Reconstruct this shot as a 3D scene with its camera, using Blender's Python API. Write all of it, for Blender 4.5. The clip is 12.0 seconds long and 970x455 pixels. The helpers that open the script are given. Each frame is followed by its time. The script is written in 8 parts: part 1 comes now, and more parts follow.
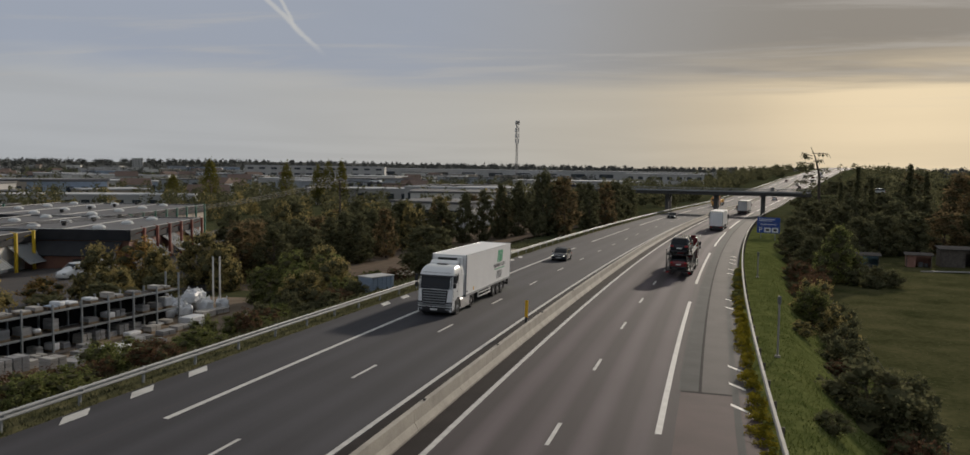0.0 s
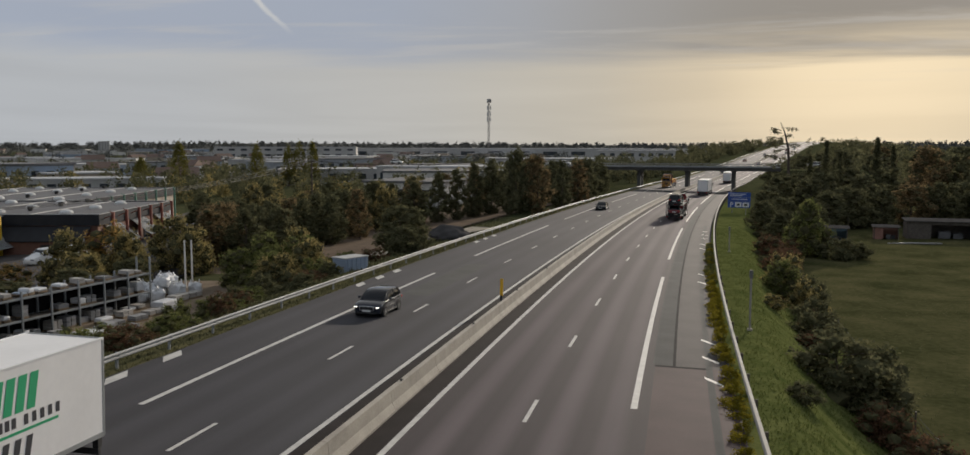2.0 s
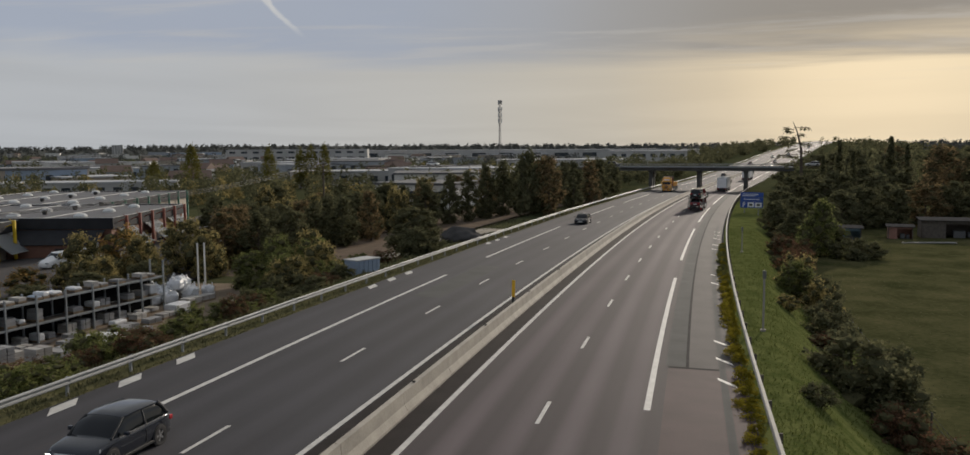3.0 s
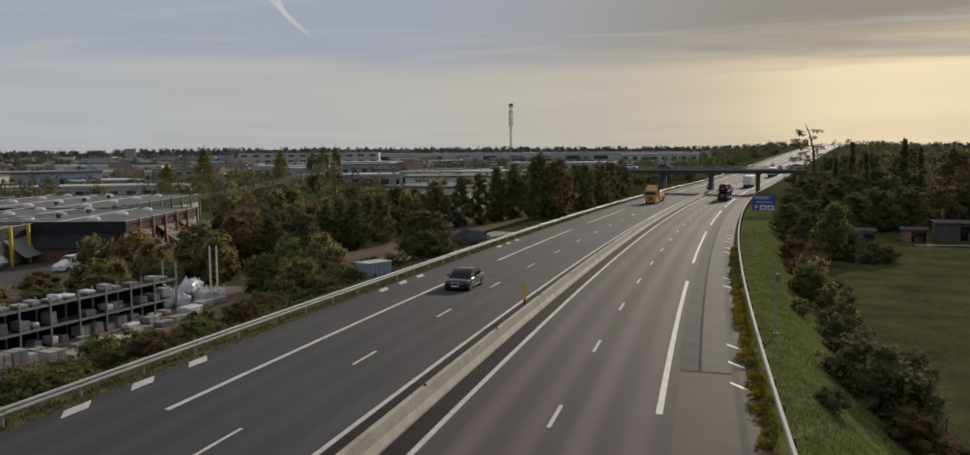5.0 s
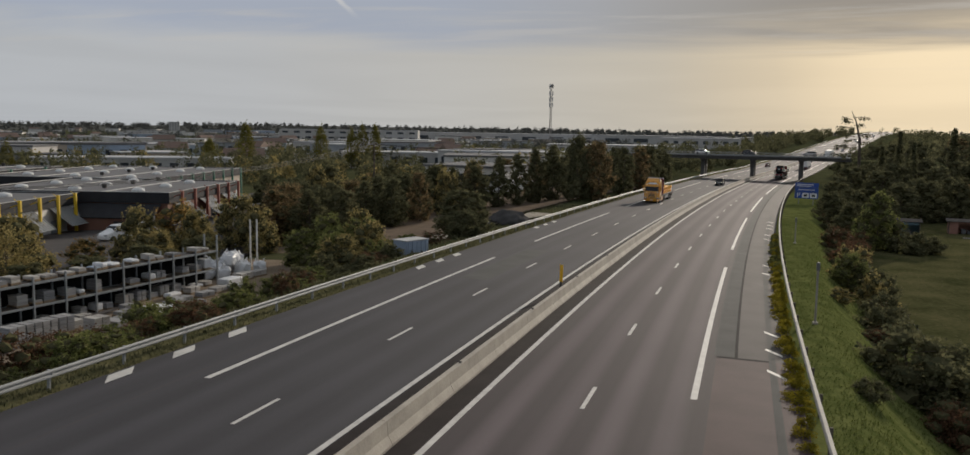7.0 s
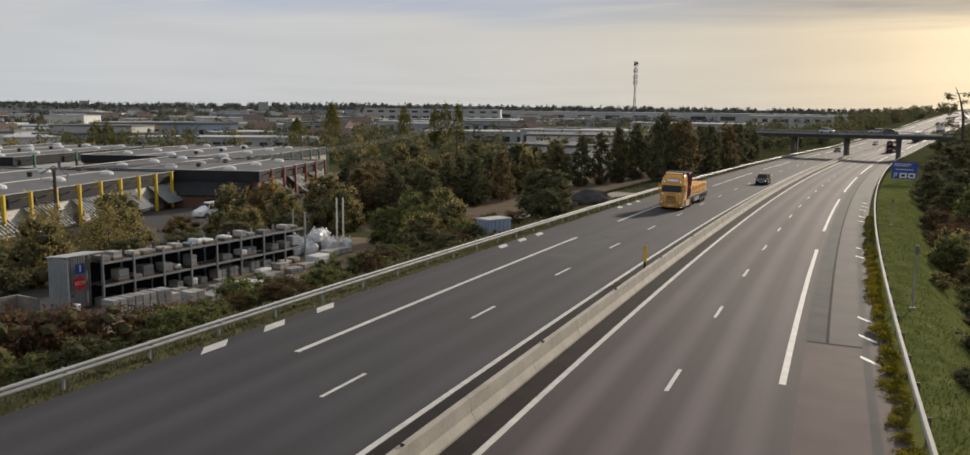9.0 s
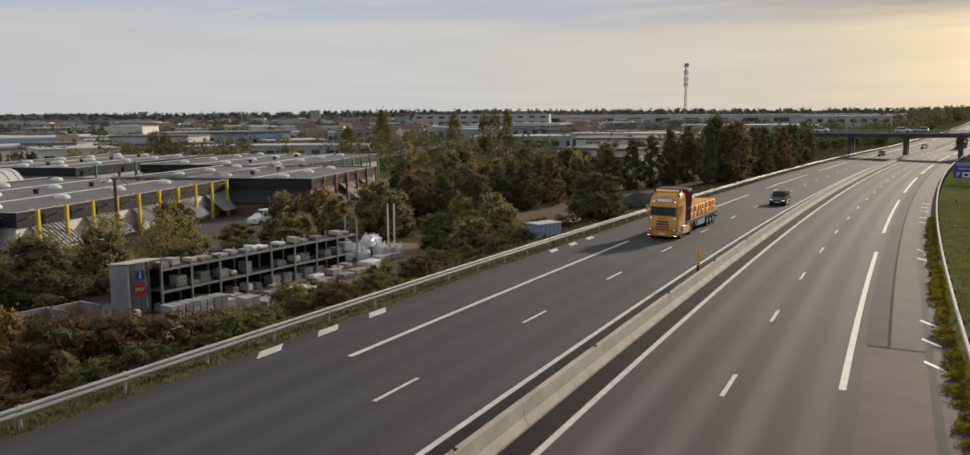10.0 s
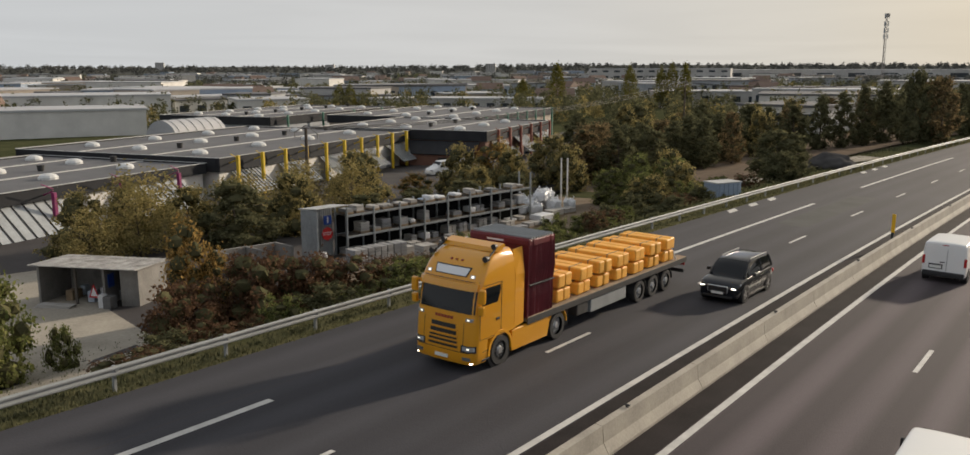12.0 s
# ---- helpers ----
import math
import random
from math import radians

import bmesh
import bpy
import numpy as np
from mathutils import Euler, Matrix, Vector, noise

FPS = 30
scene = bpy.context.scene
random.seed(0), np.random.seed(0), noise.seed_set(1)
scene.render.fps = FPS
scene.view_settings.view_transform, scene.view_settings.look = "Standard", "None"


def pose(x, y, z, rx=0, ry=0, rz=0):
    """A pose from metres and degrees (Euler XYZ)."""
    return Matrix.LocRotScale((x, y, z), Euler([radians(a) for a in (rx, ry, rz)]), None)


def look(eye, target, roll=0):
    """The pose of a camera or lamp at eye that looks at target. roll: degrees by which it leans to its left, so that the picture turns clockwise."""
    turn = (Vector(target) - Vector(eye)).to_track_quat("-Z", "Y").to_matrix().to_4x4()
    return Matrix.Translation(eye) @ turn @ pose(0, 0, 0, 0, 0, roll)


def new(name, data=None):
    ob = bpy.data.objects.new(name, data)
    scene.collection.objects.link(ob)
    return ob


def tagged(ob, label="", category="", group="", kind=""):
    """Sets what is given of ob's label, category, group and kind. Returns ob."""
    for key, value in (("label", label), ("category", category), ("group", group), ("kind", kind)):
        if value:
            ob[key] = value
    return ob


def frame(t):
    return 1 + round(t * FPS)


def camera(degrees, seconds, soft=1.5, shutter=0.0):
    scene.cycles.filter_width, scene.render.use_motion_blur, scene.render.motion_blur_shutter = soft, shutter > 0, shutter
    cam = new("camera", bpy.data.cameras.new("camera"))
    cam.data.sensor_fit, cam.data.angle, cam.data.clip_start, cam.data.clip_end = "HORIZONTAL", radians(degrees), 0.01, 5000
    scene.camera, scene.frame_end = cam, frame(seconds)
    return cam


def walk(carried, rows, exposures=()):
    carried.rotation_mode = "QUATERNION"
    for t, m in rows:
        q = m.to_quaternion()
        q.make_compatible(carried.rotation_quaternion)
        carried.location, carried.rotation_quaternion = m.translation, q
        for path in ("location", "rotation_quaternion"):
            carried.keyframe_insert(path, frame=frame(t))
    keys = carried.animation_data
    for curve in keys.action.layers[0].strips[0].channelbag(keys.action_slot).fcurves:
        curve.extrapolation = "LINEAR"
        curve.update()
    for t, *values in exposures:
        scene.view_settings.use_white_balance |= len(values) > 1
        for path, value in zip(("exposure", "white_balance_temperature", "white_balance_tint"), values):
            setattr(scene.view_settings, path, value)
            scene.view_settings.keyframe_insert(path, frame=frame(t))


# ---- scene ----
# ---- camera ----
cam = camera(58.8, 12.0)
# seconds, eye, yaw to the left, pitch, roll
PATH = [
    (0, 0.000, -0.000, 9.588, 14.162, -4.065, 0.777),
    (0.5, -0.018, 0.031, 9.594, 12.915, -6.059, 0.766),
    (1, -0.053, -0.011, 9.585, 12.354, -6.351, 0.512),
    (1.5, -0.024, -0.004, 9.616, 12.269, -6.068, 0.240),
    (2, -0.052, -0.009, 9.615, 12.362, -5.477, 0.037),
    (2.5, -0.031, -0.014, 9.599, 12.660, -5.231, -0.213),
    (3, -0.059, 0.020, 9.616, 13.135, -5.378, -0.321),
    (5, -0.082, 0.048, 9.614, 13.868, -5.169, -0.417),
    (5.5, -0.082, 0.006, 9.603, 14.521, -5.514, -0.229),
    (6, -0.081, 0.037, 9.610, 15.040, -5.761, -0.190),
    (6.5, -0.101, -0.017, 9.592, 15.455, -6.030, 0.342),
    (7, -0.142, 0.007, 9.579, 16.323, -6.478, 0.852),
    (9, -0.229, -0.011, 9.589, 21.767, -7.935, 0.573),
    (9.5, -0.242, 0.011, 9.543, 23.486, -7.581, 0.057),
    (10, -0.272, -0.004, 9.558, 25.115, -7.607, -0.365),
    (10.5, -0.308, -0.051, 9.544, 27.089, -7.936, -0.731),
    (11, -0.340, -0.045, 9.539, 29.555, -8.627, -0.889),
    (11.5, -0.404, -0.069, 9.527, 32.234, -9.410, -0.802),
    (12, -0.465, -0.159, 9.561, 36.539, -10.564, -0.186),
]


def cam_pose(x, y, z, yaw, pitch, roll):
    ahead = Vector((-math.sin(radians(yaw)) * math.cos(radians(pitch)), math.cos(radians(yaw)) * math.cos(radians(pitch)), math.sin(radians(pitch))))
    eye = Vector((x, y, z))
    return look(eye, eye + ahead, ROLL_SIGN * roll)


ROLL_SIGN = 1
walk(cam, [(t, cam_pose(*row)) for t, *row in PATH], exposures=[(0.0, -0.13, 6450, 10), (2.0, 0.02, 6400, 10), (5.5, -0.04, 6450, 10), (7.0, 0.03, 6450, 10), (9.0, 0.36, 6600, 10), (10.5, 0.36, 6750, 10), (12.0, 0.44, 6850, 10)])

# ---- light ----
SUN_AZ, SUN_EL = 14.0, 17.0
SUN_DIR = Vector((math.sin(radians(SUN_AZ)) * math.cos(radians(SUN_EL)), math.cos(radians(SUN_AZ)) * math.cos(radians(SUN_EL)), math.sin(radians(SUN_EL))))


def build_world():
    world = bpy.data.worlds.new("evening_sky")
    scene.world = world
    world.use_nodes = True
    nt = world.node_tree
    nt.nodes.clear()
    N, L = nt.nodes.new, nt.links.new
    out, bg = N("ShaderNodeOutputWorld"), N("ShaderNodeBackground")
    sky = N("ShaderNodeTexSky")
    sky.sky_type, sky.sun_disc = "NISHITA", False
    sky.sun_elevation, sky.sun_rotation = radians(SUN_EL), radians(SUN_AZ)
    sky.dust_density, sky.air_density = 3.0, 1.2
    dim = N("ShaderNodeVectorMath"); dim.operation = "SCALE"; dim.inputs["Scale"].default_value = 0.045
    L(sky.outputs[0], dim.inputs[0])
    tc = N("ShaderNodeTexCoord")
    # how near a direction is to the sun behind the thin cloud
    glow_dir = Vector((math.sin(radians(12)) * math.cos(radians(6)), math.cos(radians(12)) * math.cos(radians(6)), math.sin(radians(6))))
    dot = N("ShaderNodeVectorMath"); dot.operation = "DOT_PRODUCT"; dot.inputs[1].default_value = glow_dir
    L(tc.outputs["Generated"], dot.inputs[0])
    def ramp_of(value, rows):
        r = N("ShaderNodeValToRGB")
        r.color_ramp.interpolation = "B_SPLINE"
        el = r.color_ramp.elements
        el[0].position, el[0].color = rows[0][0], (*rows[0][1], 1)
        el[1].position, el[1].color = rows[-1][0], (*rows[-1][1], 1)
        for p, c in rows[1:-1]:
            el.new(p).color = (*c, 1)
        L(value, r.inputs[0])
        return r.outputs[0]

    def math_node(op, a, b=None, c=None):
        m = N("ShaderNodeMath"); m.operation = op
        for sock, v in zip(m.inputs, (a, b, c)):
            if v is None:
                continue
            if isinstance(v, (int, float)):
                sock.default_value = v
            else:
                L(v, sock)
        return m.outputs[0]

    def ranged(v, a, b, lo, hi):
        m = N("ShaderNodeMapRange"); m.interpolation_type = "SMOOTHSTEP"
        for k, q in (("From Min", a), ("From Max", b), ("To Min", lo), ("To Max", hi)):
            m.inputs[k].default_value = q
        L(v, m.inputs["Value"])
        return m.outputs[0]

    def blend(fac, a, b, kind="MIX"):
        m = N("ShaderNodeMix"); m.data_type, m.blend_type = "RGBA", kind
        for k, v in (("Factor", fac), ("A", a), ("B", b)):
            if isinstance(v, (int, float)):
                m.inputs[k].default_value = v
            elif isinstance(v, tuple):
                m.inputs[k].default_value = (*v, 1)
            else:
                L(v, m.inputs[k])
        return m.outputs["Result"]

    near_sun = dot.outputs["Value"]
    low = ramp_of(near_sun, ((0.30, (0.42, 0.445, 0.475)), (0.72, (0.445, 0.455, 0.465)), (0.88, (0.485, 0.472, 0.44)), (0.955, (0.525, 0.48, 0.40)), (0.985, (0.64, 0.535, 0.385)), (1.0, (0.92, 0.75, 0.50))))
    high = ramp_of(near_sun, ((0.30, (0.36, 0.40, 0.475)), (0.86, (0.35, 0.385, 0.455)), (0.93, (0.37, 0.38, 0.40)), (0.975, (0.32, 0.305, 0.285)), (1.0, (0.26, 0.24, 0.215))))
    veil = ramp_of(near_sun, ((0.30, (0.42, 0.445, 0.485)), (1.0, (0.52, 0.50, 0.45))))
    # streaked veil of cloud: the direction laid on a plane high above
    sep = N("ShaderNodeSeparateXYZ"); L(tc.outputs["Generated"], sep.inputs[0])
    z = sep.outputs["Z"]
    lift = math_node("MAXIMUM", math_node("ADD", z, 0.05), 0.05)
    dv = N("ShaderNodeVectorMath"); dv.operation = "DIVIDE"; L(tc.outputs["Generated"], dv.inputs[0]); L(lift, dv.inputs[1])

    def cloud(turn, stretch, scale, rough, seed):
        mp = N("ShaderNodeMapping"); mp.inputs["Rotation"].default_value = (0, 0, radians(turn)); mp.inputs["Scale"].default_value = stretch
        mp.inputs["Location"].default_value = (seed, seed * 0.7, 0)
        L(dv.outputs[0], mp.inputs[0])
        n = N("ShaderNodeTexNoise")
        n.inputs["Scale"].default_value, n.inputs["Detail"].default_value, n.inputs["Roughness"].default_value, n.inputs["Distortion"].default_value = scale, 7, rough, 0.5
        L(mp.outputs[0], n.inputs["Vector"])
        return n.outputs["Fac"]

    big = cloud(-12, (0.45, 1.0, 0), 0.55, 0.5, 3.1)
    wisps = cloud(-24, (0.35, 1.0, 0), 1.5, 0.62, 7.7)
    edge = math_node("MULTIPLY_ADD", math_node("SUBTRACT", big, 0.5), 0.13, z)
    upper = ranged(edge, 0.082, 0.128, 0.0, 1.0)
    sheet_sky = blend(upper, low, high)
    # pale wisps over the blue
    streak = math_node("MULTIPLY", ranged(wisps, 0.50, 0.70, 0.0, 0.42), ranged(z, 0.05, 0.12, 0.0, 1.0))
    sheet_sky = blend(streak, sheet_sky, (0.50, 0.48, 0.45))
    soft = N("ShaderNodeVectorMath"); soft.operation = "SCALE"; L(sheet_sky, soft.inputs[0]); L(ranged(cloud(-8, (0.6, 0.5, 0), 0.5, 0.45, 1.3), 0.35, 0.68, 0.97, 1.035), soft.inputs["Scale"])
    sheet_sky = soft.outputs[0]
    # two vapour trails that cross high up
    for a, b, wide in (((-0.4664, 0.8665, 0.1780), (-0.4171, 0.9005, 0.1227), 0.0019), ((-0.4536, 0.8731, 0.1788), (-0.4402, 0.8863, 0.1437), 0.0014)):
        va, vb = Vector(a).normalized(), Vector(b).normalized()
        side = va.cross(vb).normalized()
        ds = N("ShaderNodeVectorMath"); ds.operation = "DOT_PRODUCT"; ds.inputs[1].default_value = side; L(tc.outputs["Generated"], ds.inputs[0])
        off = math_node("ABSOLUTE", math_node("MULTIPLY_ADD", math_node("SUBTRACT", wisps, 0.5), 0.006, ds.outputs["Value"]))
        line = ranged(off, wide * 0.3, wide * 2.2, 0.62, 0.0)
        line = math_node("MULTIPLY", line, ranged(z, b[2] - 0.004, b[2] + 0.02, 0.0, 1.0))
        line = math_node("MULTIPLY", line, ranged(z, 0.21, 0.25, 1.0, 0.0))
        sheet_sky = blend(line, sheet_sky, (0.60, 0.59, 0.56))
    # overhead the veil goes on, evenly bright
    sheet_sky = blend(ranged(z, 0.20, 0.40, 0.0, 1.0), sheet_sky, veil)
    mixed = blend(ranged(z, 0.20, 0.50, 0.985, 0.72), dim.outputs[0], sheet_sky)
    L(mixed, bg.inputs[0])
    bg.inputs[1].default_value = 1.0
    L(bg.outputs[0], out.inputs[0])


build_world()
sun = new("sun", bpy.data.lights.new("sun", "SUN"))
sun.data.energy, sun.data.angle, sun.data.color = 3.4, radians(2.5), (1.0, 0.88, 0.74)
sun.matrix_world = look(SUN_DIR * 100, (0, 0, 0))

# ---- materials ----
def mat(name, c, rough=0.6, metal=0.0, vary=0.15, scale=1.5, fine=25.0, bump=0.15, c2=None, coat=0.0, glow=0.0, island=0.0, obj=0.0, stretch=None, spec=0.5):
    m = bpy.data.materials.new(name)
    m.use_nodes = True
    nt = m.node_tree
    N, L = nt.nodes.new, nt.links.new
    b = nt.nodes["Principled BSDF"]
    b.inputs["Roughness"].default_value, b.inputs["Metallic"].default_value = rough, metal
    b.inputs["Coat Weight"].default_value, b.inputs["Coat Roughness"].default_value = coat, 0.06
    b.inputs["Specular IOR Level"].default_value = spec
    tc = N("ShaderNodeTexCoord")
    src = tc.outputs["Object"]
    if stretch:
        mp = N("ShaderNodeMapping"); mp.inputs["Scale"].default_value = stretch
        L(tc.outputs["UV"], mp.inputs[0]); src = mp.outputs[0]
    n1, n2 = N("ShaderNodeTexNoise"), N("ShaderNodeTexNoise")
    n1.inputs["Scale"].default_value, n1.inputs["Detail"].default_value = scale, 4
    n2.inputs["Scale"].default_value, n2.inputs["Detail"].default_value = fine, 3
    L(src, n1.inputs["Vector"]); L(tc.outputs["Object"], n2.inputs["Vector"])
    add = N("ShaderNodeMath"); add.operation = "MULTIPLY_ADD"; add.inputs[1].default_value = 0.35
    L(n2.outputs["Fac"], add.inputs[0])
    sc = N("ShaderNodeMath"); sc.operation = "MULTIPLY"; sc.inputs[1].default_value = 0.65
    L(n1.outputs["Fac"], sc.inputs[0]); L(sc.outputs[0], add.inputs[2])
    fac = add.outputs[0]
    if island or obj:
        rnd = N("ShaderNodeNewGeometry").outputs["Random Per Island"] if island else N("ShaderNodeObjectInfo").outputs["Random"]
        mixf = N("ShaderNodeMix"); mixf.inputs["Factor"].default_value = island or obj
        L(fac, mixf.inputs["A"]); L(rnd, mixf.inputs["B"]); fac = mixf.outputs["Result"]
    r = N("ShaderNodeValToRGB")
    lo, hi = (tuple(v * (1 - vary) for v in c), tuple(min(1, v * (1 + vary)) for v in c)) if c2 is None else (c, c2)
    r.color_ramp.elements[0].position, r.color_ramp.elements[0].color = (0.32, (*lo, 1)) if not (island or obj) else (0.15, (*lo, 1))
    r.color_ramp.elements[1].position, r.color_ramp.elements[1].color = (0.68, (*hi, 1)) if not (island or obj) else (0.85, (*hi, 1))
    L(fac, r.inputs[0])
    L(r.outputs[0], b.inputs["Base Color"])
    if bump:
        bp = N("ShaderNodeBump"); bp.inputs["Strength"].default_value = bump; bp.inputs["Distance"].default_value = 0.02
        L(n2.outputs["Fac"], bp.inputs["Height"]); L(bp.outputs[0], b.inputs["Normal"])
    if glow:
        L(r.outputs[0], b.inputs["Emission Color"]); b.inputs["Emission Strength"].default_value = glow
    return m


def leaf_mat(name, c, c2):
    m = mat(name, c, 0.75, 0, c2=c2, island=0.7, scale=0.5, fine=3, bump=0, spec=0.0)
    nt = m.node_tree
    b = nt.nodes["Principled BSDF"]
    tr = nt.nodes.new("ShaderNodeBsdfTranslucent")
    mx = nt.nodes.new("ShaderNodeMixShader"); mx.inputs[0].default_value = 0.42
    col = b.inputs["Base Color"].links[0].from_socket
    nt.links.new(col, tr.inputs["Color"])
    nt.links.new(b.outputs[0], mx.inputs[1]); nt.links.new(tr.outputs[0], mx.inputs[2])
    nt.links.new(mx.outputs[0], nt.nodes["Material Output"].inputs["Surface"])
    return m


def asphalt(name, c, track, wear_glare):
    """Asphalt with lengthwise streaks and paler wheel tracks; UV is metres across and along."""
    m = mat(name, c, 0.82, vary=0.16, scale=0.5, fine=18, bump=0.35, stretch=(1.6, 0.05, 1), spec=0.2)
    nt = m.node_tree
    N, L = nt.nodes.new, nt.links.new
    b = nt.nodes["Principled BSDF"]
    base = b.inputs["Base Color"].links[0].from_socket
    uv = N("ShaderNodeTexCoord")
    sep = N("ShaderNodeSeparateXYZ"); L(uv.outputs["UV"], sep.inputs[0])
    # two wheel tracks a lane: a cosine across the road, 1.9 m from track to track
    ph = N("ShaderNodeMath"); ph.operation = "MULTIPLY_ADD"; ph.inputs[1].default_value, ph.inputs[2].default_value = 2 * math.pi / 1.88, track
    L(sep.outputs["X"], ph.inputs[0])
    cs = N("ShaderNodeMath"); cs.operation = "COSINE"; L(ph.outputs[0], cs.inputs[0])
    mp = N("ShaderNodeMapping"); mp.inputs["Scale"].default_value = (0.5, 0.012, 1); L(uv.outputs["UV"], mp.inputs[0])
    ns = N("ShaderNodeTexNoise"); ns.inputs["Scale"].default_value = 1.0; ns.inputs["Detail"].default_value = 3; L(mp.outputs[0], ns.inputs["Vector"])
    rg = N("ShaderNodeMapRange"); rg.inputs["From Min"].default_value, rg.inputs["From Max"].default_value = -0.6, 1.0
    rg.inputs["To Min"].default_value, rg.inputs["To Max"].default_value = 0.0, 1.0
    L(cs.outputs[0], rg.inputs["Value"])
    mu = N("ShaderNodeMath"); mu.operation = "MULTIPLY"; L(rg.outputs[0], mu.inputs[0]); L(ns.outputs["Fac"], mu.inputs[1])
    # the gain pales the tracks: worn asphalt plus sky glare, both as colour
    gain = N("ShaderNodeMath"); gain.operation = "MULTIPLY_ADD"; gain.inputs[1].default_value, gain.inputs[2].default_value = wear_glare, 1.0
    L(mu.outputs[0], gain.inputs[0])
    vm = N("ShaderNodeVectorMath"); vm.operation = "SCALE"; L(base, vm.inputs[0]); L(gain.outputs[0], vm.inputs["Scale"])
    # dark patches and faint cracks
    big = N("ShaderNodeTexNoise"); big.inputs["Scale"].default_value = 0.06; big.inputs["Detail"].default_value = 5; L(uv.outputs["UV"], big.inputs["Vector"])
    br = N("ShaderNodeMapRange"); br.inputs["From Min"].default_value, br.inputs["From Max"].default_value = 0.3, 0.7
    br.inputs["To Min"].default_value, br.inputs["To Max"].default_value = 0.85, 1.12
    L(big.outputs["Fac"], br.inputs["Value"])
    v2 = N("ShaderNodeVectorMath"); v2.operation = "SCALE"; L(vm.outputs[0], v2.inputs[0]); L(br.outputs[0], v2.inputs["Scale"])
    L(v2.outputs[0], b.inputs["Base Color"])
    return m


def ground_mat():
    """Grass by the road; rough grass and earth farther off."""
    m = mat("grass_ground", (0.042, 0.050, 0.024), 0.95, c2=(0.092, 0.092, 0.048), scale=0.25, fine=4, bump=0.6, spec=0.0)
    return m


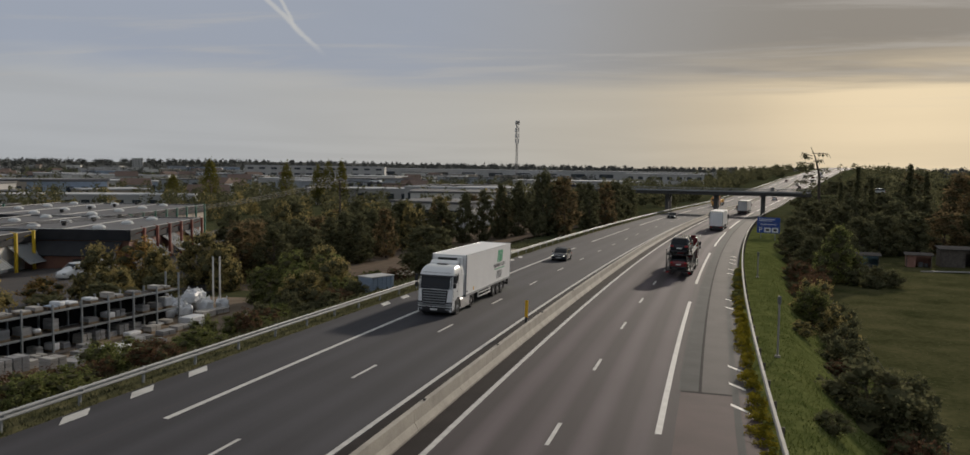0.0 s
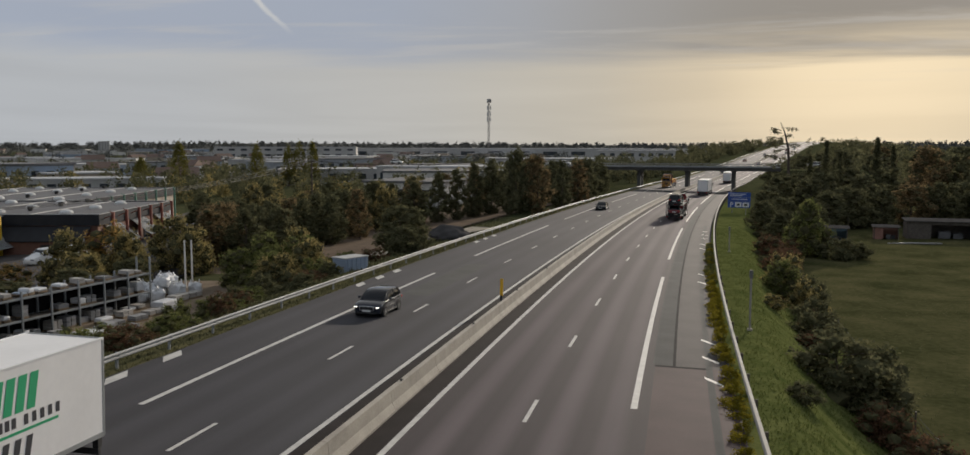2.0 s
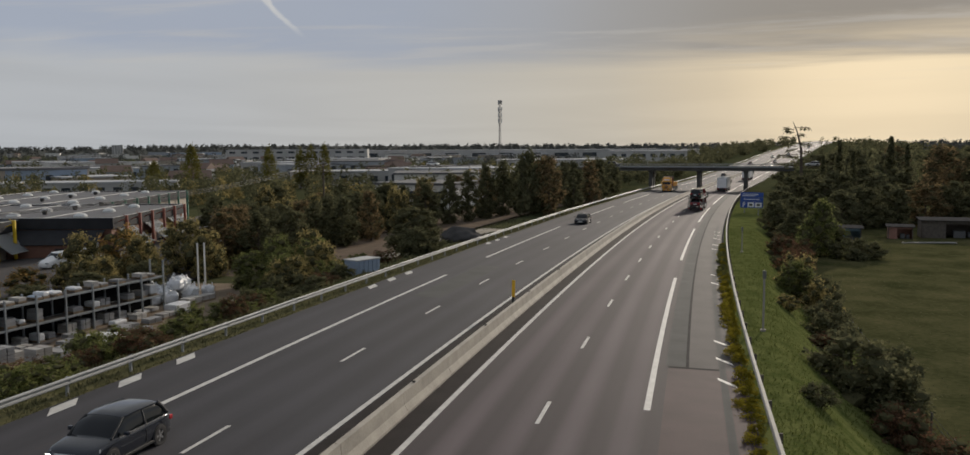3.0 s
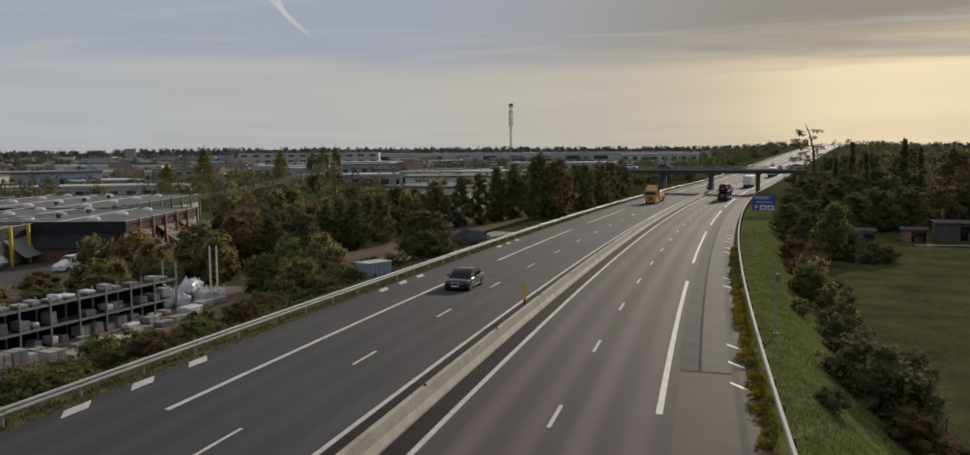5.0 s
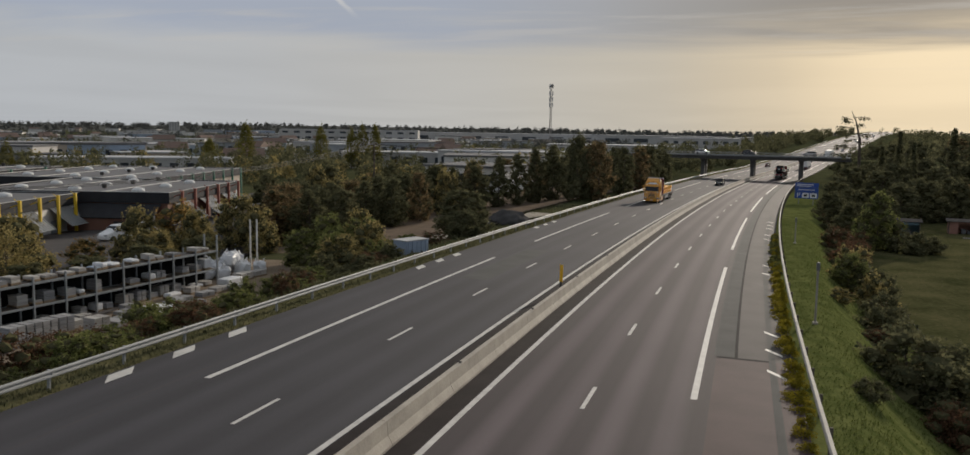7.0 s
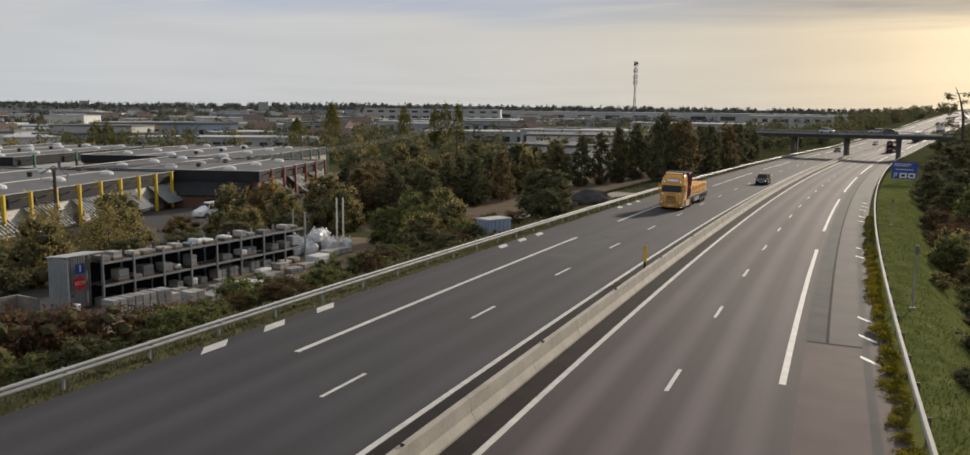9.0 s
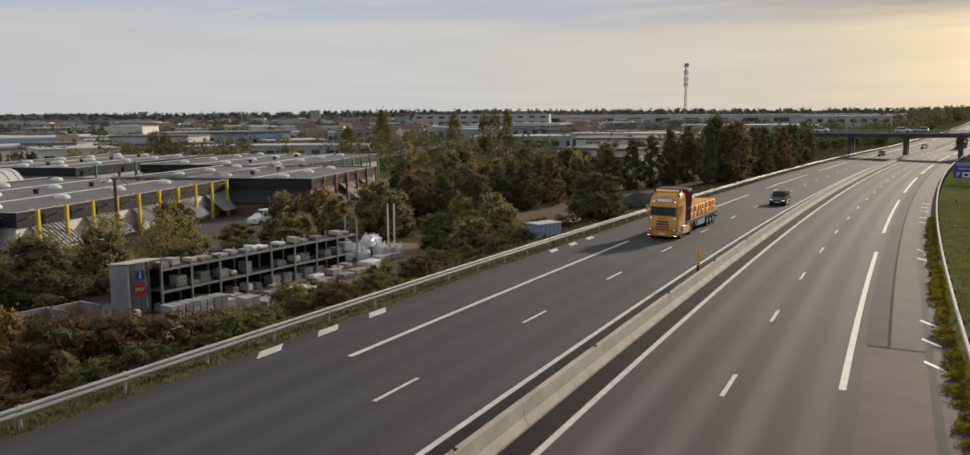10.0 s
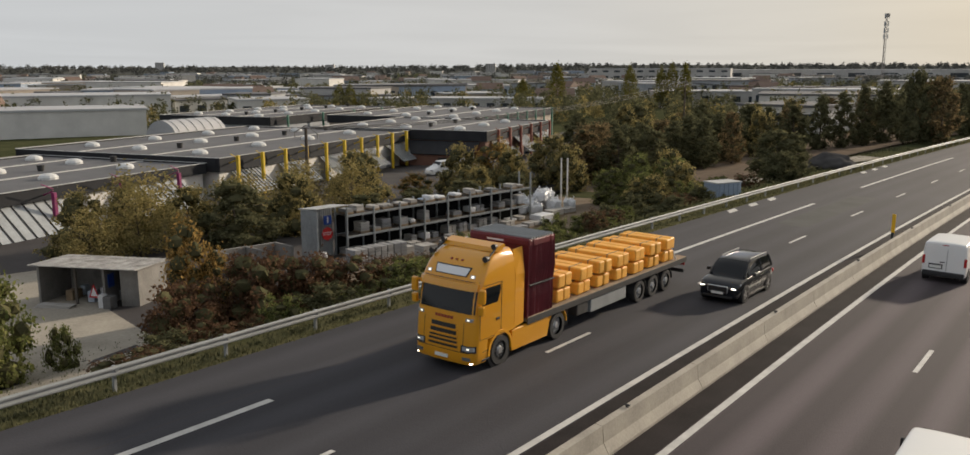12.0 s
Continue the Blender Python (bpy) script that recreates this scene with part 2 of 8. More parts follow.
M = dict(
    asphalt_left=asphalt("asphalt_grey", (0.044, 0.0432, 0.0485), 0.6, 0.4),
    asphalt_right=asphalt("asphalt_reddish", (0.053, 0.0437, 0.0465), 2.2, 1.9),
    asphalt_dirty=mat("asphalt_dirty", (0.024, 0.020, 0.020), 0.9, vary=0.3, scale=0.8, fine=16, bump=0.3, spec=0.1),
    asphalt_patch=mat("asphalt_patch", (0.060, 0.062, 0.060), 0.9, vary=0.2, scale=0.6, fine=16, bump=0.3, spec=0.2),
    asphalt_shoulder=mat("asphalt_shoulder", (0.053, 0.047, 0.046), 0.85, vary=0.2, scale=0.4, fine=16, bump=0.3, spec=0.3),
    asphalt_red=mat("asphalt_red_patch", (0.064, 0.042, 0.042), 0.85, vary=0.2, scale=0.6, fine=16, bump=0.3, spec=0.3),
    # near black, for the sheet that imitates shade behind the rack
    back_net=mat("shade_black", (0.012, 0.012, 0.012), 0.95, vary=0.4, scale=2, spec=0.0),
    tar=mat("tar_seal", (0.034, 0.033, 0.033), 0.9, vary=0.3, scale=1.0, spec=0.05),
    paint=mat("road_paint", (0.50, 0.49, 0.46), 0.6, vary=0.2, scale=2, fine=30, bump=0.1),
    concrete=mat("barrier_concrete", (0.33, 0.30, 0.25), 0.85, vary=0.22, scale=0.8, fine=12, bump=0.3),
    galv=mat("galvanised_steel", (0.27, 0.28, 0.28), 0.65, 0.3, vary=0.15, scale=1.2, bump=0.05),
    wood_post=mat("weathered_post", (0.10, 0.085, 0.07), 0.85, vary=0.3, scale=3),
    rail_pale=mat("pale_rail", (0.34, 0.32, 0.28), 0.8, vary=0.15, scale=2),
    ground=ground_mat(),
    bank=mat("bank_grass", (0.050, 0.068, 0.018), 0.95, c2=(0.155, 0.165, 0.060), scale=0.7, fine=6, bump=0.8, spec=0.0),
    verge=mat("verge_weeds", (0.060, 0.062, 0.028), 0.95, c2=(0.15, 0.135, 0.07), scale=1.0, fine=8, bump=0.8, spec=0.0),
    dirt=mat("dirt_track", (0.16, 0.125, 0.095), 0.95, vary=0.25, scale=0.3, fine=6, bump=0.4, spec=0.0),
    yard=mat("yard_earth", (0.20, 0.16, 0.12), 0.95, vary=0.3, scale=0.3, fine=6, bump=0.4, spec=0.0),
    yard_pale=mat("pale_apron", (0.34, 0.31, 0.26), 0.95, vary=0.25, scale=0.35, fine=6, bump=0.3, spec=0.0),
    field=mat("field_grass", (0.034, 0.041, 0.016), 0.95, c2=(0.112, 0.104, 0.050), scale=0.2, fine=2.5, bump=0.7, spec=0.0),
    bark=mat("bark", (0.075, 0.058, 0.045), 0.9, vary=0.3, scale=5, fine=20, bump=0.5),
    leaf_dark=leaf_mat("leaf_dark", (0.060, 0.066, 0.038), (0.175, 0.168, 0.09)),
    # dark hull colour: the shade within a crown is painted in
    leaf_shade=mat("leaf_shade", (0.050, 0.052, 0.028), 0.95, c2=(0.115, 0.105, 0.055), scale=1.5, fine=7, bump=0.8, spec=0.0),
    leaf_brown=leaf_mat("leaf_brown", (0.10, 0.078, 0.044), (0.26, 0.19, 0.10)),
    # far foliage, greyed and lightened: distance haze is mixed into this colour
    leaf_hazed=mat("leaf_hazed", (0.085, 0.089, 0.082), 0.95, c2=(0.155, 0.152, 0.135), island=0.7, scale=0.05, fine=0.5, bump=0, spec=0.0),
    leaf_green=leaf_mat("leaf_green", (0.08, 0.10, 0.034), (0.235, 0.24, 0.09)),
    leaf_olive=leaf_mat("leaf_olive", (0.15, 0.135, 0.058), (0.40, 0.32, 0.135)),
    leaf_autumn=leaf_mat("leaf_autumn", (0.18, 0.115, 0.04), (0.45, 0.29, 0.10)),
    leaf_russet=leaf_mat("leaf_russet", (0.075, 0.045, 0.030), (0.17, 0.10, 0.06)),
    leaf_poplar=leaf_mat("leaf_poplar", (0.09, 0.09, 0.022), (0.19, 0.17, 0.05)),
    leaf_yellow=leaf_mat("leaf_yellow", (0.13, 0.12, 0.015), (0.30, 0.24, 0.03)),
    grass_blade=leaf_mat("grass_blade", (0.065, 0.090, 0.022), (0.15, 0.165, 0.055)),
    white_paint=mat("white_coachwork", (0.78, 0.78, 0.76), 0.3, vary=0.03, scale=0.8, bump=0, coat=0.5),
    white_panel=mat("white_grp_panel", (0.80, 0.79, 0.77), 0.42, vary=0.05, scale=0.6, fine=4, bump=0.02),
    yellow_paint=mat("amber_coachwork", (0.68, 0.30, 0.014), 0.28, vary=0.05, scale=1, bump=0, coat=0.6),
    yellow_load=mat("amber_load", (0.80, 0.38, 0.05), 0.6, vary=0.14, scale=1.2, fine=9, bump=0.15),
    maroon=mat("maroon_tarpaulin", (0.13, 0.012, 0.018), 0.5, vary=0.25, scale=2, fine=12, bump=0.25),
    black=mat("black_plastic", (0.018, 0.018, 0.019), 0.55, vary=0.25, scale=4),
    chassis=mat("chassis_black", (0.028, 0.027, 0.026), 0.6, vary=0.3, scale=3),
    grey_plastic=mat("grey_plastic", (0.12, 0.12, 0.12), 0.5, vary=0.15, scale=3),
    silver=mat("silver_trim", (0.55, 0.55, 0.55), 0.3, 0.8, vary=0.06, scale=3, bump=0),
    glass=mat("dark_glazing", (0.008, 0.010, 0.012), 0.06, 0, vary=0.1, scale=1, bump=0, spec=0.35),
    tyre=mat("tyre_rubber", (0.022, 0.022, 0.022), 0.85, vary=0.2, scale=6),
    rim=mat("alloy_rim", (0.45, 0.45, 0.45), 0.35, 0.7, vary=0.1, scale=5, bump=0),
    dark_grey_paint=mat("dark_grey_coachwork", (0.016, 0.020, 0.029), 0.18, 0.0, vary=0.08, scale=1, bump=0, coat=0.4, spec=0.4),
    navy_paint=mat("near_black_coachwork", (0.007, 0.009, 0.013), 0.16, 0.0, vary=0.08, scale=1, bump=0, coat=0.3, spec=0.35),
    silver_paint=mat("silver_coachwork", (0.42, 0.42, 0.41), 0.3, 0.5, vary=0.05, scale=1, bump=0, coat=0.6),
    red_paint=mat("red_coachwork", (0.14, 0.012, 0.014), 0.25, vary=0.08, scale=1, bump=0, coat=0.7),
    lamp_on=mat("lit_headlamp", (1.0, 0.93, 0.8), 0.2, vary=0.02, bump=0, glow=4.0),
    lamp_dim=mat("small_lit_lamp", (1.0, 0.93, 0.8), 0.2, vary=0.02, bump=0, glow=0.8),
    lamp_off=mat("clear_lamp", (0.55, 0.57, 0.58), 0.12, 0.5, vary=0.1, scale=8, bump=0),
    lamp_red=mat("red_lamp", (0.40, 0.012, 0.015), 0.2, vary=0.1, scale=8, bump=0, coat=0.5),
    plate=mat("number_plate", (0.7, 0.7, 0.66), 0.4, vary=0.05, bump=0),
    green_mark=mat("green_lettering", (0.03, 0.36, 0.16), 0.45, vary=0.06, bump=0),
    dark_mark=mat("dark_lettering", (0.05, 0.05, 0.055), 0.45, vary=0.06, bump=0),
    red_mark=mat("dark_red_lettering", (0.28, 0.03, 0.015), 0.45, vary=0.06, bump=0),
    roof_felt=mat("roof_felt", (0.115, 0.115, 0.118), 0.8, vary=0.15, scale=0.25, fine=3, bump=0.15, spec=0.4),
    roof_edge=mat("roof_coping", (0.42, 0.42, 0.41), 0.6, vary=0.12, scale=1),
    fascia=mat("dark_fascia", (0.030, 0.031, 0.034), 0.75, vary=0.2, scale=0.8, spec=0.15),
    brick=mat("brick_wall", (0.17, 0.085, 0.06), 0.85, vary=0.2, scale=0.8, fine=8, bump=0.3),
    render_white=mat("white_render", (0.62, 0.60, 0.56), 0.8, vary=0.12, scale=0.3, fine=5, bump=0.08),
    render_grey=mat("grey_cladding", (0.30, 0.32, 0.34), 0.7, vary=0.15, scale=0.3, fine=5),
    render_blue=mat("blue_cladding", (0.26, 0.32, 0.40), 0.7, vary=0.15, scale=0.3, fine=5),
    render_tan=mat("tan_render", (0.36, 0.31, 0.25), 0.8, vary=0.15, scale=0.3, fine=5),
    roof_pale=mat("pale_metal_roof", (0.42, 0.42, 0.425), 0.75, vary=0.15, scale=0.08, fine=2, bump=0.05),
    roof_tile=mat("clay_tile_roof", (0.17, 0.115, 0.09), 0.85, vary=0.2, scale=0.5, fine=6),
    render_pale=mat("pale_far_wall", (0.42, 0.41, 0.39), 0.8, vary=0.15, scale=0.2, fine=3, bump=0.05),
    hut_roof=mat("weathered_hut_roof", (0.075, 0.072, 0.07), 1.0, vary=0.3, scale=0.8, spec=0.0),
    far_window=mat("far_window", (0.035, 0.045, 0.055), 0.15, vary=0.2, scale=0.5, bump=0),
    skylight=mat("skylight_dome", (0.62, 0.62, 0.60), 0.35, vary=0.1, scale=2),
    yellow_post=mat("yellow_steel", (0.62, 0.42, 0.02), 0.5, vary=0.1, scale=2),
    magenta_post=mat("magenta_steel", (0.22, 0.02, 0.10), 0.5, vary=0.1, scale=2),
    red_post=mat("rust_red_steel", (0.20, 0.05, 0.03), 0.6, vary=0.15, scale=2),
    green_post=mat("green_steel", (0.04, 0.16, 0.11), 0.6, vary=0.15, scale=2),
    rack_steel=mat("rack_steel", (0.26, 0.28, 0.29), 0.5, 0.4, vary=0.2, scale=2),
    weathered_sheet=mat("weathered_sheet", (0.16, 0.15, 0.14), 0.9, c2=(0.46, 0.45, 0.43), scale=1.4, fine=9, bump=0.3, spec=0.1),
    corrugated=mat("corrugated_sheet", (0.36, 0.38, 0.39), 0.5, 0.3, vary=0.2, scale=1, fine=6),
    stone_pale=mat("pale_stone", (0.34, 0.325, 0.30), 0.85, vary=0.2, scale=1.5, fine=10, obj=0.7),
    stone_grey=mat("grey_stone", (0.24, 0.24, 0.24), 0.85, vary=0.3, scale=1.5, fine=10, obj=0.7),
    film_white=mat("white_wrapping", (0.60, 0.61, 0.62), 0.4, vary=0.12, scale=2.5, fine=10, bump=0.5),
    blue_sheet=mat("blue_sheeting", (0.36, 0.42, 0.49), 0.6, vary=0.15, scale=1),
    pallet=mat("pallet_wood", (0.22, 0.16, 0.10), 0.9, vary=0.3, scale=3),
    sign_blue=mat("sign_blue", (0.012, 0.06, 0.30), 0.45, vary=0.08, bump=0),
    sign_white=mat("sign_white", (0.72, 0.73, 0.74), 0.45, vary=0.05, bump=0),
    sign_red=mat("sign_red", (0.50, 0.02, 0.02), 0.45, vary=0.08, bump=0),
    block=mat("concrete_block", (0.20, 0.19, 0.175), 0.9, vary=0.25, scale=1.2, fine=8, bump=0.4),
    mast=mat("mast_steel", (0.30, 0.28, 0.26), 0.6, 0.3, vary=0.15, scale=0.6),
    marker_yellow=mat("marker_yellow", (0.75, 0.42, 0.01), 0.5, vary=0.06, bump=0),
    hut_blue=mat("blue_hut", (0.12, 0.20, 0.26), 0.7, vary=0.2, scale=1.2),
    hut_red=mat("faded_red_hut", (0.30, 0.15, 0.11), 0.7, vary=0.2, scale=1.2),
    deck_concrete=mat("bridge_concrete", (0.085, 0.082, 0.076), 0.85, vary=0.2, scale=0.3, fine=5),
)

# ---- building helpers ----
def to_mesh(name, bm, material, smooth=False):
    me = bpy.data.meshes.new(name)
    bmesh.ops.recalc_face_normals(bm, faces=bm.faces)
    bm.to_mesh(me)
    bm.free()
    for m in material if isinstance(material, (list, tuple)) else (material,):
        me.materials.append(m)
    if smooth:
        me.shade_smooth()
        me.set_sharp_from_angle(angle=radians(38))
    return me


def part(name, bm, material, parent, label="", smooth=False, loc=None):
    ob = new(name, to_mesh(name, bm, material, smooth))
    ob.parent = parent
    if loc:
        ob.location = loc
    if label:
        ob["label"] = label
    return ob


def pieces(name, rows, material, parent, label="", bevel=0.0):
    """Boxes that are each a part of their own."""
    for r in rows:
        part(name, boxes(r, bevel=bevel), material, parent, label)


def thing(name, label, category, group="", at=None):
    ob = new(name)
    ob.empty_display_size = 0.3
    tagged(ob, label, category, group)
    if at is not None:
        ob.matrix_basis = at
    return ob


def setting(name, me, label, category):
    return tagged(new(name, me), label, category, kind="structure")


def box(bm, x0, x1, y0, y1, z0, z1, bevel=0.0, seg=2):
    r = bmesh.ops.create_cube(bm, size=1.0)
    bmesh.ops.transform(bm, matrix=Matrix.LocRotScale(((x0 + x1) / 2, (y0 + y1) / 2, (z0 + z1) / 2), None, (abs(x1 - x0), abs(y1 - y0), abs(z1 - z0))), verts=r["verts"])
    if bevel:
        edges = list({e for v in r["verts"] for e in v.link_edges})
        bmesh.ops.bevel(bm, geom=edges, offset=bevel, segments=seg, affect="EDGES", profile=0.5)
    return bm


def boxes(*rows, bevel=0.0):
    bm = bmesh.new()
    for r in rows:
        box(bm, *r, bevel=bevel)
    return bm


def cyl(bm, a, b, r0, r1=None, seg=12):
    a, b = Vector(a), Vector(b)
    r1 = r0 if r1 is None else r1
    m = Matrix.Translation((a + b) / 2) @ (b - a).to_track_quat("Z", "Y").to_matrix().to_4x4()
    bmesh.ops.create_cone(bm, cap_ends=True, segments=seg, radius1=r0, radius2=r1, depth=(b - a).length, matrix=m)
    return bm


def loft(bm, rings, close=True, caps=True):
    vs = [[bm.verts.new(p) for p in ring] for ring in rings]
    n = len(vs[0])
    for a, b in zip(vs, vs[1:]):
        for i in range(n if close else n - 1):
            j = (i + 1) % n
            bm.faces.new((a[i], a[j], b[j], b[i]))
    if caps:
        bm.faces.new(vs[0]); bm.faces.new(vs[-1])
    return bm


def extruded(bm, profile, x0, x1, bevel=0.0, seg=2):
    """A side outline of (y, z) drawn out from x0 to x1."""
    before = set(bm.verts)
    loft(bm, [[(x, y, z) for y, z in profile] for x in (x0, x1)])
    if bevel:
        made = [v for v in bm.verts if v not in before]
        bmesh.ops.bevel(bm, geom=list({e for v in made for e in v.link_edges}), offset=bevel, segments=seg, affect="EDGES", profile=0.5, clamp_overlap=True)
    return bm


def sheet(bm, pts, t):
    """A flat panel through pts with thickness t along its normal."""
    v = [Vector(p) for p in pts]
    n = (v[1] - v[0]).cross(v[2] - v[0]).normalized() * t
    loft(bm, [[p for p in v], [p + n for p in v]])
    return bm


# the road: a long right-hand bend, then straight; s along the median, u to the right of it
BEND, BEND_FROM, BEND_TO = 2000.0, 20.0, 400.0
FALL = 0.01654


def median(s):
    if s <= BEND_TO:
        h = (s - BEND_FROM) / BEND
        return -10.72 + BEND * (1 - math.cos(h)), 20 + BEND * math.sin(h), h
    x, y, h = median(BEND_TO)
    return x + (s - BEND_TO) * math.sin(h), y + (s - BEND_TO) * math.cos(h), h


# the far climb: distance and height
CLIMB = ((230, -3.05), (290, -3.46), (340, -3.55), (450, -1.3), (600, 3.6), (800, 8.8), (1150, 13.4), (1300, 14.0), (1600, 14.2))


def grade(s):
    z = -0.01727 * s + 0.177
    if s < 60:
        return z
    if s < 290:
        return z + 2.6e-5 * (s - 60) ** 2
    k = 0
    s = min(s, 1300)
    while s > CLIMB[k + 2][0]:
        k += 1
    (a, za), (b, zb), (c, zc), (d, zd) = CLIMB[k:k + 4]
    h, t = c - b, (s - b) / (c - b)
    g0, g1 = (zc - za) / (c - a) * h, (zd - zb) / (d - b) * h
    return zb * (2 * t ** 3 - 3 * t * t + 1) + g0 * (t ** 3 - 2 * t * t + t) + zc * (3 * t * t - 2 * t ** 3) + g1 * (t ** 3 - t * t)


def on_road(s, u, dz=0.0):
    x, y, h = median(s)
    return Vector((x + u * math.cos(h), y - u * math.sin(h), grade(s) - FALL * u + dz))


def road_pose(s, u, way=1):
    """The pose of a thing at s, u on the carriageway, its front towards rising s (way 1) or falling s (way -1)."""
    p = on_road(s, u)
    f = (on_road(s + 1, u) - on_road(s - 1, u)).normalized() * way
    r = (on_road(s, u + 1) - on_road(s, u - 1)).normalized() * way
    up = r.cross(f)
    return Matrix(((r.x, f.x, up.x, p.x), (r.y, f.y, up.y, p.y), (r.z, f.z, up.z, p.z), (0, 0, 0, 1)))


def knots(v, rows):
    for (a, za), (b, zb) in zip(rows, rows[1:]):
        if v <= b:
            k = max(0.0, (v - a) / (b - a))
            return za + (zb - za) * k
    return rows[-1][1]


def ground_at(s, u):
    road = grade(s) - FALL * u
    if -12.55 <= u <= 13.3:
        return road - 0.12
    rise = max(0.0, grade(max(s, 262)) - grade(262))
    if u < 0:
        d = -u
        far = knots(d, ((12.5, 0), (14.6, -0.3), (20, -2.2), (25, -3.3), (36, -3.8), (60, -4.3), (95, -6.0), (260, -6.5), (6000, -8)))
        near, w = road - 0.12, min(1.0, max(0.0, (d - 12.55) / 5))
    else:
        d = u
        far = knots(d, ((13.3, -0.4), (15, -0.7), (20.5, -4.6), (24, -5.3), (70, -5.5), (6000, -8)))
        near, w = road - 0.12, min(1.0, max(0.0, (d - 13.3) / 4))
    far += rise * max(0.0, 1 - max(0.0, d - 14) / 160)
    z = near * (1 - w) + min(far, near if d < 30 else 99) * w
    return z + 0.12 * noise.noise((s * 0.07, u * 0.13, 0)) * min(1.0, max(0, d - 15) / 6)


def su_of(x, y):
    s = y
    for _ in range(8):
        mx, my, h = median(s)
        s += (x - mx) * math.sin(h) + (y - my) * math.cos(h)
    mx, my, h = median(s)
    return s, (x - mx) * math.cos(h) - (y - my) * math.sin(h)


def land(x, y, sink=0.0):
    """A place on the ground."""
    return Vector((x, y, ground_at(*su_of(x, y)) - sink))


def strip(name, s0, s1, us, dz, material, step=4.0, thick=0.0, label="", category="", parent=None, smooth=False):
    """A band laid along the road, over the offsets us, its UV in metres."""
    n = max(1, round((s1 - s0) / step))
    bm = bmesh.new()
    uvl = bm.loops.layers.uv.new("UVMap")
    ss = [s0 + (s1 - s0) * i / n for i in range(n + 1)]
    grid = [[bm.verts.new(on_road(s, u, dz)) for u in us] for s in ss]
    for i in range(n):
        for j in range(len(us) - 1):
            f = bm.faces.new((grid[i][j], grid[i][j + 1], grid[i + 1][j + 1], grid[i + 1][j]))
            for lp, (a, b) in zip(f.loops, ((i, j), (i, j + 1), (i + 1, j + 1), (i + 1, j))):
                lp[uvl].uv = (us[b], ss[a])
    me = bpy.data.meshes.new(name)
    bm.normal_update()
    bm.to_mesh(me); bm.free()
    me.materials.append(material)
    ob = new(name, me)
    if parent:
        ob.parent = parent
        if label:
            ob["label"] = label
    else:
        tagged(ob, label, category, kind="structure")
    return ob

# ---- ground and road ----
def build_ground():
    ss = [-460 + 20 * i for i in range(19)] + [-80 + 5 * i for i in range(83)] + [335 + 15 * i for i in range(55)] + [1180 + 160 * i for i in range(22)]
    us = [-4800, -3500, -2600, -2000, -1500, -1100, -800, -600, -450, -350, -280, -220, -180, -150, -125, -105, -90, -75, -60, -50, -42, -36, -32, -28, -25, -22, -20, -18, -16, -14.6, -12.55,
          13.3, 14.4, 15.2, 16.5, 18, 19.5, 21, 22.5, 24, 27, 32, 40, 50, 65, 85, 110, 150, 220, 350, 550, 900, 1400, 1900]
    bm = bmesh.new()
    grid = [[bm.verts.new((*on_road(s, u).xy, ground_at(s, u))) for u in us] for s in ss]
    left, right = us.index(-12.55), us.index(13.3)
    for i in range(len(ss) - 1):
        for j in range(len(us) - 1):
            f = bm.faces.new((grid[i][j], grid[i][j + 1], grid[i + 1][j + 1], grid[i + 1][j]))
            u = (us[j] + us[j + 1]) / 2
            f.material_index = 1 if 13.3 < u < 22.5 and ss[i] < 200 else 2 if u > 22.5 and u < 110 else 3 if -14.6 < u < -12.55 else 4 if -46 < u < -20 and 78 < ss[i] < 235 else 0
            f.smooth = True
    me = bpy.data.meshes.new("ground")
    bm.normal_update(); bm.to_mesh(me); bm.free()
    for k in ("ground", "bank", "field", "verge", "dirt"):
        me.materials.append(M[k])
    setting("ground", me, "grass banks, field and flat land out to the horizon", "ground")


build_ground()
ROAD_FROM, ROAD_TO = -440.0, 1250.0
road_left = strip("road_left", ROAD_FROM, ROAD_TO, (-12.6, -9.4, -8.8, -6.9, -5.0, -3.1, -1.3, -0.3), 0.0, M["asphalt_left"], 6, label="dark grey asphalt carriageway of the motorway", category="road")
road_right = strip("road_right", ROAD_FROM, ROAD_TO, (0.3, 1.5, 3.5, 5.5, 7.4, 9.9), 0.0, M["asphalt_right"], 6, label="reddish brown asphalt carriageway with pale wheel tracks", category="road")
shoulder = strip("hard_shoulder", 40.5, ROAD_TO, (9.9, 10.75, 12.9, 13.3), 0.0, M["asphalt_shoulder"], 6, label="grey asphalt hard shoulder with a tar seam", category="road")
shoulder_red = strip("hard_shoulder_near", ROAD_FROM, 40.5, (9.9, 12.9, 13.3), 0.0, M["asphalt_red"], 6, label="reddish patched asphalt hard shoulder", category="road")
strip("shoulder_patch", 40.7, 300, (9.78, 10.70), 0.003, M["asphalt_patch"], 4, parent=shoulder, label="greyer strip of resealed asphalt")
strip("tar_seam", 40.5, 260, (10.70, 10.84), 0.004, M["tar"], 3, parent=shoulder, label="dark tar seam")
strip("tar_seam", 40.3, 40.6, (9.9, 12.4), 0.004, M["tar"], 1, parent=shoulder, label="dark tar seam")
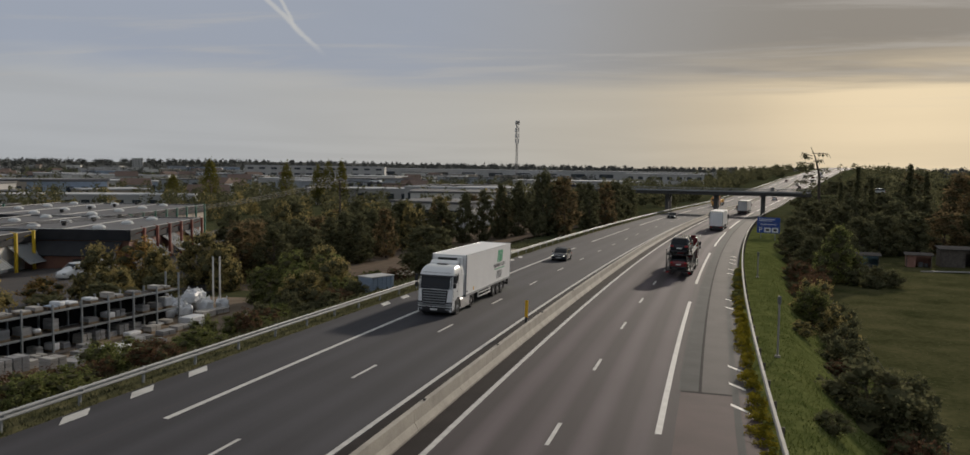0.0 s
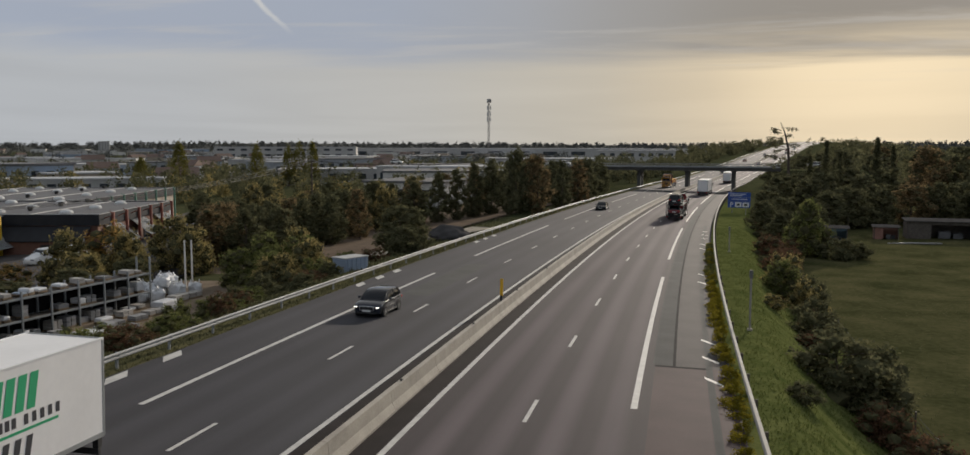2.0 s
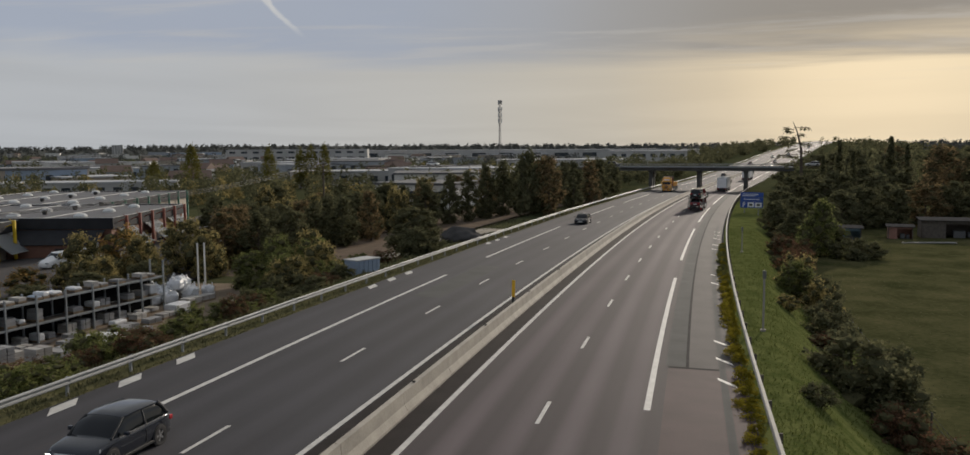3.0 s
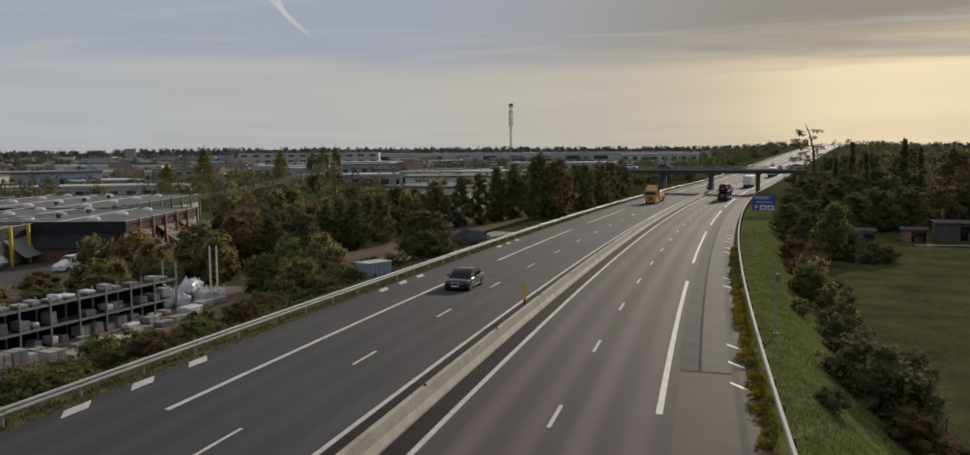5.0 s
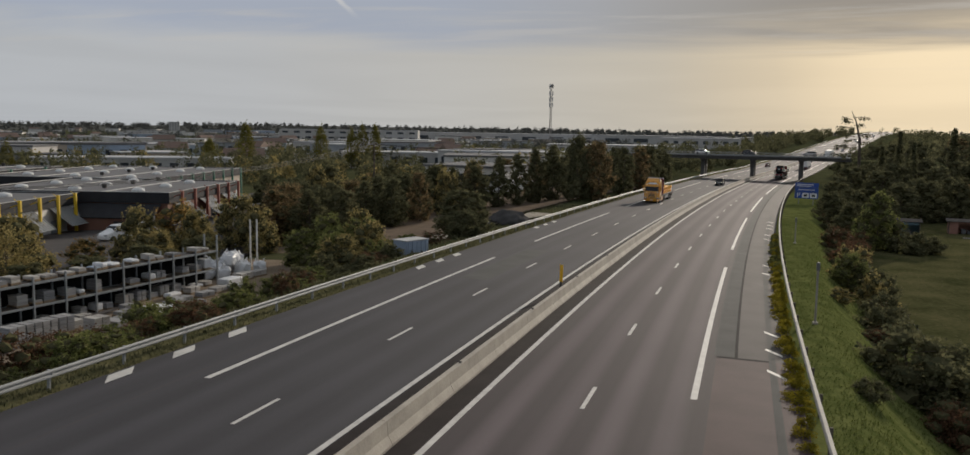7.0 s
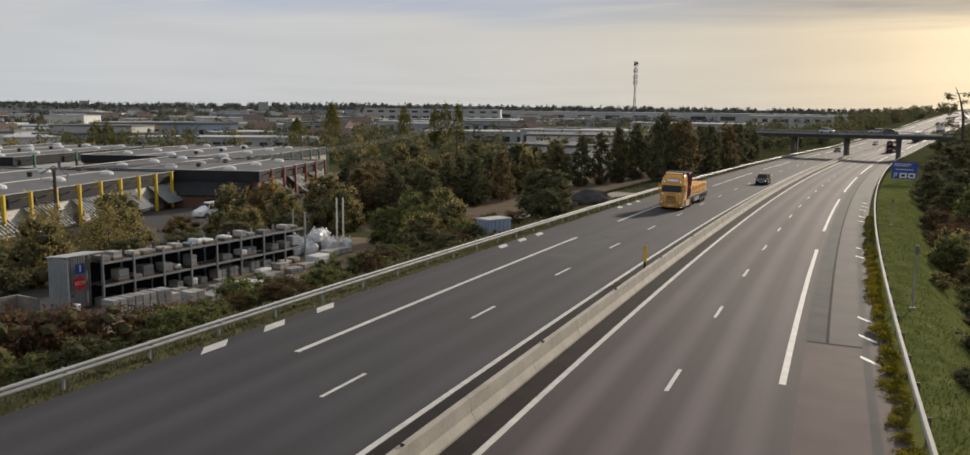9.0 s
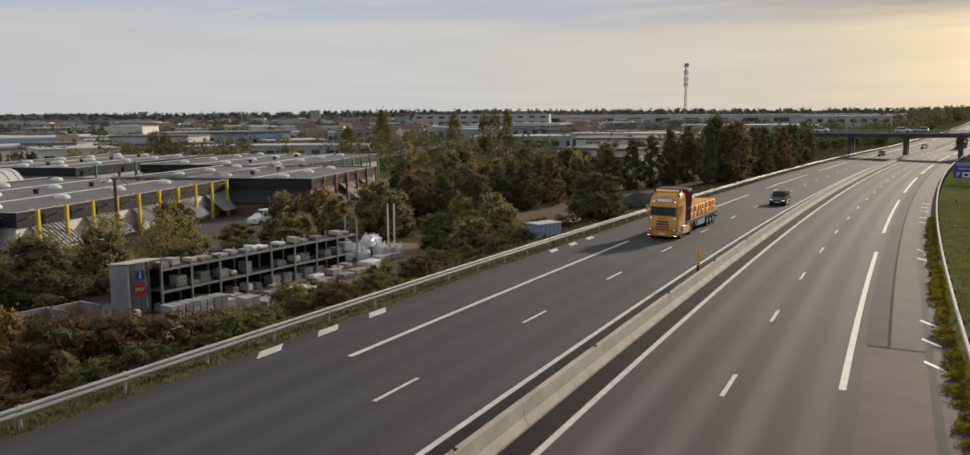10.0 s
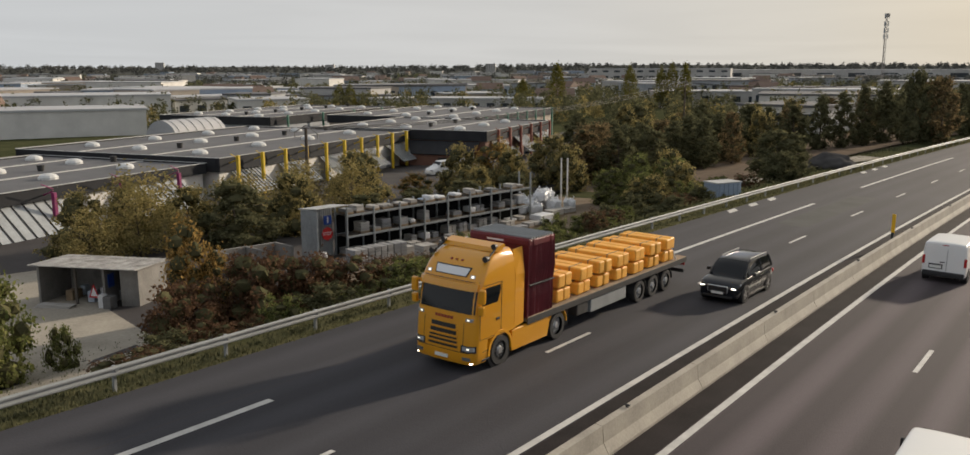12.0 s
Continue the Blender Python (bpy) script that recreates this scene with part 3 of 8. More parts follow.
strip("shoulder_edge", -40.0, 130.0, (12.2, 12.5), 0.004, M["asphalt_patch"], 4, parent=shoulder, label="pale gritty edge of the hard shoulder")
strip("dirt_strip", -120, 620, (0.67, 1.5), 0.003, M["asphalt_dirty"], 6, parent=road_right, label="dark dirty strip along the barrier")
strip("dirt_strip", -120, 620, (-1.16, -0.31), 0.003, M["asphalt_dirty"], 6, parent=road_left, label="dark dirty strip along the barrier")
strip("shoulder_patch", 56, 74, (-7.9, -5.9), 0.004, M["asphalt_patch"], 6, parent=road_left, label="paler repaired patch of asphalt")
strip("tar_seam", 5, 120, (-9.72, -9.67), 0.004, M["asphalt_shoulder"], 5, parent=road_left, label="thin pale seam")

# markings: 39 m and 13 m lines at the outer edges, 3 m and 10 m dashes between lanes
PAINT = 0.006
strip("edge_line", ROAD_FROM, ROAD_TO, (-1.42, -1.2), PAINT, M["paint"], 6, parent=road_left, label="unbroken white edge line")
strip("edge_line", ROAD_FROM, ROAD_TO, (1.53, 1.76), PAINT, M["paint"], 6, parent=road_right, label="unbroken white edge line")
for k in range(-9, 20):
    strip("edge_line", 28.2 + 52 * k, 67.2 + 52 * k, (-9.0, -8.74), PAINT, M["paint"], 6, parent=road_left, label="long white edge dash")
    strip("edge_line", 33.0 + 52 * k, 72.0 + 52 * k, (9.17, 9.43), PAINT, M["paint"], 6, parent=road_right, label="long white edge dash")
for k in range(-30, 65):
    strip("lane_dash", 23.95 + 13 * k, 26.95 + 13 * k, (-5.08, -4.92), PAINT, M["paint"], 3, parent=road_left)
    strip("lane_dash", 30.15 + 13 * k, 33.15 + 13 * k, (5.42, 5.58), PAINT, M["paint"], 3, parent=road_right)


def slanted_mark(s, u0, u1, ds, width, parent, name):
    bm = bmesh.new()
    vs = [bm.verts.new(on_road(a, u, 0.007)) for a, u in ((s, u0), (s + width, u0), (s + width + ds, u1), (s + ds, u1))]
    bm.faces.new(vs)
    me = bpy.data.meshes.new(name); bm.normal_update(); bm.to_mesh(me); bm.free(); me.materials.append(M["paint"])
    ob = new(name, me); ob.parent = parent


for s in (26.1, 30.1, 34.2, 58, 62, 66, 92, 96, 100):
    slanted_mark(s, -11.85, -12.45, 0.9, 1.5, road_left, "shoulder_mark")
for s in (38.6, 42.8, 47.0, 70, 75, 97, 102, 110, 115, 120):
    slanted_mark(s, 12.1, 12.85, -1.2, 0.4, shoulder, "shoulder_mark")


# ---- concrete median barrier ----
def build_barrier():
    prof = ((0.06, 0), (0.06, 0.08), (0.21, 0.34), (0.25, 0.80), (0.47, 0.80), (0.51, 0.34), (0.66, 0.08), (0.66, 0))
    root = tagged(new("median_barrier"), "long cast concrete safety barrier between the carriageways", "barrier", kind="structure")
    s = -120.0
    while s < 620:
        step = 6.0 if s < 160 else 12.0
        bm = bmesh.new()
        a = s + (0.012 if s < 160 else 0)
        rings = [[on_road(q, u, z) for u, z in prof] for q in (a, s + step - (0.012 if s < 160 else 0))]
        loft(bm, rings)
        part("barrier_segment", bm, M["concrete"], root)
        s += step
    bm = bmesh.new()
    rings = [[on_road(q, u, z) for u, z in prof] for q in np.arange(620, 1240, 20)]
    loft(bm, rings)
    tagged(part("barrier_far", bm, M["concrete"], root), kind="stuff")


build_barrier()


def build_guard_rail(name, u, s0, s1, side, wave, post_mat, rail_mat, spacing, top, label):
    root = tagged(new(name), label, "guard rail", kind="structure")
    n = int((s1 - s0) / 4)
    ss = [s0 + 4 * i for i in range(n + 1)]
    rings = []
    for s in ss:
        rings.append([on_road(s, u + side * dx, top + dz) for dx, dz in wave])
    bm = bmesh.new(); loft(bm, rings)
    part("rail_beam", bm, rail_mat, root, smooth=False)
    post = bmesh.new(); box(post, -0.06, 0.06, -0.05, 0.05, -0.25, top - 0.02, bevel=0.012, seg=1)
    me = to_mesh("rail_post", post, post_mat)
    spacer = to_mesh("spacer", boxes((-0.09, 0.09, -0.06, 0.06, top - 0.22, top - 0.04), bevel=0.015), post_mat)
    s = s0 + 1
    while s < min(s1, 270):
        ob = new("rail_post", me); ob.parent = root
        ob.matrix_basis = road_pose(s, u + 0.16 * -side, 1)
        if s < 150:
            o2 = new("spacer", spacer); o2.parent = root; o2.matrix_basis = road_pose(s, u + 0.07 * -side, 1)
        s += spacing


WAVE = ((0.0, 0.0), (0.05, -0.04), (0.05, -0.09), (-0.01, -0.13), (-0.01, -0.18), (0.05, -0.22), (0.05, -0.27), (0.0, -0.31), (-0.03, -0.31), (0.01, -0.25), (-0.04, -0.155), (0.01, -0.07), (-0.03, 0.0))
WOOD = ((-0.06, 0.05), (0.06, 0.05), (0.10, 0.0), (0.10, -0.10), (0.06, -0.15), (-0.06, -0.15))
build_guard_rail("guard_rail_west", -13.2, -120, 640, 1, WAVE, M["galv"], M["galv"], 4.0, 0.66, "galvanised steel crash barrier with a double wave beam")
build_guard_rail("guard_rail_east", 13.65, -60, 560, -1, WOOD, M["wood_post"], M["rail_pale"], 4.0, 0.78, "pale crash barrier beam on dark weathered posts")


# ---- bridge over the motorway ----
def build_bridge():
    s = 262.0
    root = tagged(new("overbridge"), "concrete road bridge across the motorway on slim piers", "bridge", kind="structure")
    root.matrix_basis = Matrix.Translation(on_road(s, 0)) @ Euler((0, 0, -median(s)[2] + 0.02)).to_matrix().to_4x4()
    b = 5.5
    bm = bmesh.new(); box(bm, -38, 26, -4.2, 4.2, b, b + 0.75, 0.05); box(bm, -38, 26, -4.6, 4.6, b + 0.75, b + 1.0, 0.03)
    part("deck", bm, M["deck_concrete"], root)
    for y in (-4.5, 4.5):
        bm = boxes((-38, 26, y - 0.04, y + 0.04, b + 1.85, b + 1.95), (-38, 26, y - 0.03, y + 0.03, b + 1.45, b + 1.50), (-38, 26, y - 0.05, y + 0.05, b + 1.0, b + 1.2))
        for x in range(-37, 26, 2):
            box(bm, x - 0.04, x + 0.04, y - 0.04, y + 0.04, b + 1.0, b + 1.9)
        part("parapet", bm, M["galv"], root)
    for x, base in ((-13.9, -0.6), (0.0, -0.6), (13.1, -1.0)):
        for y in (-2.2, 2.2):
            bm = bmesh.new(); box(bm, x - 0.55, x + 0.55, y - 0.7, y + 0.7, base, b, 0.15, 2)
            part("pier", bm, M["deck_concrete"], root)
        part("pier_cap", boxes((x - 0.7, x + 0.7, -3.6, 3.6, b - 0.35, b + 0.01), bevel=0.05), M["deck_concrete"], root)
    for sx in (-1, 1):
        bm = bmesh.new()
        loft(bm, [[(sx * 20, y, -4), (sx * 27, y, b + 0.4), (sx * 48, y, b + 0.4), (sx * 62, y, -4)] for y in (-8, 8)])
        part("approach_bank", bm, M["ground"], root, "grassed approach embankment")


build_bridge()


# ---- roadside furniture ----
def marker_post():
    root = thing("marker_post", "yellow marker post on a black foot by the median barrier", "road marker", at=road_pose(52.3, -0.02))
    part("foot", boxes((-0.07, 0.07, -0.07, 0.07, 0.0, 0.95), bevel=0.02), M["black"], root)
    part("panel", boxes((-0.10, 0.10, -0.025, 0.025, 0.9, 2.0), bevel=0.02), M["marker_yellow"], root)


marker_post()


def drain_bolt(s):
    root = thing("lifting_lug", "small dark steel lug on the concrete barrier", "fitting", "barrier lugs", at=road_pose(s, 0.36) @ Matrix.Translation((0, 0, 0.80)))
    bm = bmesh.new(); cyl(bm, (0, 0, -0.02), (0, 0, 0.08), 0.05, 0.035, 10); cyl(bm, (-0.08, 0, 0.06), (0.08, 0, 0.06), 0.025, seg=8)
    part("lug", bm, M["chassis"], root)


for s in (13.5, 19.5, 31.5, 43.5, 55.5, 67.5):
    drain_bolt(s)


def roadside_sign():
    root = thing("motorway_sign", "blue motorway services sign with white pictogram panels", "road sign", at=road_pose(165, 17.2) @ Matrix.Translation((0, 0, -0.4)) @ Matrix.Diagonal((0.94, 1, 0.94, 1)))
    for x in (-1.3, 1.3):
        part("post", boxes((x - 0.08, x + 0.08, 0.05, 0.2, -0.8, 4.4), bevel=0.01), M["galv"], root)
    part("panel", boxes((-2.1, 2.1, -0.03, 0.03, 3.45, 4.35), bevel=0.02), M["sign_blue"], root)
    part("panel", boxes((-2.1, 2.1, -0.03, 0.03, 2.6, 3.38), bevel=0.02), M["sign_blue"], root)
    part("panel", boxes((-2.1, 2.1, -0.03, 0.03, 1.35, 2.54), bevel=0.02), M["sign_blue"], root)
    for x0, x1, z in ((-1.8, 1.2, 3.95), (-1.8, 0.7, 3.65), (-1.5, 1.5, 2.95)):
        part("text_bar", boxes((x0, x1, -0.04, -0.028, z, z + 0.12)), M["sign_white"], root)
    for x in (-0.75, 0.65):
        part("pictogram", boxes((x, x + 1.2, -0.04, -0.028, 1.5, 2.4)), M["sign_white"], root)
        part("pictogram_mark", boxes((x + 0.3, x + 0.9, -0.05, -0.038, 1.75, 2.15)), M["black"], root)
    # parking letter
    cu = bpy.data.curves.new("letter", "FONT"); cu.body, cu.size, cu.extrude = "P", 1.3, 0.01
    tmp = bpy.data.objects.new("letter", cu)
    me = bpy.data.meshes.new_from_object(tmp); bpy.data.objects.remove(tmp); me.materials.clear(); me.materials.append(M["sign_white"])
    o = new("letter", me); o.parent = root; o.matrix_basis = pose(-1.75, -0.045, 1.5, 90, 0, 0)


roadside_sign()


def emergency_post(s, u, h, label):
    p = on_road(s, u); p.z = ground_at(s, u)
    root = thing("roadside_post", label, "post", "roadside posts", at=Matrix.Translation(p))
    bm = bmesh.new(); cyl(bm, (0, 0, -0.2), (0, 0, h), 0.06, 0.055, 12)
    part("pole", bm, M["mast"], root)
    part("cap", boxes((-0.1, 0.1, -0.07, 0.07, h - 0.45, h + 0.02), bevel=0.03), M["grey_plastic"], root)
    part("base", boxes((-0.15, 0.15, -0.15, 0.15, -0.1, 0.12), bevel=0.02), M["concrete"], root)


emergency_post(51.5, 14.9, 3.5, "tall grey steel post on the grass bank")
emergency_post(96, 15.2, 2.7, "grey steel post with a box on top")


def mast():
    root = thing("phone_mast", "tall lattice telephone mast with antenna clusters", "mast", at=Matrix.Translation((-94.6, 440, -6.7)))
    bm = bmesh.new()
    H, lev = 39.6, 22
    def corner(k, z):
        w = 0.75 - 0.35 * z / H
        return Vector((w * math.cos(k * 2.0944), w * math.sin(k * 2.0944), z))
    for k in range(3):
        cyl(bm, corner(k, 0), corner(k, H), 0.13, 0.10, 6)
        for i in range(lev):
            a, b = H * i / lev, H * (i + 1) / lev
            cyl(bm, corner(k, a), corner((k + 1) % 3, b), 0.06, seg=5)
    part("lattice", bm, M["mast"], root)
    for z in (H - 0.6, H - 4.2, H - 7.2, H - 10):
        for k in range(3):
            a = k * 2.0944 + 0.4
            x, y = 1.0 * math.cos(a), 1.0 * math.sin(a)
            part("antenna", boxes((x - 0.2, x + 0.2, y - 0.15, y + 0.15, z - 1.1, z + 1.1), bevel=0.04), M["render_grey"], root)
    bm = bmesh.new(); cyl(bm, (0.5, -0.5, H - 0.4), (1.0, -0.9, H - 0.4), 0.9, 0.8, 16)
    part("dish", bm, M["mast"], root)
    part("equipment_hut", boxes((-3, 3, -2, 2, -0.3, 4.5), bevel=0.05), M["render_white"], root)


mast()

# ---- vehicles: front at y = 0, facing +y ----
def wheel_mesh(r, w, big=False):
    bm = bmesh.new()
    prof = ((r * 0.62, -w / 2), (r * 0.93, -w / 2), (r, -w * 0.36), (r, w * 0.36), (r * 0.93, w / 2), (r * 0.62, w / 2))
    n = 28
    rings = [[(x, rr * math.cos(2 * math.pi * i / n), rr * math.sin(2 * math.pi * i / n)) for i in range(n)] for rr, x in prof]
    loft(bm, rings, caps=False)
    tyre = to_mesh("tyre", bm, M["tyre"], True)
    bm = bmesh.new()
    cyl(bm, (-w * 0.30, 0, 0), (w * 0.30, 0, 0), r * 0.63, seg=n)
    if big:
        for sx in (-1, 1):
            cyl(bm, (sx * w * 0.3, 0, 0), (sx * (w * 0.3 + 0.08), 0, 0), r * 0.30, r * 0.2, seg=16)
            for k in range(10):
                a = 2 * math.pi * k / 10
                p = (r * 0.38 * math.cos(a), r * 0.38 * math.sin(a))
                cyl(bm, (sx * w * 0.28, *p), (sx * (w * 0.3 + 0.05), *p), 0.025, seg=6)
    else:
        for sx in (-1, 1):
            for k in range(5):
                a = 2 * math.pi * k / 5
                sheet(bm, [(sx * (w * 0.3 + 0.012), r * q * math.cos(a + d), r * q * math.sin(a + d)) for q, d in ((0.10, -0.6), (0.58, -0.16), (0.58, 0.16), (0.10, 0.6))], sx * 0.02)
            cyl(bm, (sx * w * 0.3, 0, 0), (sx * (w * 0.3 + 0.04), 0, 0), r * 0.14, seg=12)
    rim = to_mesh("rim", bm, M["rim"])
    hub = bmesh.new()
    cyl(hub, (-w * 0.32, 0, 0), (w * 0.32, 0, 0), r * 0.61, seg=n)
    back = to_mesh("wheel_dish", hub, M["black"] if not big else M["rim"])
    return tyre, rim, back


WHEELS = {}


def wheel(parent, x, y, r, w, big=False):
    key = (r, w, big)
    if key not in WHEELS:
        WHEELS[key] = wheel_mesh(r, w, big)
    root = new("wheel", WHEELS[key][2]); root.parent = parent; root.location = (x, y, r)
    for nm, me in zip(("tyre", "rim"), WHEELS[key][:2]):
        o = new(nm, me); o.parent = root
    return root


def subsurf(ob, levels=2):
    m = ob.modifiers.new("round", "SUBSURF"); m.levels = m.render_levels = levels
    return ob


def car(name, label, paint, L=4.1, W=1.78, H=1.45, hood=0.95, belt=0.93, kind="hatch", lit=True, group=""):
    root = thing(name, label, "car", group)
    w = W / 2
    gz = 0.19
    boot = {"hatch": 0.98, "sedan": 1.0, "suv": 1.08}[kind]
    # body: stations back from the nose, half width, underside, top
    st = [(0.0, w * 0.74, gz + 0.10, hood * 0.66), (-0.07, w * 0.88, gz + 0.03, hood * 0.80), (-0.28, w * 0.96, gz, hood * 0.90), (-0.70, w * 0.995, gz, hood * 0.965), (-1.20, w, gz, hood * 1.01), (-L * 0.45, w, gz, belt),
          (-L * 0.75, w, gz, belt + 0.03), (-L + 0.40, w * 0.99, gz, boot), (-L + 0.10, w * 0.94, gz + 0.06, boot * 0.96), (-L, w * 0.82, gz + 0.14, boot * 0.84)]
    rings = []
    for y, hw, z0, z1 in st:
        mid = z0 + (z1 - z0) * 0.58
        half = [(hw * 0.82, z0), (hw * 0.965, z0 + 0.06), (hw * 0.985, z0 + (z1 - z0) * 0.32), (hw, mid), (hw * 0.975, z1 - 0.10), (hw * 0.90, z1 - 0.02), (hw * 0.5, z1 + 0.02)]
        rings.append([(x, y, z) for x, z in half] + [(-x, y, z) for x, z in reversed(half)])
    bm = bmesh.new(); loft(bm, rings)
    subsurf(part("body", bm, paint, root, smooth=True))
    # cabin: a glazed body under a painted roof
    a, b, c, d = {"hatch": (-0.98, -1.72, -L + 0.62, -L + 0.14), "sedan": (-1.22, -2.05, -L + 1.30, -L + 0.45), "suv": (-1.02, -1.68, -L + 0.45, -L + 0.08)}[kind]
    zt, wb, wt = H, w * 0.95, w * 0.74
    cab = [(a, wb * 0.86, wb * 0.84, belt - 0.02), (a - 0.12, wb * 0.95, wb * 0.90, belt + 0.08), ((a + b) / 2, wb, (wb + wt) / 2 * 0.97, (belt + zt) / 2 + 0.06), (b, wb, wt * 0.99, zt - 0.05), (b - 0.35, wb, wt * 1.02, zt), ((b + c) / 2, wb, wt * 1.02, zt + 0.01),
           (c, wb, wt, zt - 0.05), ((c + d) / 2, wb * 0.98, (wb + wt) / 2 * 0.95, (belt + zt) / 2 + 0.08), (d, wb * 0.88, wb * 0.80, belt + 0.04)]
    rings = []
    for y, hb, ht, z in cab:
        zb = belt - 0.14
        half = [(hb, zb), (hb * 0.97, zb + 0.12), (hb * 0.42 + ht * 0.58, zb + 0.12 + (z - zb - 0.12) * 0.55), (ht, z - 0.05), (ht * 0.90, z - 0.008), (ht * 0.4, z + 0.02)]
        rings.append([(x, y, q) for x, q in half] + [(-x, y, q) for x, q in reversed(half)])
    bm = bmesh.new(); loft(bm, rings)
    part("glazing", bm, M["glass"], root, "dark tinted windows all round", smooth=True)
    # painted roof skin and pillars, just proud of the glass
    roof = [(b + 0.03, wt * 0.99, zt - 0.065), (b - 0.10, wt * 1.0, zt - 0.022), (b - 0.35, wt * 1.03, zt + 0.004), ((b + c) / 2, wt * 1.03, zt + 0.014), (c + 0.15, wt * 1.02, zt - 0.012), (c - 0.03, wt * 1.0, zt - 0.055)]
    bm = bmesh.new()
    loft(bm, [[(x, y, z + dz) for x, dz in ((-hw * 1.012, -0.085), (-hw * 1.0, -0.04), (-hw * 0.9, 0.004), (-hw * 0.4, 0.03), (hw * 0.4, 0.03), (hw * 0.9, 0.004), (hw * 1.0, -0.04), (hw * 1.012, -0.085), (hw * 0.9, -0.06), (-hw * 0.9, -0.06))] for y, hw, z in roof])
    part("roof", bm, paint, root, smooth=True)
    for sx in (-1, 1):
        mid = (b + c) / 2
        bm = bmesh.new()
        for (y0, z0, x0), (y1, z1, x1), t in (((a - 0.02, belt - 0.02, wb * 0.90), (b + 0.02, zt - 0.07, wt * 0.995), 0.045), ((d + 0.10, belt + 0.02, wb * 0.90), (c - 0.02, zt - 0.07, wt * 0.99), 0.08), ((mid, belt - 0.02, wb * 0.985), (mid, zt - 0.06, wt * 1.02), 0.04)):
            cyl(bm, (sx * x0, y0, z0), (sx * (x0 * 0.42 + x1 * 0.58 + 0.012), (y0 + y1) / 2, (z0 + z1) / 2 + 0.02), t, t * 0.9, 8)
            cyl(bm, (sx * (x0 * 0.42 + x1 * 0.58 + 0.012), (y0 + y1) / 2, (z0 + z1) / 2 + 0.02), (sx * x1, y1, z1), t * 0.9, t * 0.8, 8)
        part("pillar", bm, M["black"], root, smooth=True)
        part("window_strip", boxes((sx * wb * 0.985, sx * (wb * 0.985 + 0.02), d + 0.45, a - 0.30, belt - 0.035, belt - 0.012)), M["silver"], root, "thin chrome window strip")
        bm = bmesh.new(); box(bm, sx * (w + 0.02), sx * (w + 0.20), a - 0.52, a - 0.38, belt + 0.0, belt + 0.14, 0.04, 3)
        part("mirror", bm, paint, root, smooth=True)
        hx = [(0.50, -0.045, 0.60), (0.80, -0.13, 0.62), (0.955, -0.40, 0.74), (0.93, -0.44, 0.84), (0.72, -0.13, 0.79), (0.52, -0.05, 0.72)]
        bm = bmesh.new(); loft(bm, [[(sx * w * x, y + 0.030, hood * z) for x, y, z in hx], [(sx * w * (x - 0.03), y - 0.06, hood * z) for x, y, z in hx]])
        lamp = part("headlight", bm, M["lamp_off"], root, "swept clear headlamp")
        if lit:
            part("running_light", boxes((sx * w * 0.66, sx * w * 0.84, -0.06, 0.0, hood * 0.655, hood * 0.69), bevel=0.008), M["lamp_on"], lamp, "lit white strip")
        bm = bmesh.new(); box(bm, sx * w * 0.58, sx * w * 0.955, -L - 0.008, -L + 0.20, boot * 0.68, boot * 0.84, 0.04)
        part("tail_light", bm, M["lamp_red"], root, "red tail lamp")
        bm = bmesh.new(); box(bm, sx * (w - 0.04), sx * (w + 0.008), -L + 0.75, -0.85, gz + 0.0, gz + 0.10, 0.02)
        part("sill", bm, M["black"], root)
        for y in (mid + 0.02, d + 0.55):
            part("door_seam", boxes((sx * (w - 0.01), sx * (w + 0.004), y, y + 0.012, gz + 0.14, belt - 0.06)), M["black"], root)
        part("door_handle", boxes((sx * (w - 0.005), sx * (w + 0.025), mid + 0.06, mid + 0.22, belt - 0.17, belt - 0.14), bevel=0.008), paint, root)
    gw = 0.30 if kind == "sedan" else 0.42
    bm = bmesh.new(); box(bm, -gw - 0.03, gw + 0.03, -0.05, 0.018, hood * 0.46, hood * 0.74, 0.03)
    part("grille_frame", bm, M["silver"], root, "bright chrome grille surround")
    bm = bmesh.new(); box(bm, -gw, gw, -0.05, 0.026, hood * 0.48, hood * 0.72, 0.025)
    part("grille", bm, M["black"], root)
    bm = bmesh.new(); box(bm, -w * 0.70, w * 0.70, -0.12, 0.012, gz + 0.06, gz + 0.17, 0.03)
    part("lower_grille", bm, M["black"], root)
    part("number_plate", boxes((-0.26, 0.26, 0.022, 0.036, hood * 0.40, hood * 0.40 + 0.11)), M["plate"], root)
    part("number_plate", boxes((-0.26, 0.26, -L - 0.02, -L - 0.002, boot * 0.52, boot * 0.63)), M["plate"], root)
    part("rear_bumper", boxes((-w * 0.85, w * 0.85, -L - 0.01, -L + 0.2, gz + 0.02, gz + 0.2), bevel=0.04), M["black"], root)
    r = 0.335 if kind != "suv" else 0.365
    for y in (-0.86, -L + 0.80):
        for sx in (-1, 1):
            bm = bmesh.new(); cyl(bm, (sx * (w - 0.24), y, r), (sx * (w + 0.002), y, r), r + 0.05, seg=28)
            part("wheel_arch", bm, M["black"], root)
            wheel(root, sx * (w - 0.085), y, r, 0.21)
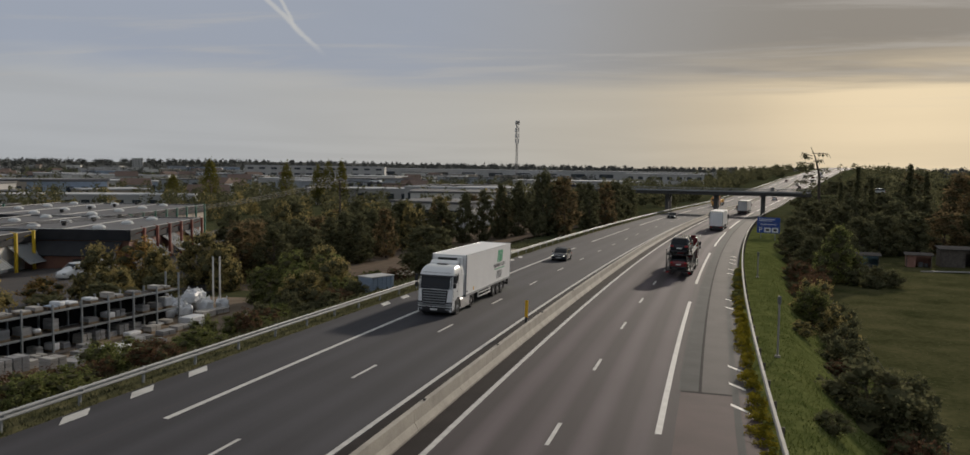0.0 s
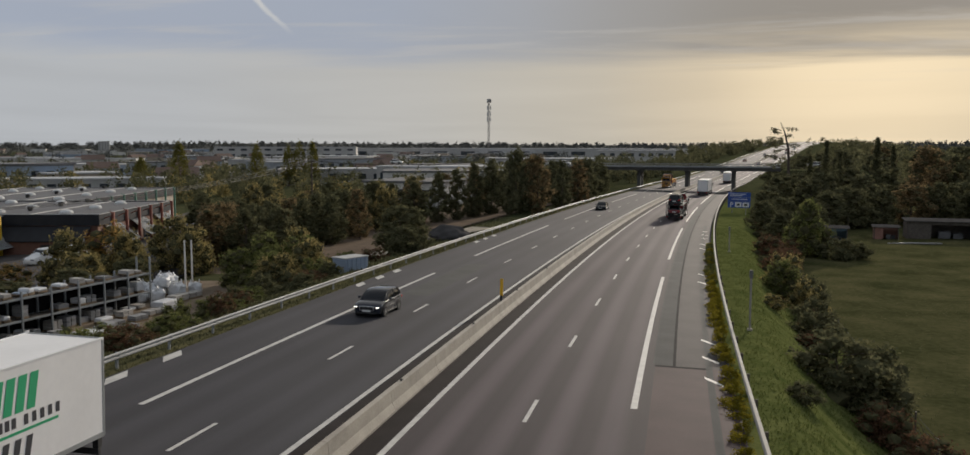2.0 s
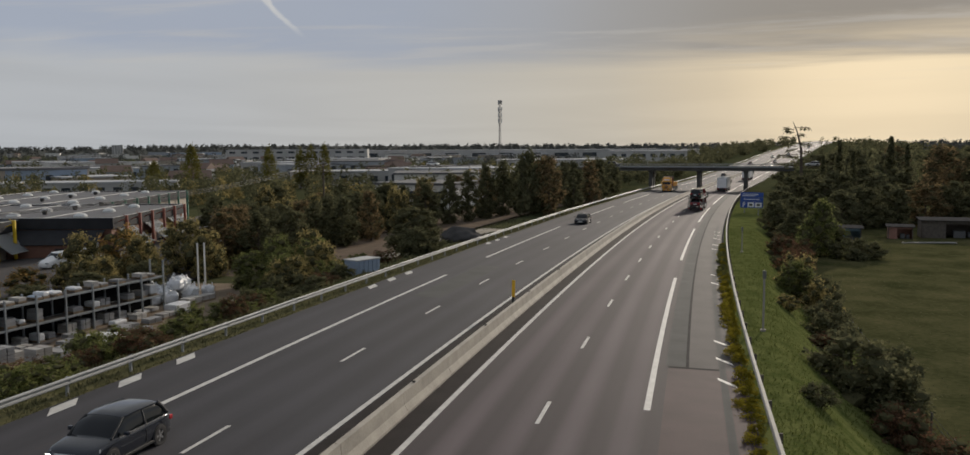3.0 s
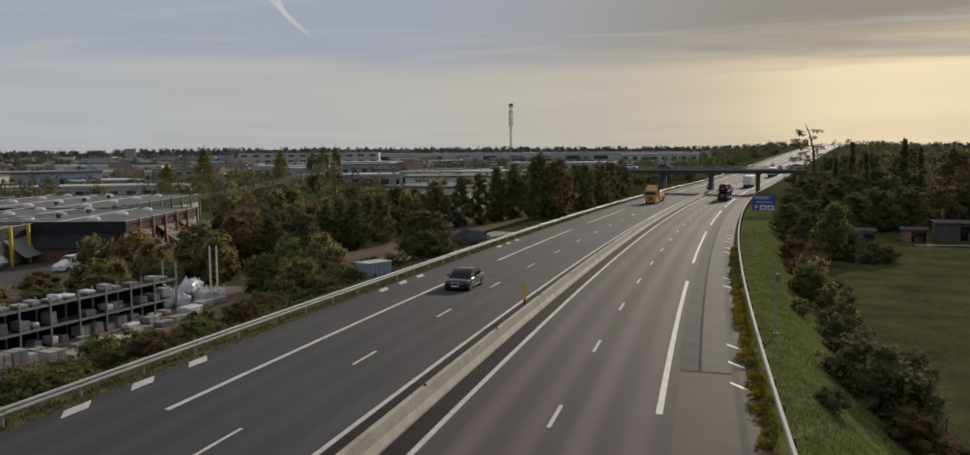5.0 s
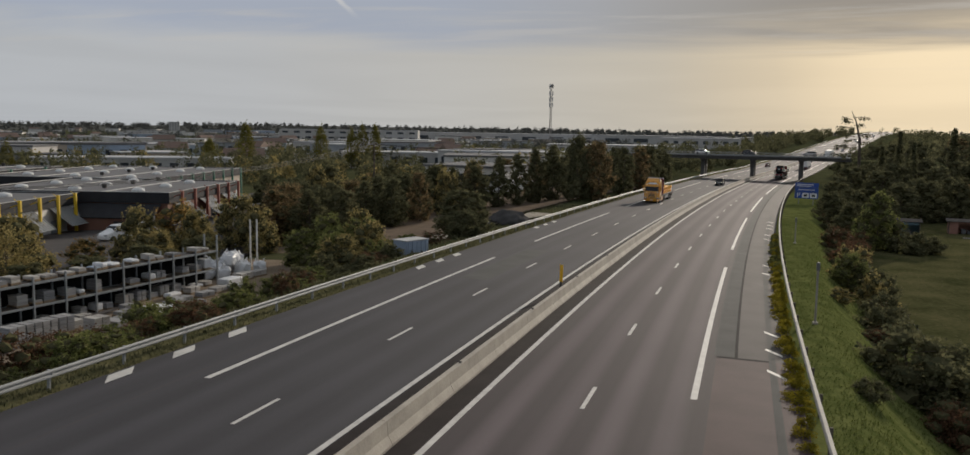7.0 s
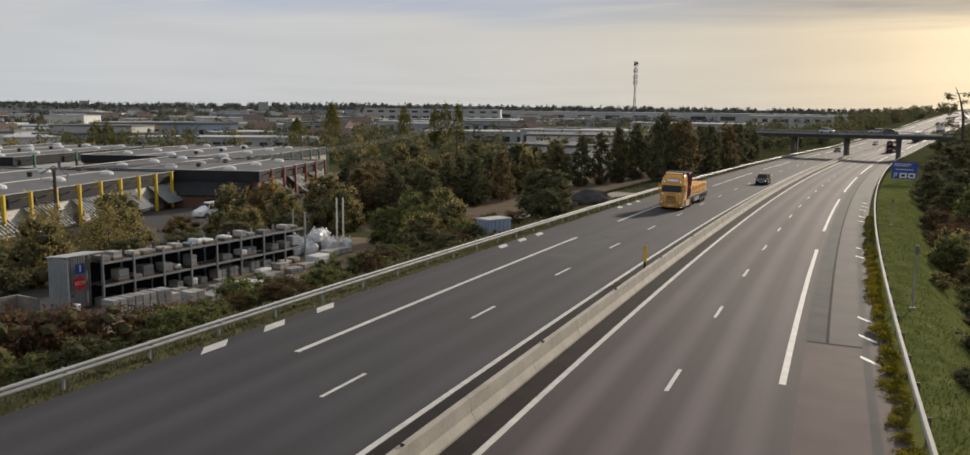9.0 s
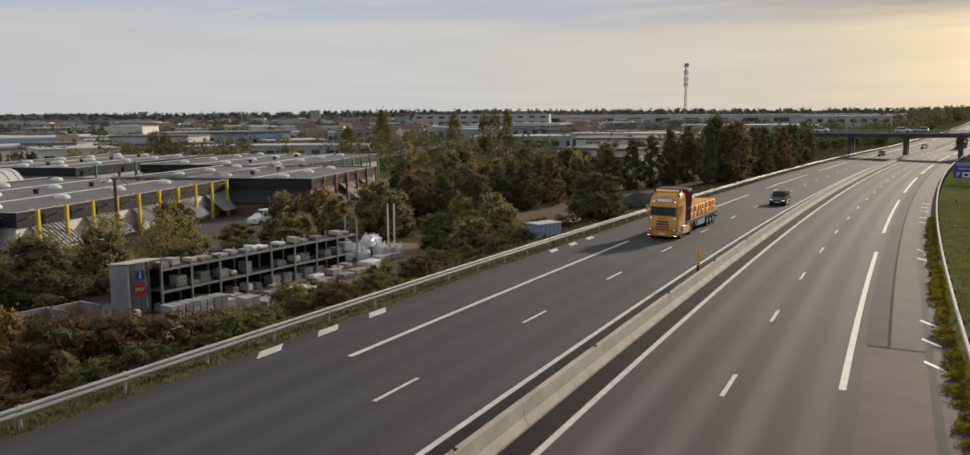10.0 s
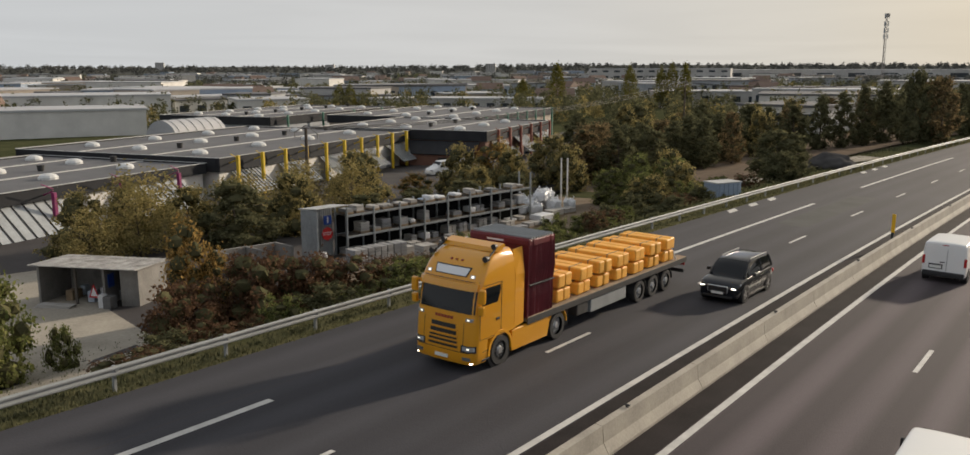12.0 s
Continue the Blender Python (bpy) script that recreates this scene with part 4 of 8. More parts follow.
    if kind == "suv":
        for sx in (-1, 1):
            bm = bmesh.new(); cyl(bm, (sx * wt * 0.93, b - 0.25, zt + 0.055), (sx * wt * 0.93, c + 0.1, zt + 0.045), 0.020, seg=8)
            for y in (b - 0.3, c + 0.15):
                cyl(bm, (sx * wt * 0.93, y, zt - 0.03), (sx * wt * 0.93, y, zt + 0.05), 0.02, seg=8)
            part("roof_rail", bm, M["silver"], root, "silver roof rail")
    return root


def van(name, label, group=""):
    root = thing(name, label, "van", group)
    w, L = 0.96, 4.95
    st = [(-0.0, 0.74, 0.34, 0.74), (-0.12, 0.88, 0.27, 0.98), (-0.75, 0.95, 0.24, 1.14), (-1.05, 0.96, 0.24, 1.22), (-1.70, 0.96, 0.24, 1.86), (-2.0, 0.965, 0.24, 1.94), (-2.4, 0.965, 0.24, 1.95), (-4.5, 0.965, 0.24, 1.95), (-4.82, 0.962, 0.25, 1.94), (-4.91, 0.955, 0.27, 1.91), (-4.95, 0.935, 0.30, 1.86)]
    rings = []
    for y, hw, z0, z1 in st:
        half = [(hw * 0.90, z0), (hw, z0 + 0.08), (hw, z0 + (min(z1, 1.15) - z0) * 0.8), (hw * 0.98, z0 + (z1 - z0) * 0.66), (hw * 0.945, z1 - 0.12), (hw * 0.91, z1 - 0.035), (hw * 0.84, z1), (hw * 0.4, z1 + 0.025)]
        rings.append([(x, y, z) for x, z in half] + [(-x, y, z) for x, z in reversed(half)])
    bm = bmesh.new(); loft(bm, rings)
    subsurf(part("body", bm, M["white_paint"], root, smooth=True))
    part("windscreen", sheet(bmesh.new(), [(-0.80, -1.02, 1.22), (0.80, -1.02, 1.22), (0.72, -1.66, 1.84), (-0.72, -1.66, 1.84)], 0.05), M["glass"], root)
    for sx in (-1, 1):
        for y0, y1, y2, y3 in ((-1.35, -2.1, -2.1, -1.72), (-2.2, -2.95, -2.92, -2.2)):
            pts = [(sx * 0.962, y0, 1.22), (sx * 0.962, y1, 1.22), (sx * 0.905, y2, 1.72), (sx * 0.905, y3, 1.72)]
            part("side_window", sheet(bmesh.new(), pts[::sx], 0.018), M["glass"], root)
        bm = bmesh.new(); box(bm, sx * 0.97, sx * 1.17, -1.52, -1.38, 1.18, 1.42, 0.04)
        part("mirror", bm, M["black"], root)
        bm = bmesh.new(); box(bm, sx * 0.83, sx * 0.955, -L - 0.012, -L + 0.14, 0.85, 1.28, 0.03)
        part("tail_light", bm, M["lamp_red"], root, "tall red tail lamp")
        bm = bmesh.new(); box(bm, sx * 0.5, sx * 0.88, -0.28, -0.03, 0.75, 0.92, 0.04)
        part("headlight", bm, M["lamp_off"], root)
        bm = bmesh.new(); box(bm, sx * 0.95, sx * 0.975, -4.1, -1.0, 0.42, 0.5, 0.01)
        part("side_strip", bm, M["black"], root)
        for y in (-0.98, -4.15):
            bm = bmesh.new(); cyl(bm, (sx * 0.7, y, 0.34), (sx * 0.966, y, 0.34), 0.395, seg=24)
            part("wheel_arch", bm, M["black"], root)
            wheel(root, sx * 0.875, y, 0.335, 0.215)
    part("rear_bumper", boxes((-0.92, 0.92, -L - 0.06, -L + 0.2, 0.30, 0.55), bevel=0.05), M["black"], root, "black plastic bumper")
    part("number_plate", boxes((-0.62, -0.1, -L - 0.03, -L - 0.005, 0.70, 0.84), bevel=0.005), M["plate"], root)
    part("plate_recess", boxes((-0.66, -0.05, -L - 0.012, -L + 0.05, 0.66, 0.90), bevel=0.01), M["black"], root)
    part("door_seam", boxes((0.10, 0.115, -L - 0.014, -L + 0.05, 0.6, 1.62)), M["grey_plastic"], root)
    part("door_handle", boxes((-0.18, 0.02, -L - 0.035, -L, 0.98, 1.03), bevel=0.01), M["black"], root)
    part("brake_lamp", boxes((-0.14, 0.14, -L + 0.0, -L + 0.12, 1.80, 1.84), bevel=0.008), M["lamp_red"], root)
    return root


# cab outlines: height, half width, front
CAB_TALL = ((0.30, 1.19, 0.05), (0.44, 1.24, 0.10), (0.95, 1.25, 0.08), (1.35, 1.25, 0.05), (1.90, 1.25, 0.0), (2.40, 1.245, -0.08), (2.78, 1.24, -0.16), (3.02, 1.23, -0.24), (3.30, 1.20, -0.42), (3.55, 1.15, -0.66), (3.72, 1.07, -0.95), (3.80, 0.98, -1.25))
CAB_LOW = ((0.30, 1.19, 0.05), (0.44, 1.24, 0.10), (0.95, 1.25, 0.08), (1.35, 1.25, 0.05), (1.90, 1.25, 0.0), (2.40, 1.245, -0.08), (2.78, 1.23, -0.17), (2.95, 1.21, -0.27), (3.10, 1.18, -0.42), (3.25, 1.12, -0.66), (3.36, 1.04, -0.98), (3.41, 0.95, -1.3))


class CabForm:
    """The rounded nose of a lorry cab: front surface by offset from the middle and height."""

    def __init__(self, rows):
        self.rows = rows

    def at(self, z):
        for (z0, w0, f0), (z1, w1, f1) in zip(self.rows, self.rows[1:]):
            if z <= z1:
                k = max(0.0, (z - z0) / (z1 - z0))
                return w0 + (w1 - w0) * k, f0 + (f1 - f0) * k
        return self.rows[-1][1:]

    def front(self, x, z, round_r=0.24):
        w, f = self.at(z)
        d = max(0.0, abs(x) - (w - round_r))
        return f - 0.07 * (x / w) ** 2 - (round_r - math.sqrt(max(0.0, round_r ** 2 - min(d, round_r) ** 2)))

    def ring(self, z, back):
        w, _ = self.at(z)
        xs = [-w * math.sin(math.pi / 2 * k / 12) for k in range(12, 0, -1)] + [w * math.sin(math.pi / 2 * k / 12) for k in range(13)]
        return [(x, self.front(x, z), z) for x in xs] + [(w, back + 0.08, z), (w - 0.08, back, z), (-w + 0.08, back, z), (-w, back + 0.08, z)]

    def band(self, x0, x1, z0, z1, out=0.012, deep=0.06, nx=14, nz=4, lean=0.0):
        """A panel that follows the nose."""
        bm = bmesh.new()
        rings = []
        for j in range(nz + 1):
            z = z0 + (z1 - z0) * j / nz
            xs = [x0 + (x1 - x0) * i / nx for i in range(nx + 1)]
            sh = lean * j / nz
            rings.append([(x * (1 + sh), self.front(x, z) + out, z) for x in xs] + [(x * (1 + sh), self.front(x, z) + out - deep, z) for x in reversed(xs)])
        return loft(bm, rings)


def tractor(root, paint, lit, white=True):
    """Cab, chassis and wheels of a two-axle road tractor, 6 m long."""
    form = CabForm(CAB_LOW if white else CAB_TALL)
    top = form.rows[-1][0]
    back = -2.25
    zs = [1.06] + [r[0] for r in form.rows if r[0] > 1.1]
    bm = bmesh.new(); loft(bm, [form.ring(z, back) for z in zs])
    part("cab", bm, paint, root, smooth=True)
    bm = bmesh.new(); loft(bm, [form.ring(z, -0.76) for z in (0.30, 0.44, 0.70, 0.95, 1.06)])
    part("lower_nose", bm, paint, root, smooth=True)
    part("windscreen", form.band(-1.15, 1.15, 1.96 if not white else 1.86, 2.74), M["glass"], root, "dark wrapped windscreen")
    for x in (-0.5, 0.35):
        bm = bmesh.new(); cyl(bm, (x, form.front(x, 2.0) + 0.02, 2.0), (x + 0.55, form.front(x + 0.5, 2.06) + 0.02, 2.05), 0.012, seg=5)
        part("wiper", bm, M["black"], root)
    part("sun_visor", form.band(-1.17, 1.17, 2.70, 2.93 if not white else 2.80, 0.11, 0.16), paint if not white else M["black"], root)
    part("panel_gap", form.band(-1.16, 1.16, 2.95, 2.97, 0.006, 0.03, nz=1), M["black"], root)
    if white:
        part("grille", form.band(-0.86, 0.86, 0.70, 1.82, 0.010, 0.05, lean=0.10), M["black"], root, "black grille opening")
        for k in range(6):
            z = 0.76 + 0.175 * k
            part("grille_bar", form.band(-0.78 - 0.015 * k, 0.78 + 0.015 * k, z, z + 0.065, 0.045, 0.05, nz=1), M["galv"], root, "pale steel grille bar")
        part("badge", form.band(-0.34, 0.34, 1.86, 1.91, 0.02, 0.03, nz=1), M["grey_plastic"], root)
        part("bumper", form.band(-1.22, 1.22, 0.28, 0.66, 0.03, 0.3), M["black"], root, "black bumper")
    else:
        for z0, z1, w in ((1.42, 1.56, 0.50), (1.22, 1.36, 0.53), (1.08, 1.15, 0.56), (0.95, 1.02, 0.58), (0.80, 0.88, 0.60)):
            part("grille", form.band(-w, w, z0, z1, 0.010, 0.05, nz=1), M["black"], root, "dark grille slot")
        for z in (1.18, 1.385, 0.915):
            part("grille_bar", form.band(-0.60, 0.60, z - 0.025, z + 0.025, 0.040, 0.06, nz=1), paint, root)
        for k in range(6):
            x = -0.36 + 0.125 * k
            part("badge", form.band(x, x + 0.095, 1.72, 1.81, 0.014, 0.02, nx=2, nz=1), M["red_mark"], root, "dark red lettering bar")
        part("panel_gap", form.band(-1.2, 1.2, 0.69, 0.71, 0.006, 0.02, nz=1), M["black"], root)
        for sx in (-1, 1):
            part("panel_gap", form.band(sx * 0.80, sx * 0.815, 0.72, 1.66, 0.006, 0.02, nx=1), M["black"], root)
    part("number_plate", form.band(-0.26, 0.26, 0.44, 0.55, 0.05, 0.03, nz=1), M["plate"], root)
    for sx in (-1, 1):
        part("headlight_frame", form.band(sx * 0.74, sx * 1.225, 0.72, 1.0 if white else 0.94, 0.014, 0.06, nx=8), M["black"], root)
        lamp = part("headlight", form.band(sx * 0.80, sx * 1.20, 0.77, 0.91, 0.024, 0.05, nx=8), M["lamp_off"], root, "slanted headlamp cluster")
        if lit:
            part("lens", form.band(sx * 0.97, sx * 1.06, 0.82, 0.86, 0.034, 0.03, nx=4, nz=1), M["lamp_dim"], lamp, "lit lens")
            part("corner_lamp", form.band(sx * 1.06, sx * 1.14, 0.335, 0.375, 0.03, 0.03, nx=2, nz=1), M["lamp_on"], root, "small lit corner lamp")
            part("upper_lamp", form.band(sx * 0.84, sx * 1.10, 1.72, 1.83, 0.016, 0.04, nx=6, nz=1, lean=0.05), M["lamp_off"], root)
            part("upper_lens", form.band(sx * 0.92, sx * 1.0, 1.75, 1.80, 0.024, 0.03, nx=2, nz=1), M["lamp_dim"], root, "small lit lens")
            part("upper_lamp", form.band(sx * 0.80, sx * 0.98, 3.06, 3.16, 0.016, 0.04, nx=4, nz=1), M["lamp_off"], root)
            part("upper_lens", form.band(sx * 0.84, sx * 0.93, 3.08, 3.14, 0.024, 0.03, nx=2, nz=1), M["lamp_dim"], root, "small lit lens")
        part("fog_light", form.band(sx * 0.82, sx * 1.1, 0.46, 0.56, 0.04, 0.05, nx=6, nz=1), M["lamp_off"] if white else M["grey_plastic"], root)
        w = form.at(2.4)[0]
        pts = [(sx * (w + 0.002), y, z) for y, z in ((-0.30, 1.98), (-0.60, 1.92), (-0.95, 1.98), (-1.20, 2.20), (-1.33, 2.50), (-1.36, 2.76), (-0.46, 2.76))]
        part("side_window", sheet(bmesh.new(), pts[::sx], 0.014), M["glass"], root)
        pieces("door_seam", ((sx * 1.235, sx * 1.256, -1.42, -1.405, 1.1, 2.86), (sx * 1.235, sx * 1.256, -0.27, -0.255, 1.1, 1.95), (sx * 1.235, sx * 1.256, -1.40, -0.27, 1.1, 1.112), (sx * 1.228, sx * 1.25, -1.40, -0.46, 2.84, 2.85)), M["black"], root)
        part("door_handle", boxes((sx * 1.24, sx * 1.275, -1.32, -1.12, 1.60, 1.68), bevel=0.012), M["black"], root)
        mc = M["black"] if white else paint
        bm = bmesh.new(); box(bm, sx * 1.27, sx * 1.50, -0.24, -0.08, 2.34, 2.82, 0.05); box(bm, sx * 1.27, sx * 1.48, -0.24, -0.08, 1.96, 2.28, 0.05)
        mir = part("mirror", bm, mc, root)
        bm = bmesh.new(); cyl(bm, (sx * 1.20, -0.30, 2.74), (sx * 1.36, -0.16, 2.74), 0.035, seg=8); cyl(bm, (sx * 1.20, -0.30, 2.02), (sx * 1.36, -0.16, 2.05), 0.03, seg=8)
        part("mirror_arm", bm, mc, mir)
        # wheel arch: dark well with a painted lip
        bm = bmesh.new(); cyl(bm, (sx * 0.9, -1.4, 0.52), (sx * 1.20, -1.4, 0.52), 0.64, seg=28)
        part("wheel_arch", bm, M["black"], root)
        bm = bmesh.new(); rings = []
        for k in range(13):
            a = math.pi * (k / 12) * 1.06 - 0.09
            rings.append([(sx * x, -1.4 + q * math.cos(a), 0.52 + q * math.sin(a)) for x, q in ((1.0, 0.60), (1.27, 0.60), (1.27, 0.70), (1.0, 0.74))])
        loft(bm, rings); part("wing", bm, paint if not white else M["black"], root, "rounded lip of the wheel arch")
        part("step", boxes((sx * 1.0, sx * 1.245, -0.80, -0.40, 0.36, 0.44), (sx * 1.0, sx * 1.245, -0.80, -0.40, 0.66, 0.72), bevel=0.02), M["black"], root)
        part("side_skirt", extruded(bmesh.new(), [(-2.08, 0.30), (-2.08, 1.0), (-2.3, 1.04), (-4.35, 1.04), (-4.42, 0.72), (-4.3, 0.30)], sx * 1.12, sx * 1.24, 0.02, 1), M["silver"] if white else paint, root, "aluminium side skirt" if white else "painted side skirt")
        if white:
            for k in range(4):
                part("skirt_slot", boxes((sx * 1.236, sx * 1.246, -4.2, -2.3, 0.42 + 0.15 * k, 0.44 + 0.15 * k)), M["grey_plastic"], root)
        bm = bmesh.new(); rings = []
        for k in range(9):
            a = math.pi * (k / 8) * 0.95 + 0.1
            rings.append([(sx * x, -5.0 + 0.63 * math.cos(a) * q, 0.52 + 0.63 * math.sin(a) * q) for x, q in ((0.62, 1.0), (1.22, 1.0), (1.22, 1.07), (0.62, 1.07))])
        loft(bm, rings); part("mudguard", bm, M["black"] if white else paint, root)
        bm = bmesh.new(); loft(bm, [[(sx * 1.20, -2.2, 1.1), (sx * 1.24, -2.2, 1.1), (sx * 1.24, -2.2, 2.9), (sx * 1.10, -2.2, top - 0.06), (sx * 1.06, -2.2, top - 0.06), (sx * 1.20, -2.2, 2.9)], [(sx * 1.17, -2.78, 1.15), (sx * 1.21, -2.78, 1.15), (sx * 1.21, -2.78, 2.9), (sx * 1.12, -2.72, top - 0.02), (sx * 1.08, -2.72, top - 0.02), (sx * 1.17, -2.78, 2.9)]])
        part("air_deflector", bm, paint, root)
        wheel(root, sx * 1.09, -1.4, 0.52, 0.32, True)
        wheel(root, sx * 0.95, -5.0, 0.52, 0.56, True)
    part("chassis", boxes((-0.45, 0.45, -6.0, -0.8, 0.55, 0.95), (-1.10, 1.10, -4.3, -2.1, 0.45, 0.9)), M["chassis"], root)
    bm = bmesh.new(); cyl(bm, (0, -5.0, 0.95), (0, -5.0, 1.08), 0.55, seg=20)
    part("fifth_wheel", bm, M["chassis"], root)
    if white:
        part("roof_hatch", boxes((-0.38, 0.38, -1.95, -1.40, top - 0.02, top + 0.06), bevel=0.02), M["black"], root)
        bm = bmesh.new(); loft(bm, [[(x, -1.75, top - 0.02), (x, -1.80, top + 0.10), (x, -2.30, top + 0.26), (x, -2.34, top + 0.22), (x, -2.24, top - 0.02)] for x in (-0.98, 0.98)])
        part("roof_deflector", bm, paint, root, "raised roof air deflector")
    else:
        part("roof_sign_frame", form.band(-0.66, 0.62, 3.08, 3.36, 0.020, 0.05, lean=0.12), M["black"], root)
        part("roof_sign", form.band(-0.62, 0.58, 3.11, 3.33, 0.034, 0.05, lean=0.12), M["sign_white"], root, "blank pale roof light box")
        bm = bmesh.new(); loft(bm, [[(x, -1.22, 3.80), (x, -1.30, 3.93), (x, -1.72, 4.02), (x, -1.78, 3.96), (x, -1.6, 3.80)] for x in (-1.08, -0.5, 0.5, 1.08)])
        part("roof_wing", bm, paint, root, "amber roof air deflector")
        for sx in (-1, 1):
            bm = bmesh.new(); cyl(bm, (sx * 1.04, -1.3, 3.90), (sx * 1.10, -0.75, 3.62), 0.03, seg=8)
            part("lamp_bracket", bm, M["black"], root)
            bm = bmesh.new(); cyl(bm, (sx * 1.10, -0.80, 3.66), (sx * 1.10, -0.64, 3.66), 0.085, 0.10, seg=16)
            part("spot_lamp", bm, M["black"], root, "black round spot lamp")
            bm = bmesh.new(); cyl(bm, (sx * 1.04, -1.30, 3.98), (sx * 1.04, -1.16, 3.98), 0.08, 0.09, seg=14)
            part("spot_lamp", bm, M["black"], root, "black round spot lamp")
        for x in (-0.22, 0, 0.22):
            part("marker_lamp", form.band(x - 0.04, x + 0.04, 3.50, 3.55, 0.03, 0.05, nx=2, nz=1), M["red_mark"], root)


def trailer_bogie(root, ys, deck):
    for y in ys:
        for sx in (-1, 1):
            wheel(root, sx * 1.04, y, 0.50, 0.36, True)
        bm = bmesh.new(); cyl(bm, (-1.0, y, 0.5), (1.0, y, 0.5), 0.09, seg=10)
        part("axle", bm, M["chassis"], root)
    for sx in (-1, 1):
        part("chassis_rail", boxes((sx * 0.40, sx * 0.52, ys[-1] - 1.2, -3.6, deck - 0.38, deck), bevel=0.01), M["chassis"], root)


def reefer(name):
    root = thing(name, "white articulated lorry with a refrigerated box trailer", "lorry")
    tractor(root, M["white_paint"], False)
    y0, y1 = -3.15, -16.5
    part("box_body", boxes((-1.29, 1.29, y1, y0, 1.12, 3.98), bevel=0.035), M["white_panel"], root, "white insulated box body")
    part("box_frame", boxes((-1.30, 1.30, y1 - 0.01, y1 + 0.09, 1.05, 4.0), (-1.305, -1.24, y0 - 0.10, y0 + 0.012, 1.05, 4.0), (1.24, 1.305, y0 - 0.10, y0 + 0.012, 1.05, 4.0), (-1.30, 1.30, y1, y0, 1.0, 1.16), bevel=0.012), M["galv"], root, "grey edge frame")
    part("roof_edge", boxes((-1.305, -1.24, y1, y0, 3.94, 4.01), (1.24, 1.305, y1, y0, 3.94, 4.01), bevel=0.01), M["white_paint"], root)
    part("cooling_unit", boxes((-1.02, 1.02, y0, y0 + 0.42, 2.05, 3.86), bevel=0.06), M["white_paint"], root, "white refrigeration unit")
    part("cooling_grille", boxes((-0.72, 0.72, y0 + 0.40, y0 + 0.45, 2.5, 3.80), bevel=0.02), M["black"], root, "black fan grille")
    trailer_bogie(root, (-11.4, -12.7, -14.0), 1.05)
    for sx in (-1, 1):
        x = sx * 1.292
        part("side_guard", boxes((sx * 1.18, sx * 1.23, -10.4, -6.9, 0.52, 0.62), (sx * 1.18, sx * 1.23, -10.4, -6.9, 0.78, 0.88), (sx * 1.1, sx * 1.19, -7.05, -6.95, 0.5, 1.05), (sx * 1.1, sx * 1.19, -10.35, -10.25, 0.5, 1.05), bevel=0.01), M["white_paint"], root)
        part("landing_leg", boxes((sx * 0.75, sx * 0.9, -6.6, -6.4, 0.25, 1.05), bevel=0.01), M["chassis"], root)
        part("mudguard", boxes((sx * 0.82, sx * 1.25, -14.75, -10.75, 1.0, 1.05)), M["black"], root)
        part("tyre_flap", boxes((sx * 0.82, sx * 1.22, -14.8, -14.77, 0.3, 1.0)), M["black"], root)
        # slanted stripes and bars where the livery stands
        yc = -13.6
        for k in range(4):
            yk = yc + 0.42 * k
            bm = bmesh.new(); sheet(bm, [(x, yk, 2.72), (x, yk + 0.3, 2.72), (x, yk + 0.12, 3.68), (x, yk - 0.18, 3.68)][::sx], 0.008)
            part("green_stripe", bm, M["green_mark"], root, "green livery stripe")
            bm = bmesh.new(); sheet(bm, [(x, yk + 0.22, 1.42), (x, yk + 0.42, 1.42), (x, yk + 0.30, 2.02), (x, yk + 0.08, 2.02)][::sx], 0.008)
            part("dark_stripe", bm, M["dark_mark"], root, "dark livery stripe")
        for ya, yb in ((-14.6, -13.1), (-12.95, -10.85)):
            for k in range(5 if yb < -13 else 9):
                q = ya + (yb - ya) * (k + 0.15) / (5 if yb < -13 else 9)
                part("livery_bar", boxes((x, x + sx * 0.006, q, q + 0.15, 2.34, 2.62)), M["dark_mark"], root)
        part("livery_bar", boxes((x, x + sx * 0.006, -14.5, -11.2, 2.16, 2.24)), M["green_mark"], root, "thin green line of lettering")
        part("placard", boxes((x, x + sx * 0.006, -5.3, -5.05, 1.3, 1.55)), M["marker_yellow"], root)
        part("placard", boxes((x, x + sx * 0.006, -3.6, -3.35, 1.3, 1.42)), M["dark_mark"], root)
    part("rear_door", boxes((-1.22, -0.01, y1 - 0.04, y1, 1.2, 3.9), bevel=0.01), M["white_panel"], root)
    part("rear_door", boxes((0.01, 1.22, y1 - 0.04, y1, 1.2, 3.9), bevel=0.01), M["white_panel"], root)
    part("rear_bumper", boxes((-1.2, 1.2, y1 + 0.05, y1 + 0.2, 0.45, 0.65), (-1.2, -1.0, y1 + 0.0, y1 + 0.2, 0.65, 1.0), (1.0, 1.2, y1, y1 + 0.2, 0.65, 1.0), bevel=0.02), M["chassis"], root)
    part("number_plate", boxes((-0.26, 0.26, y1 - 0.02, y1 + 0.05, 0.7, 0.81)), M["plate"], root)
    return root


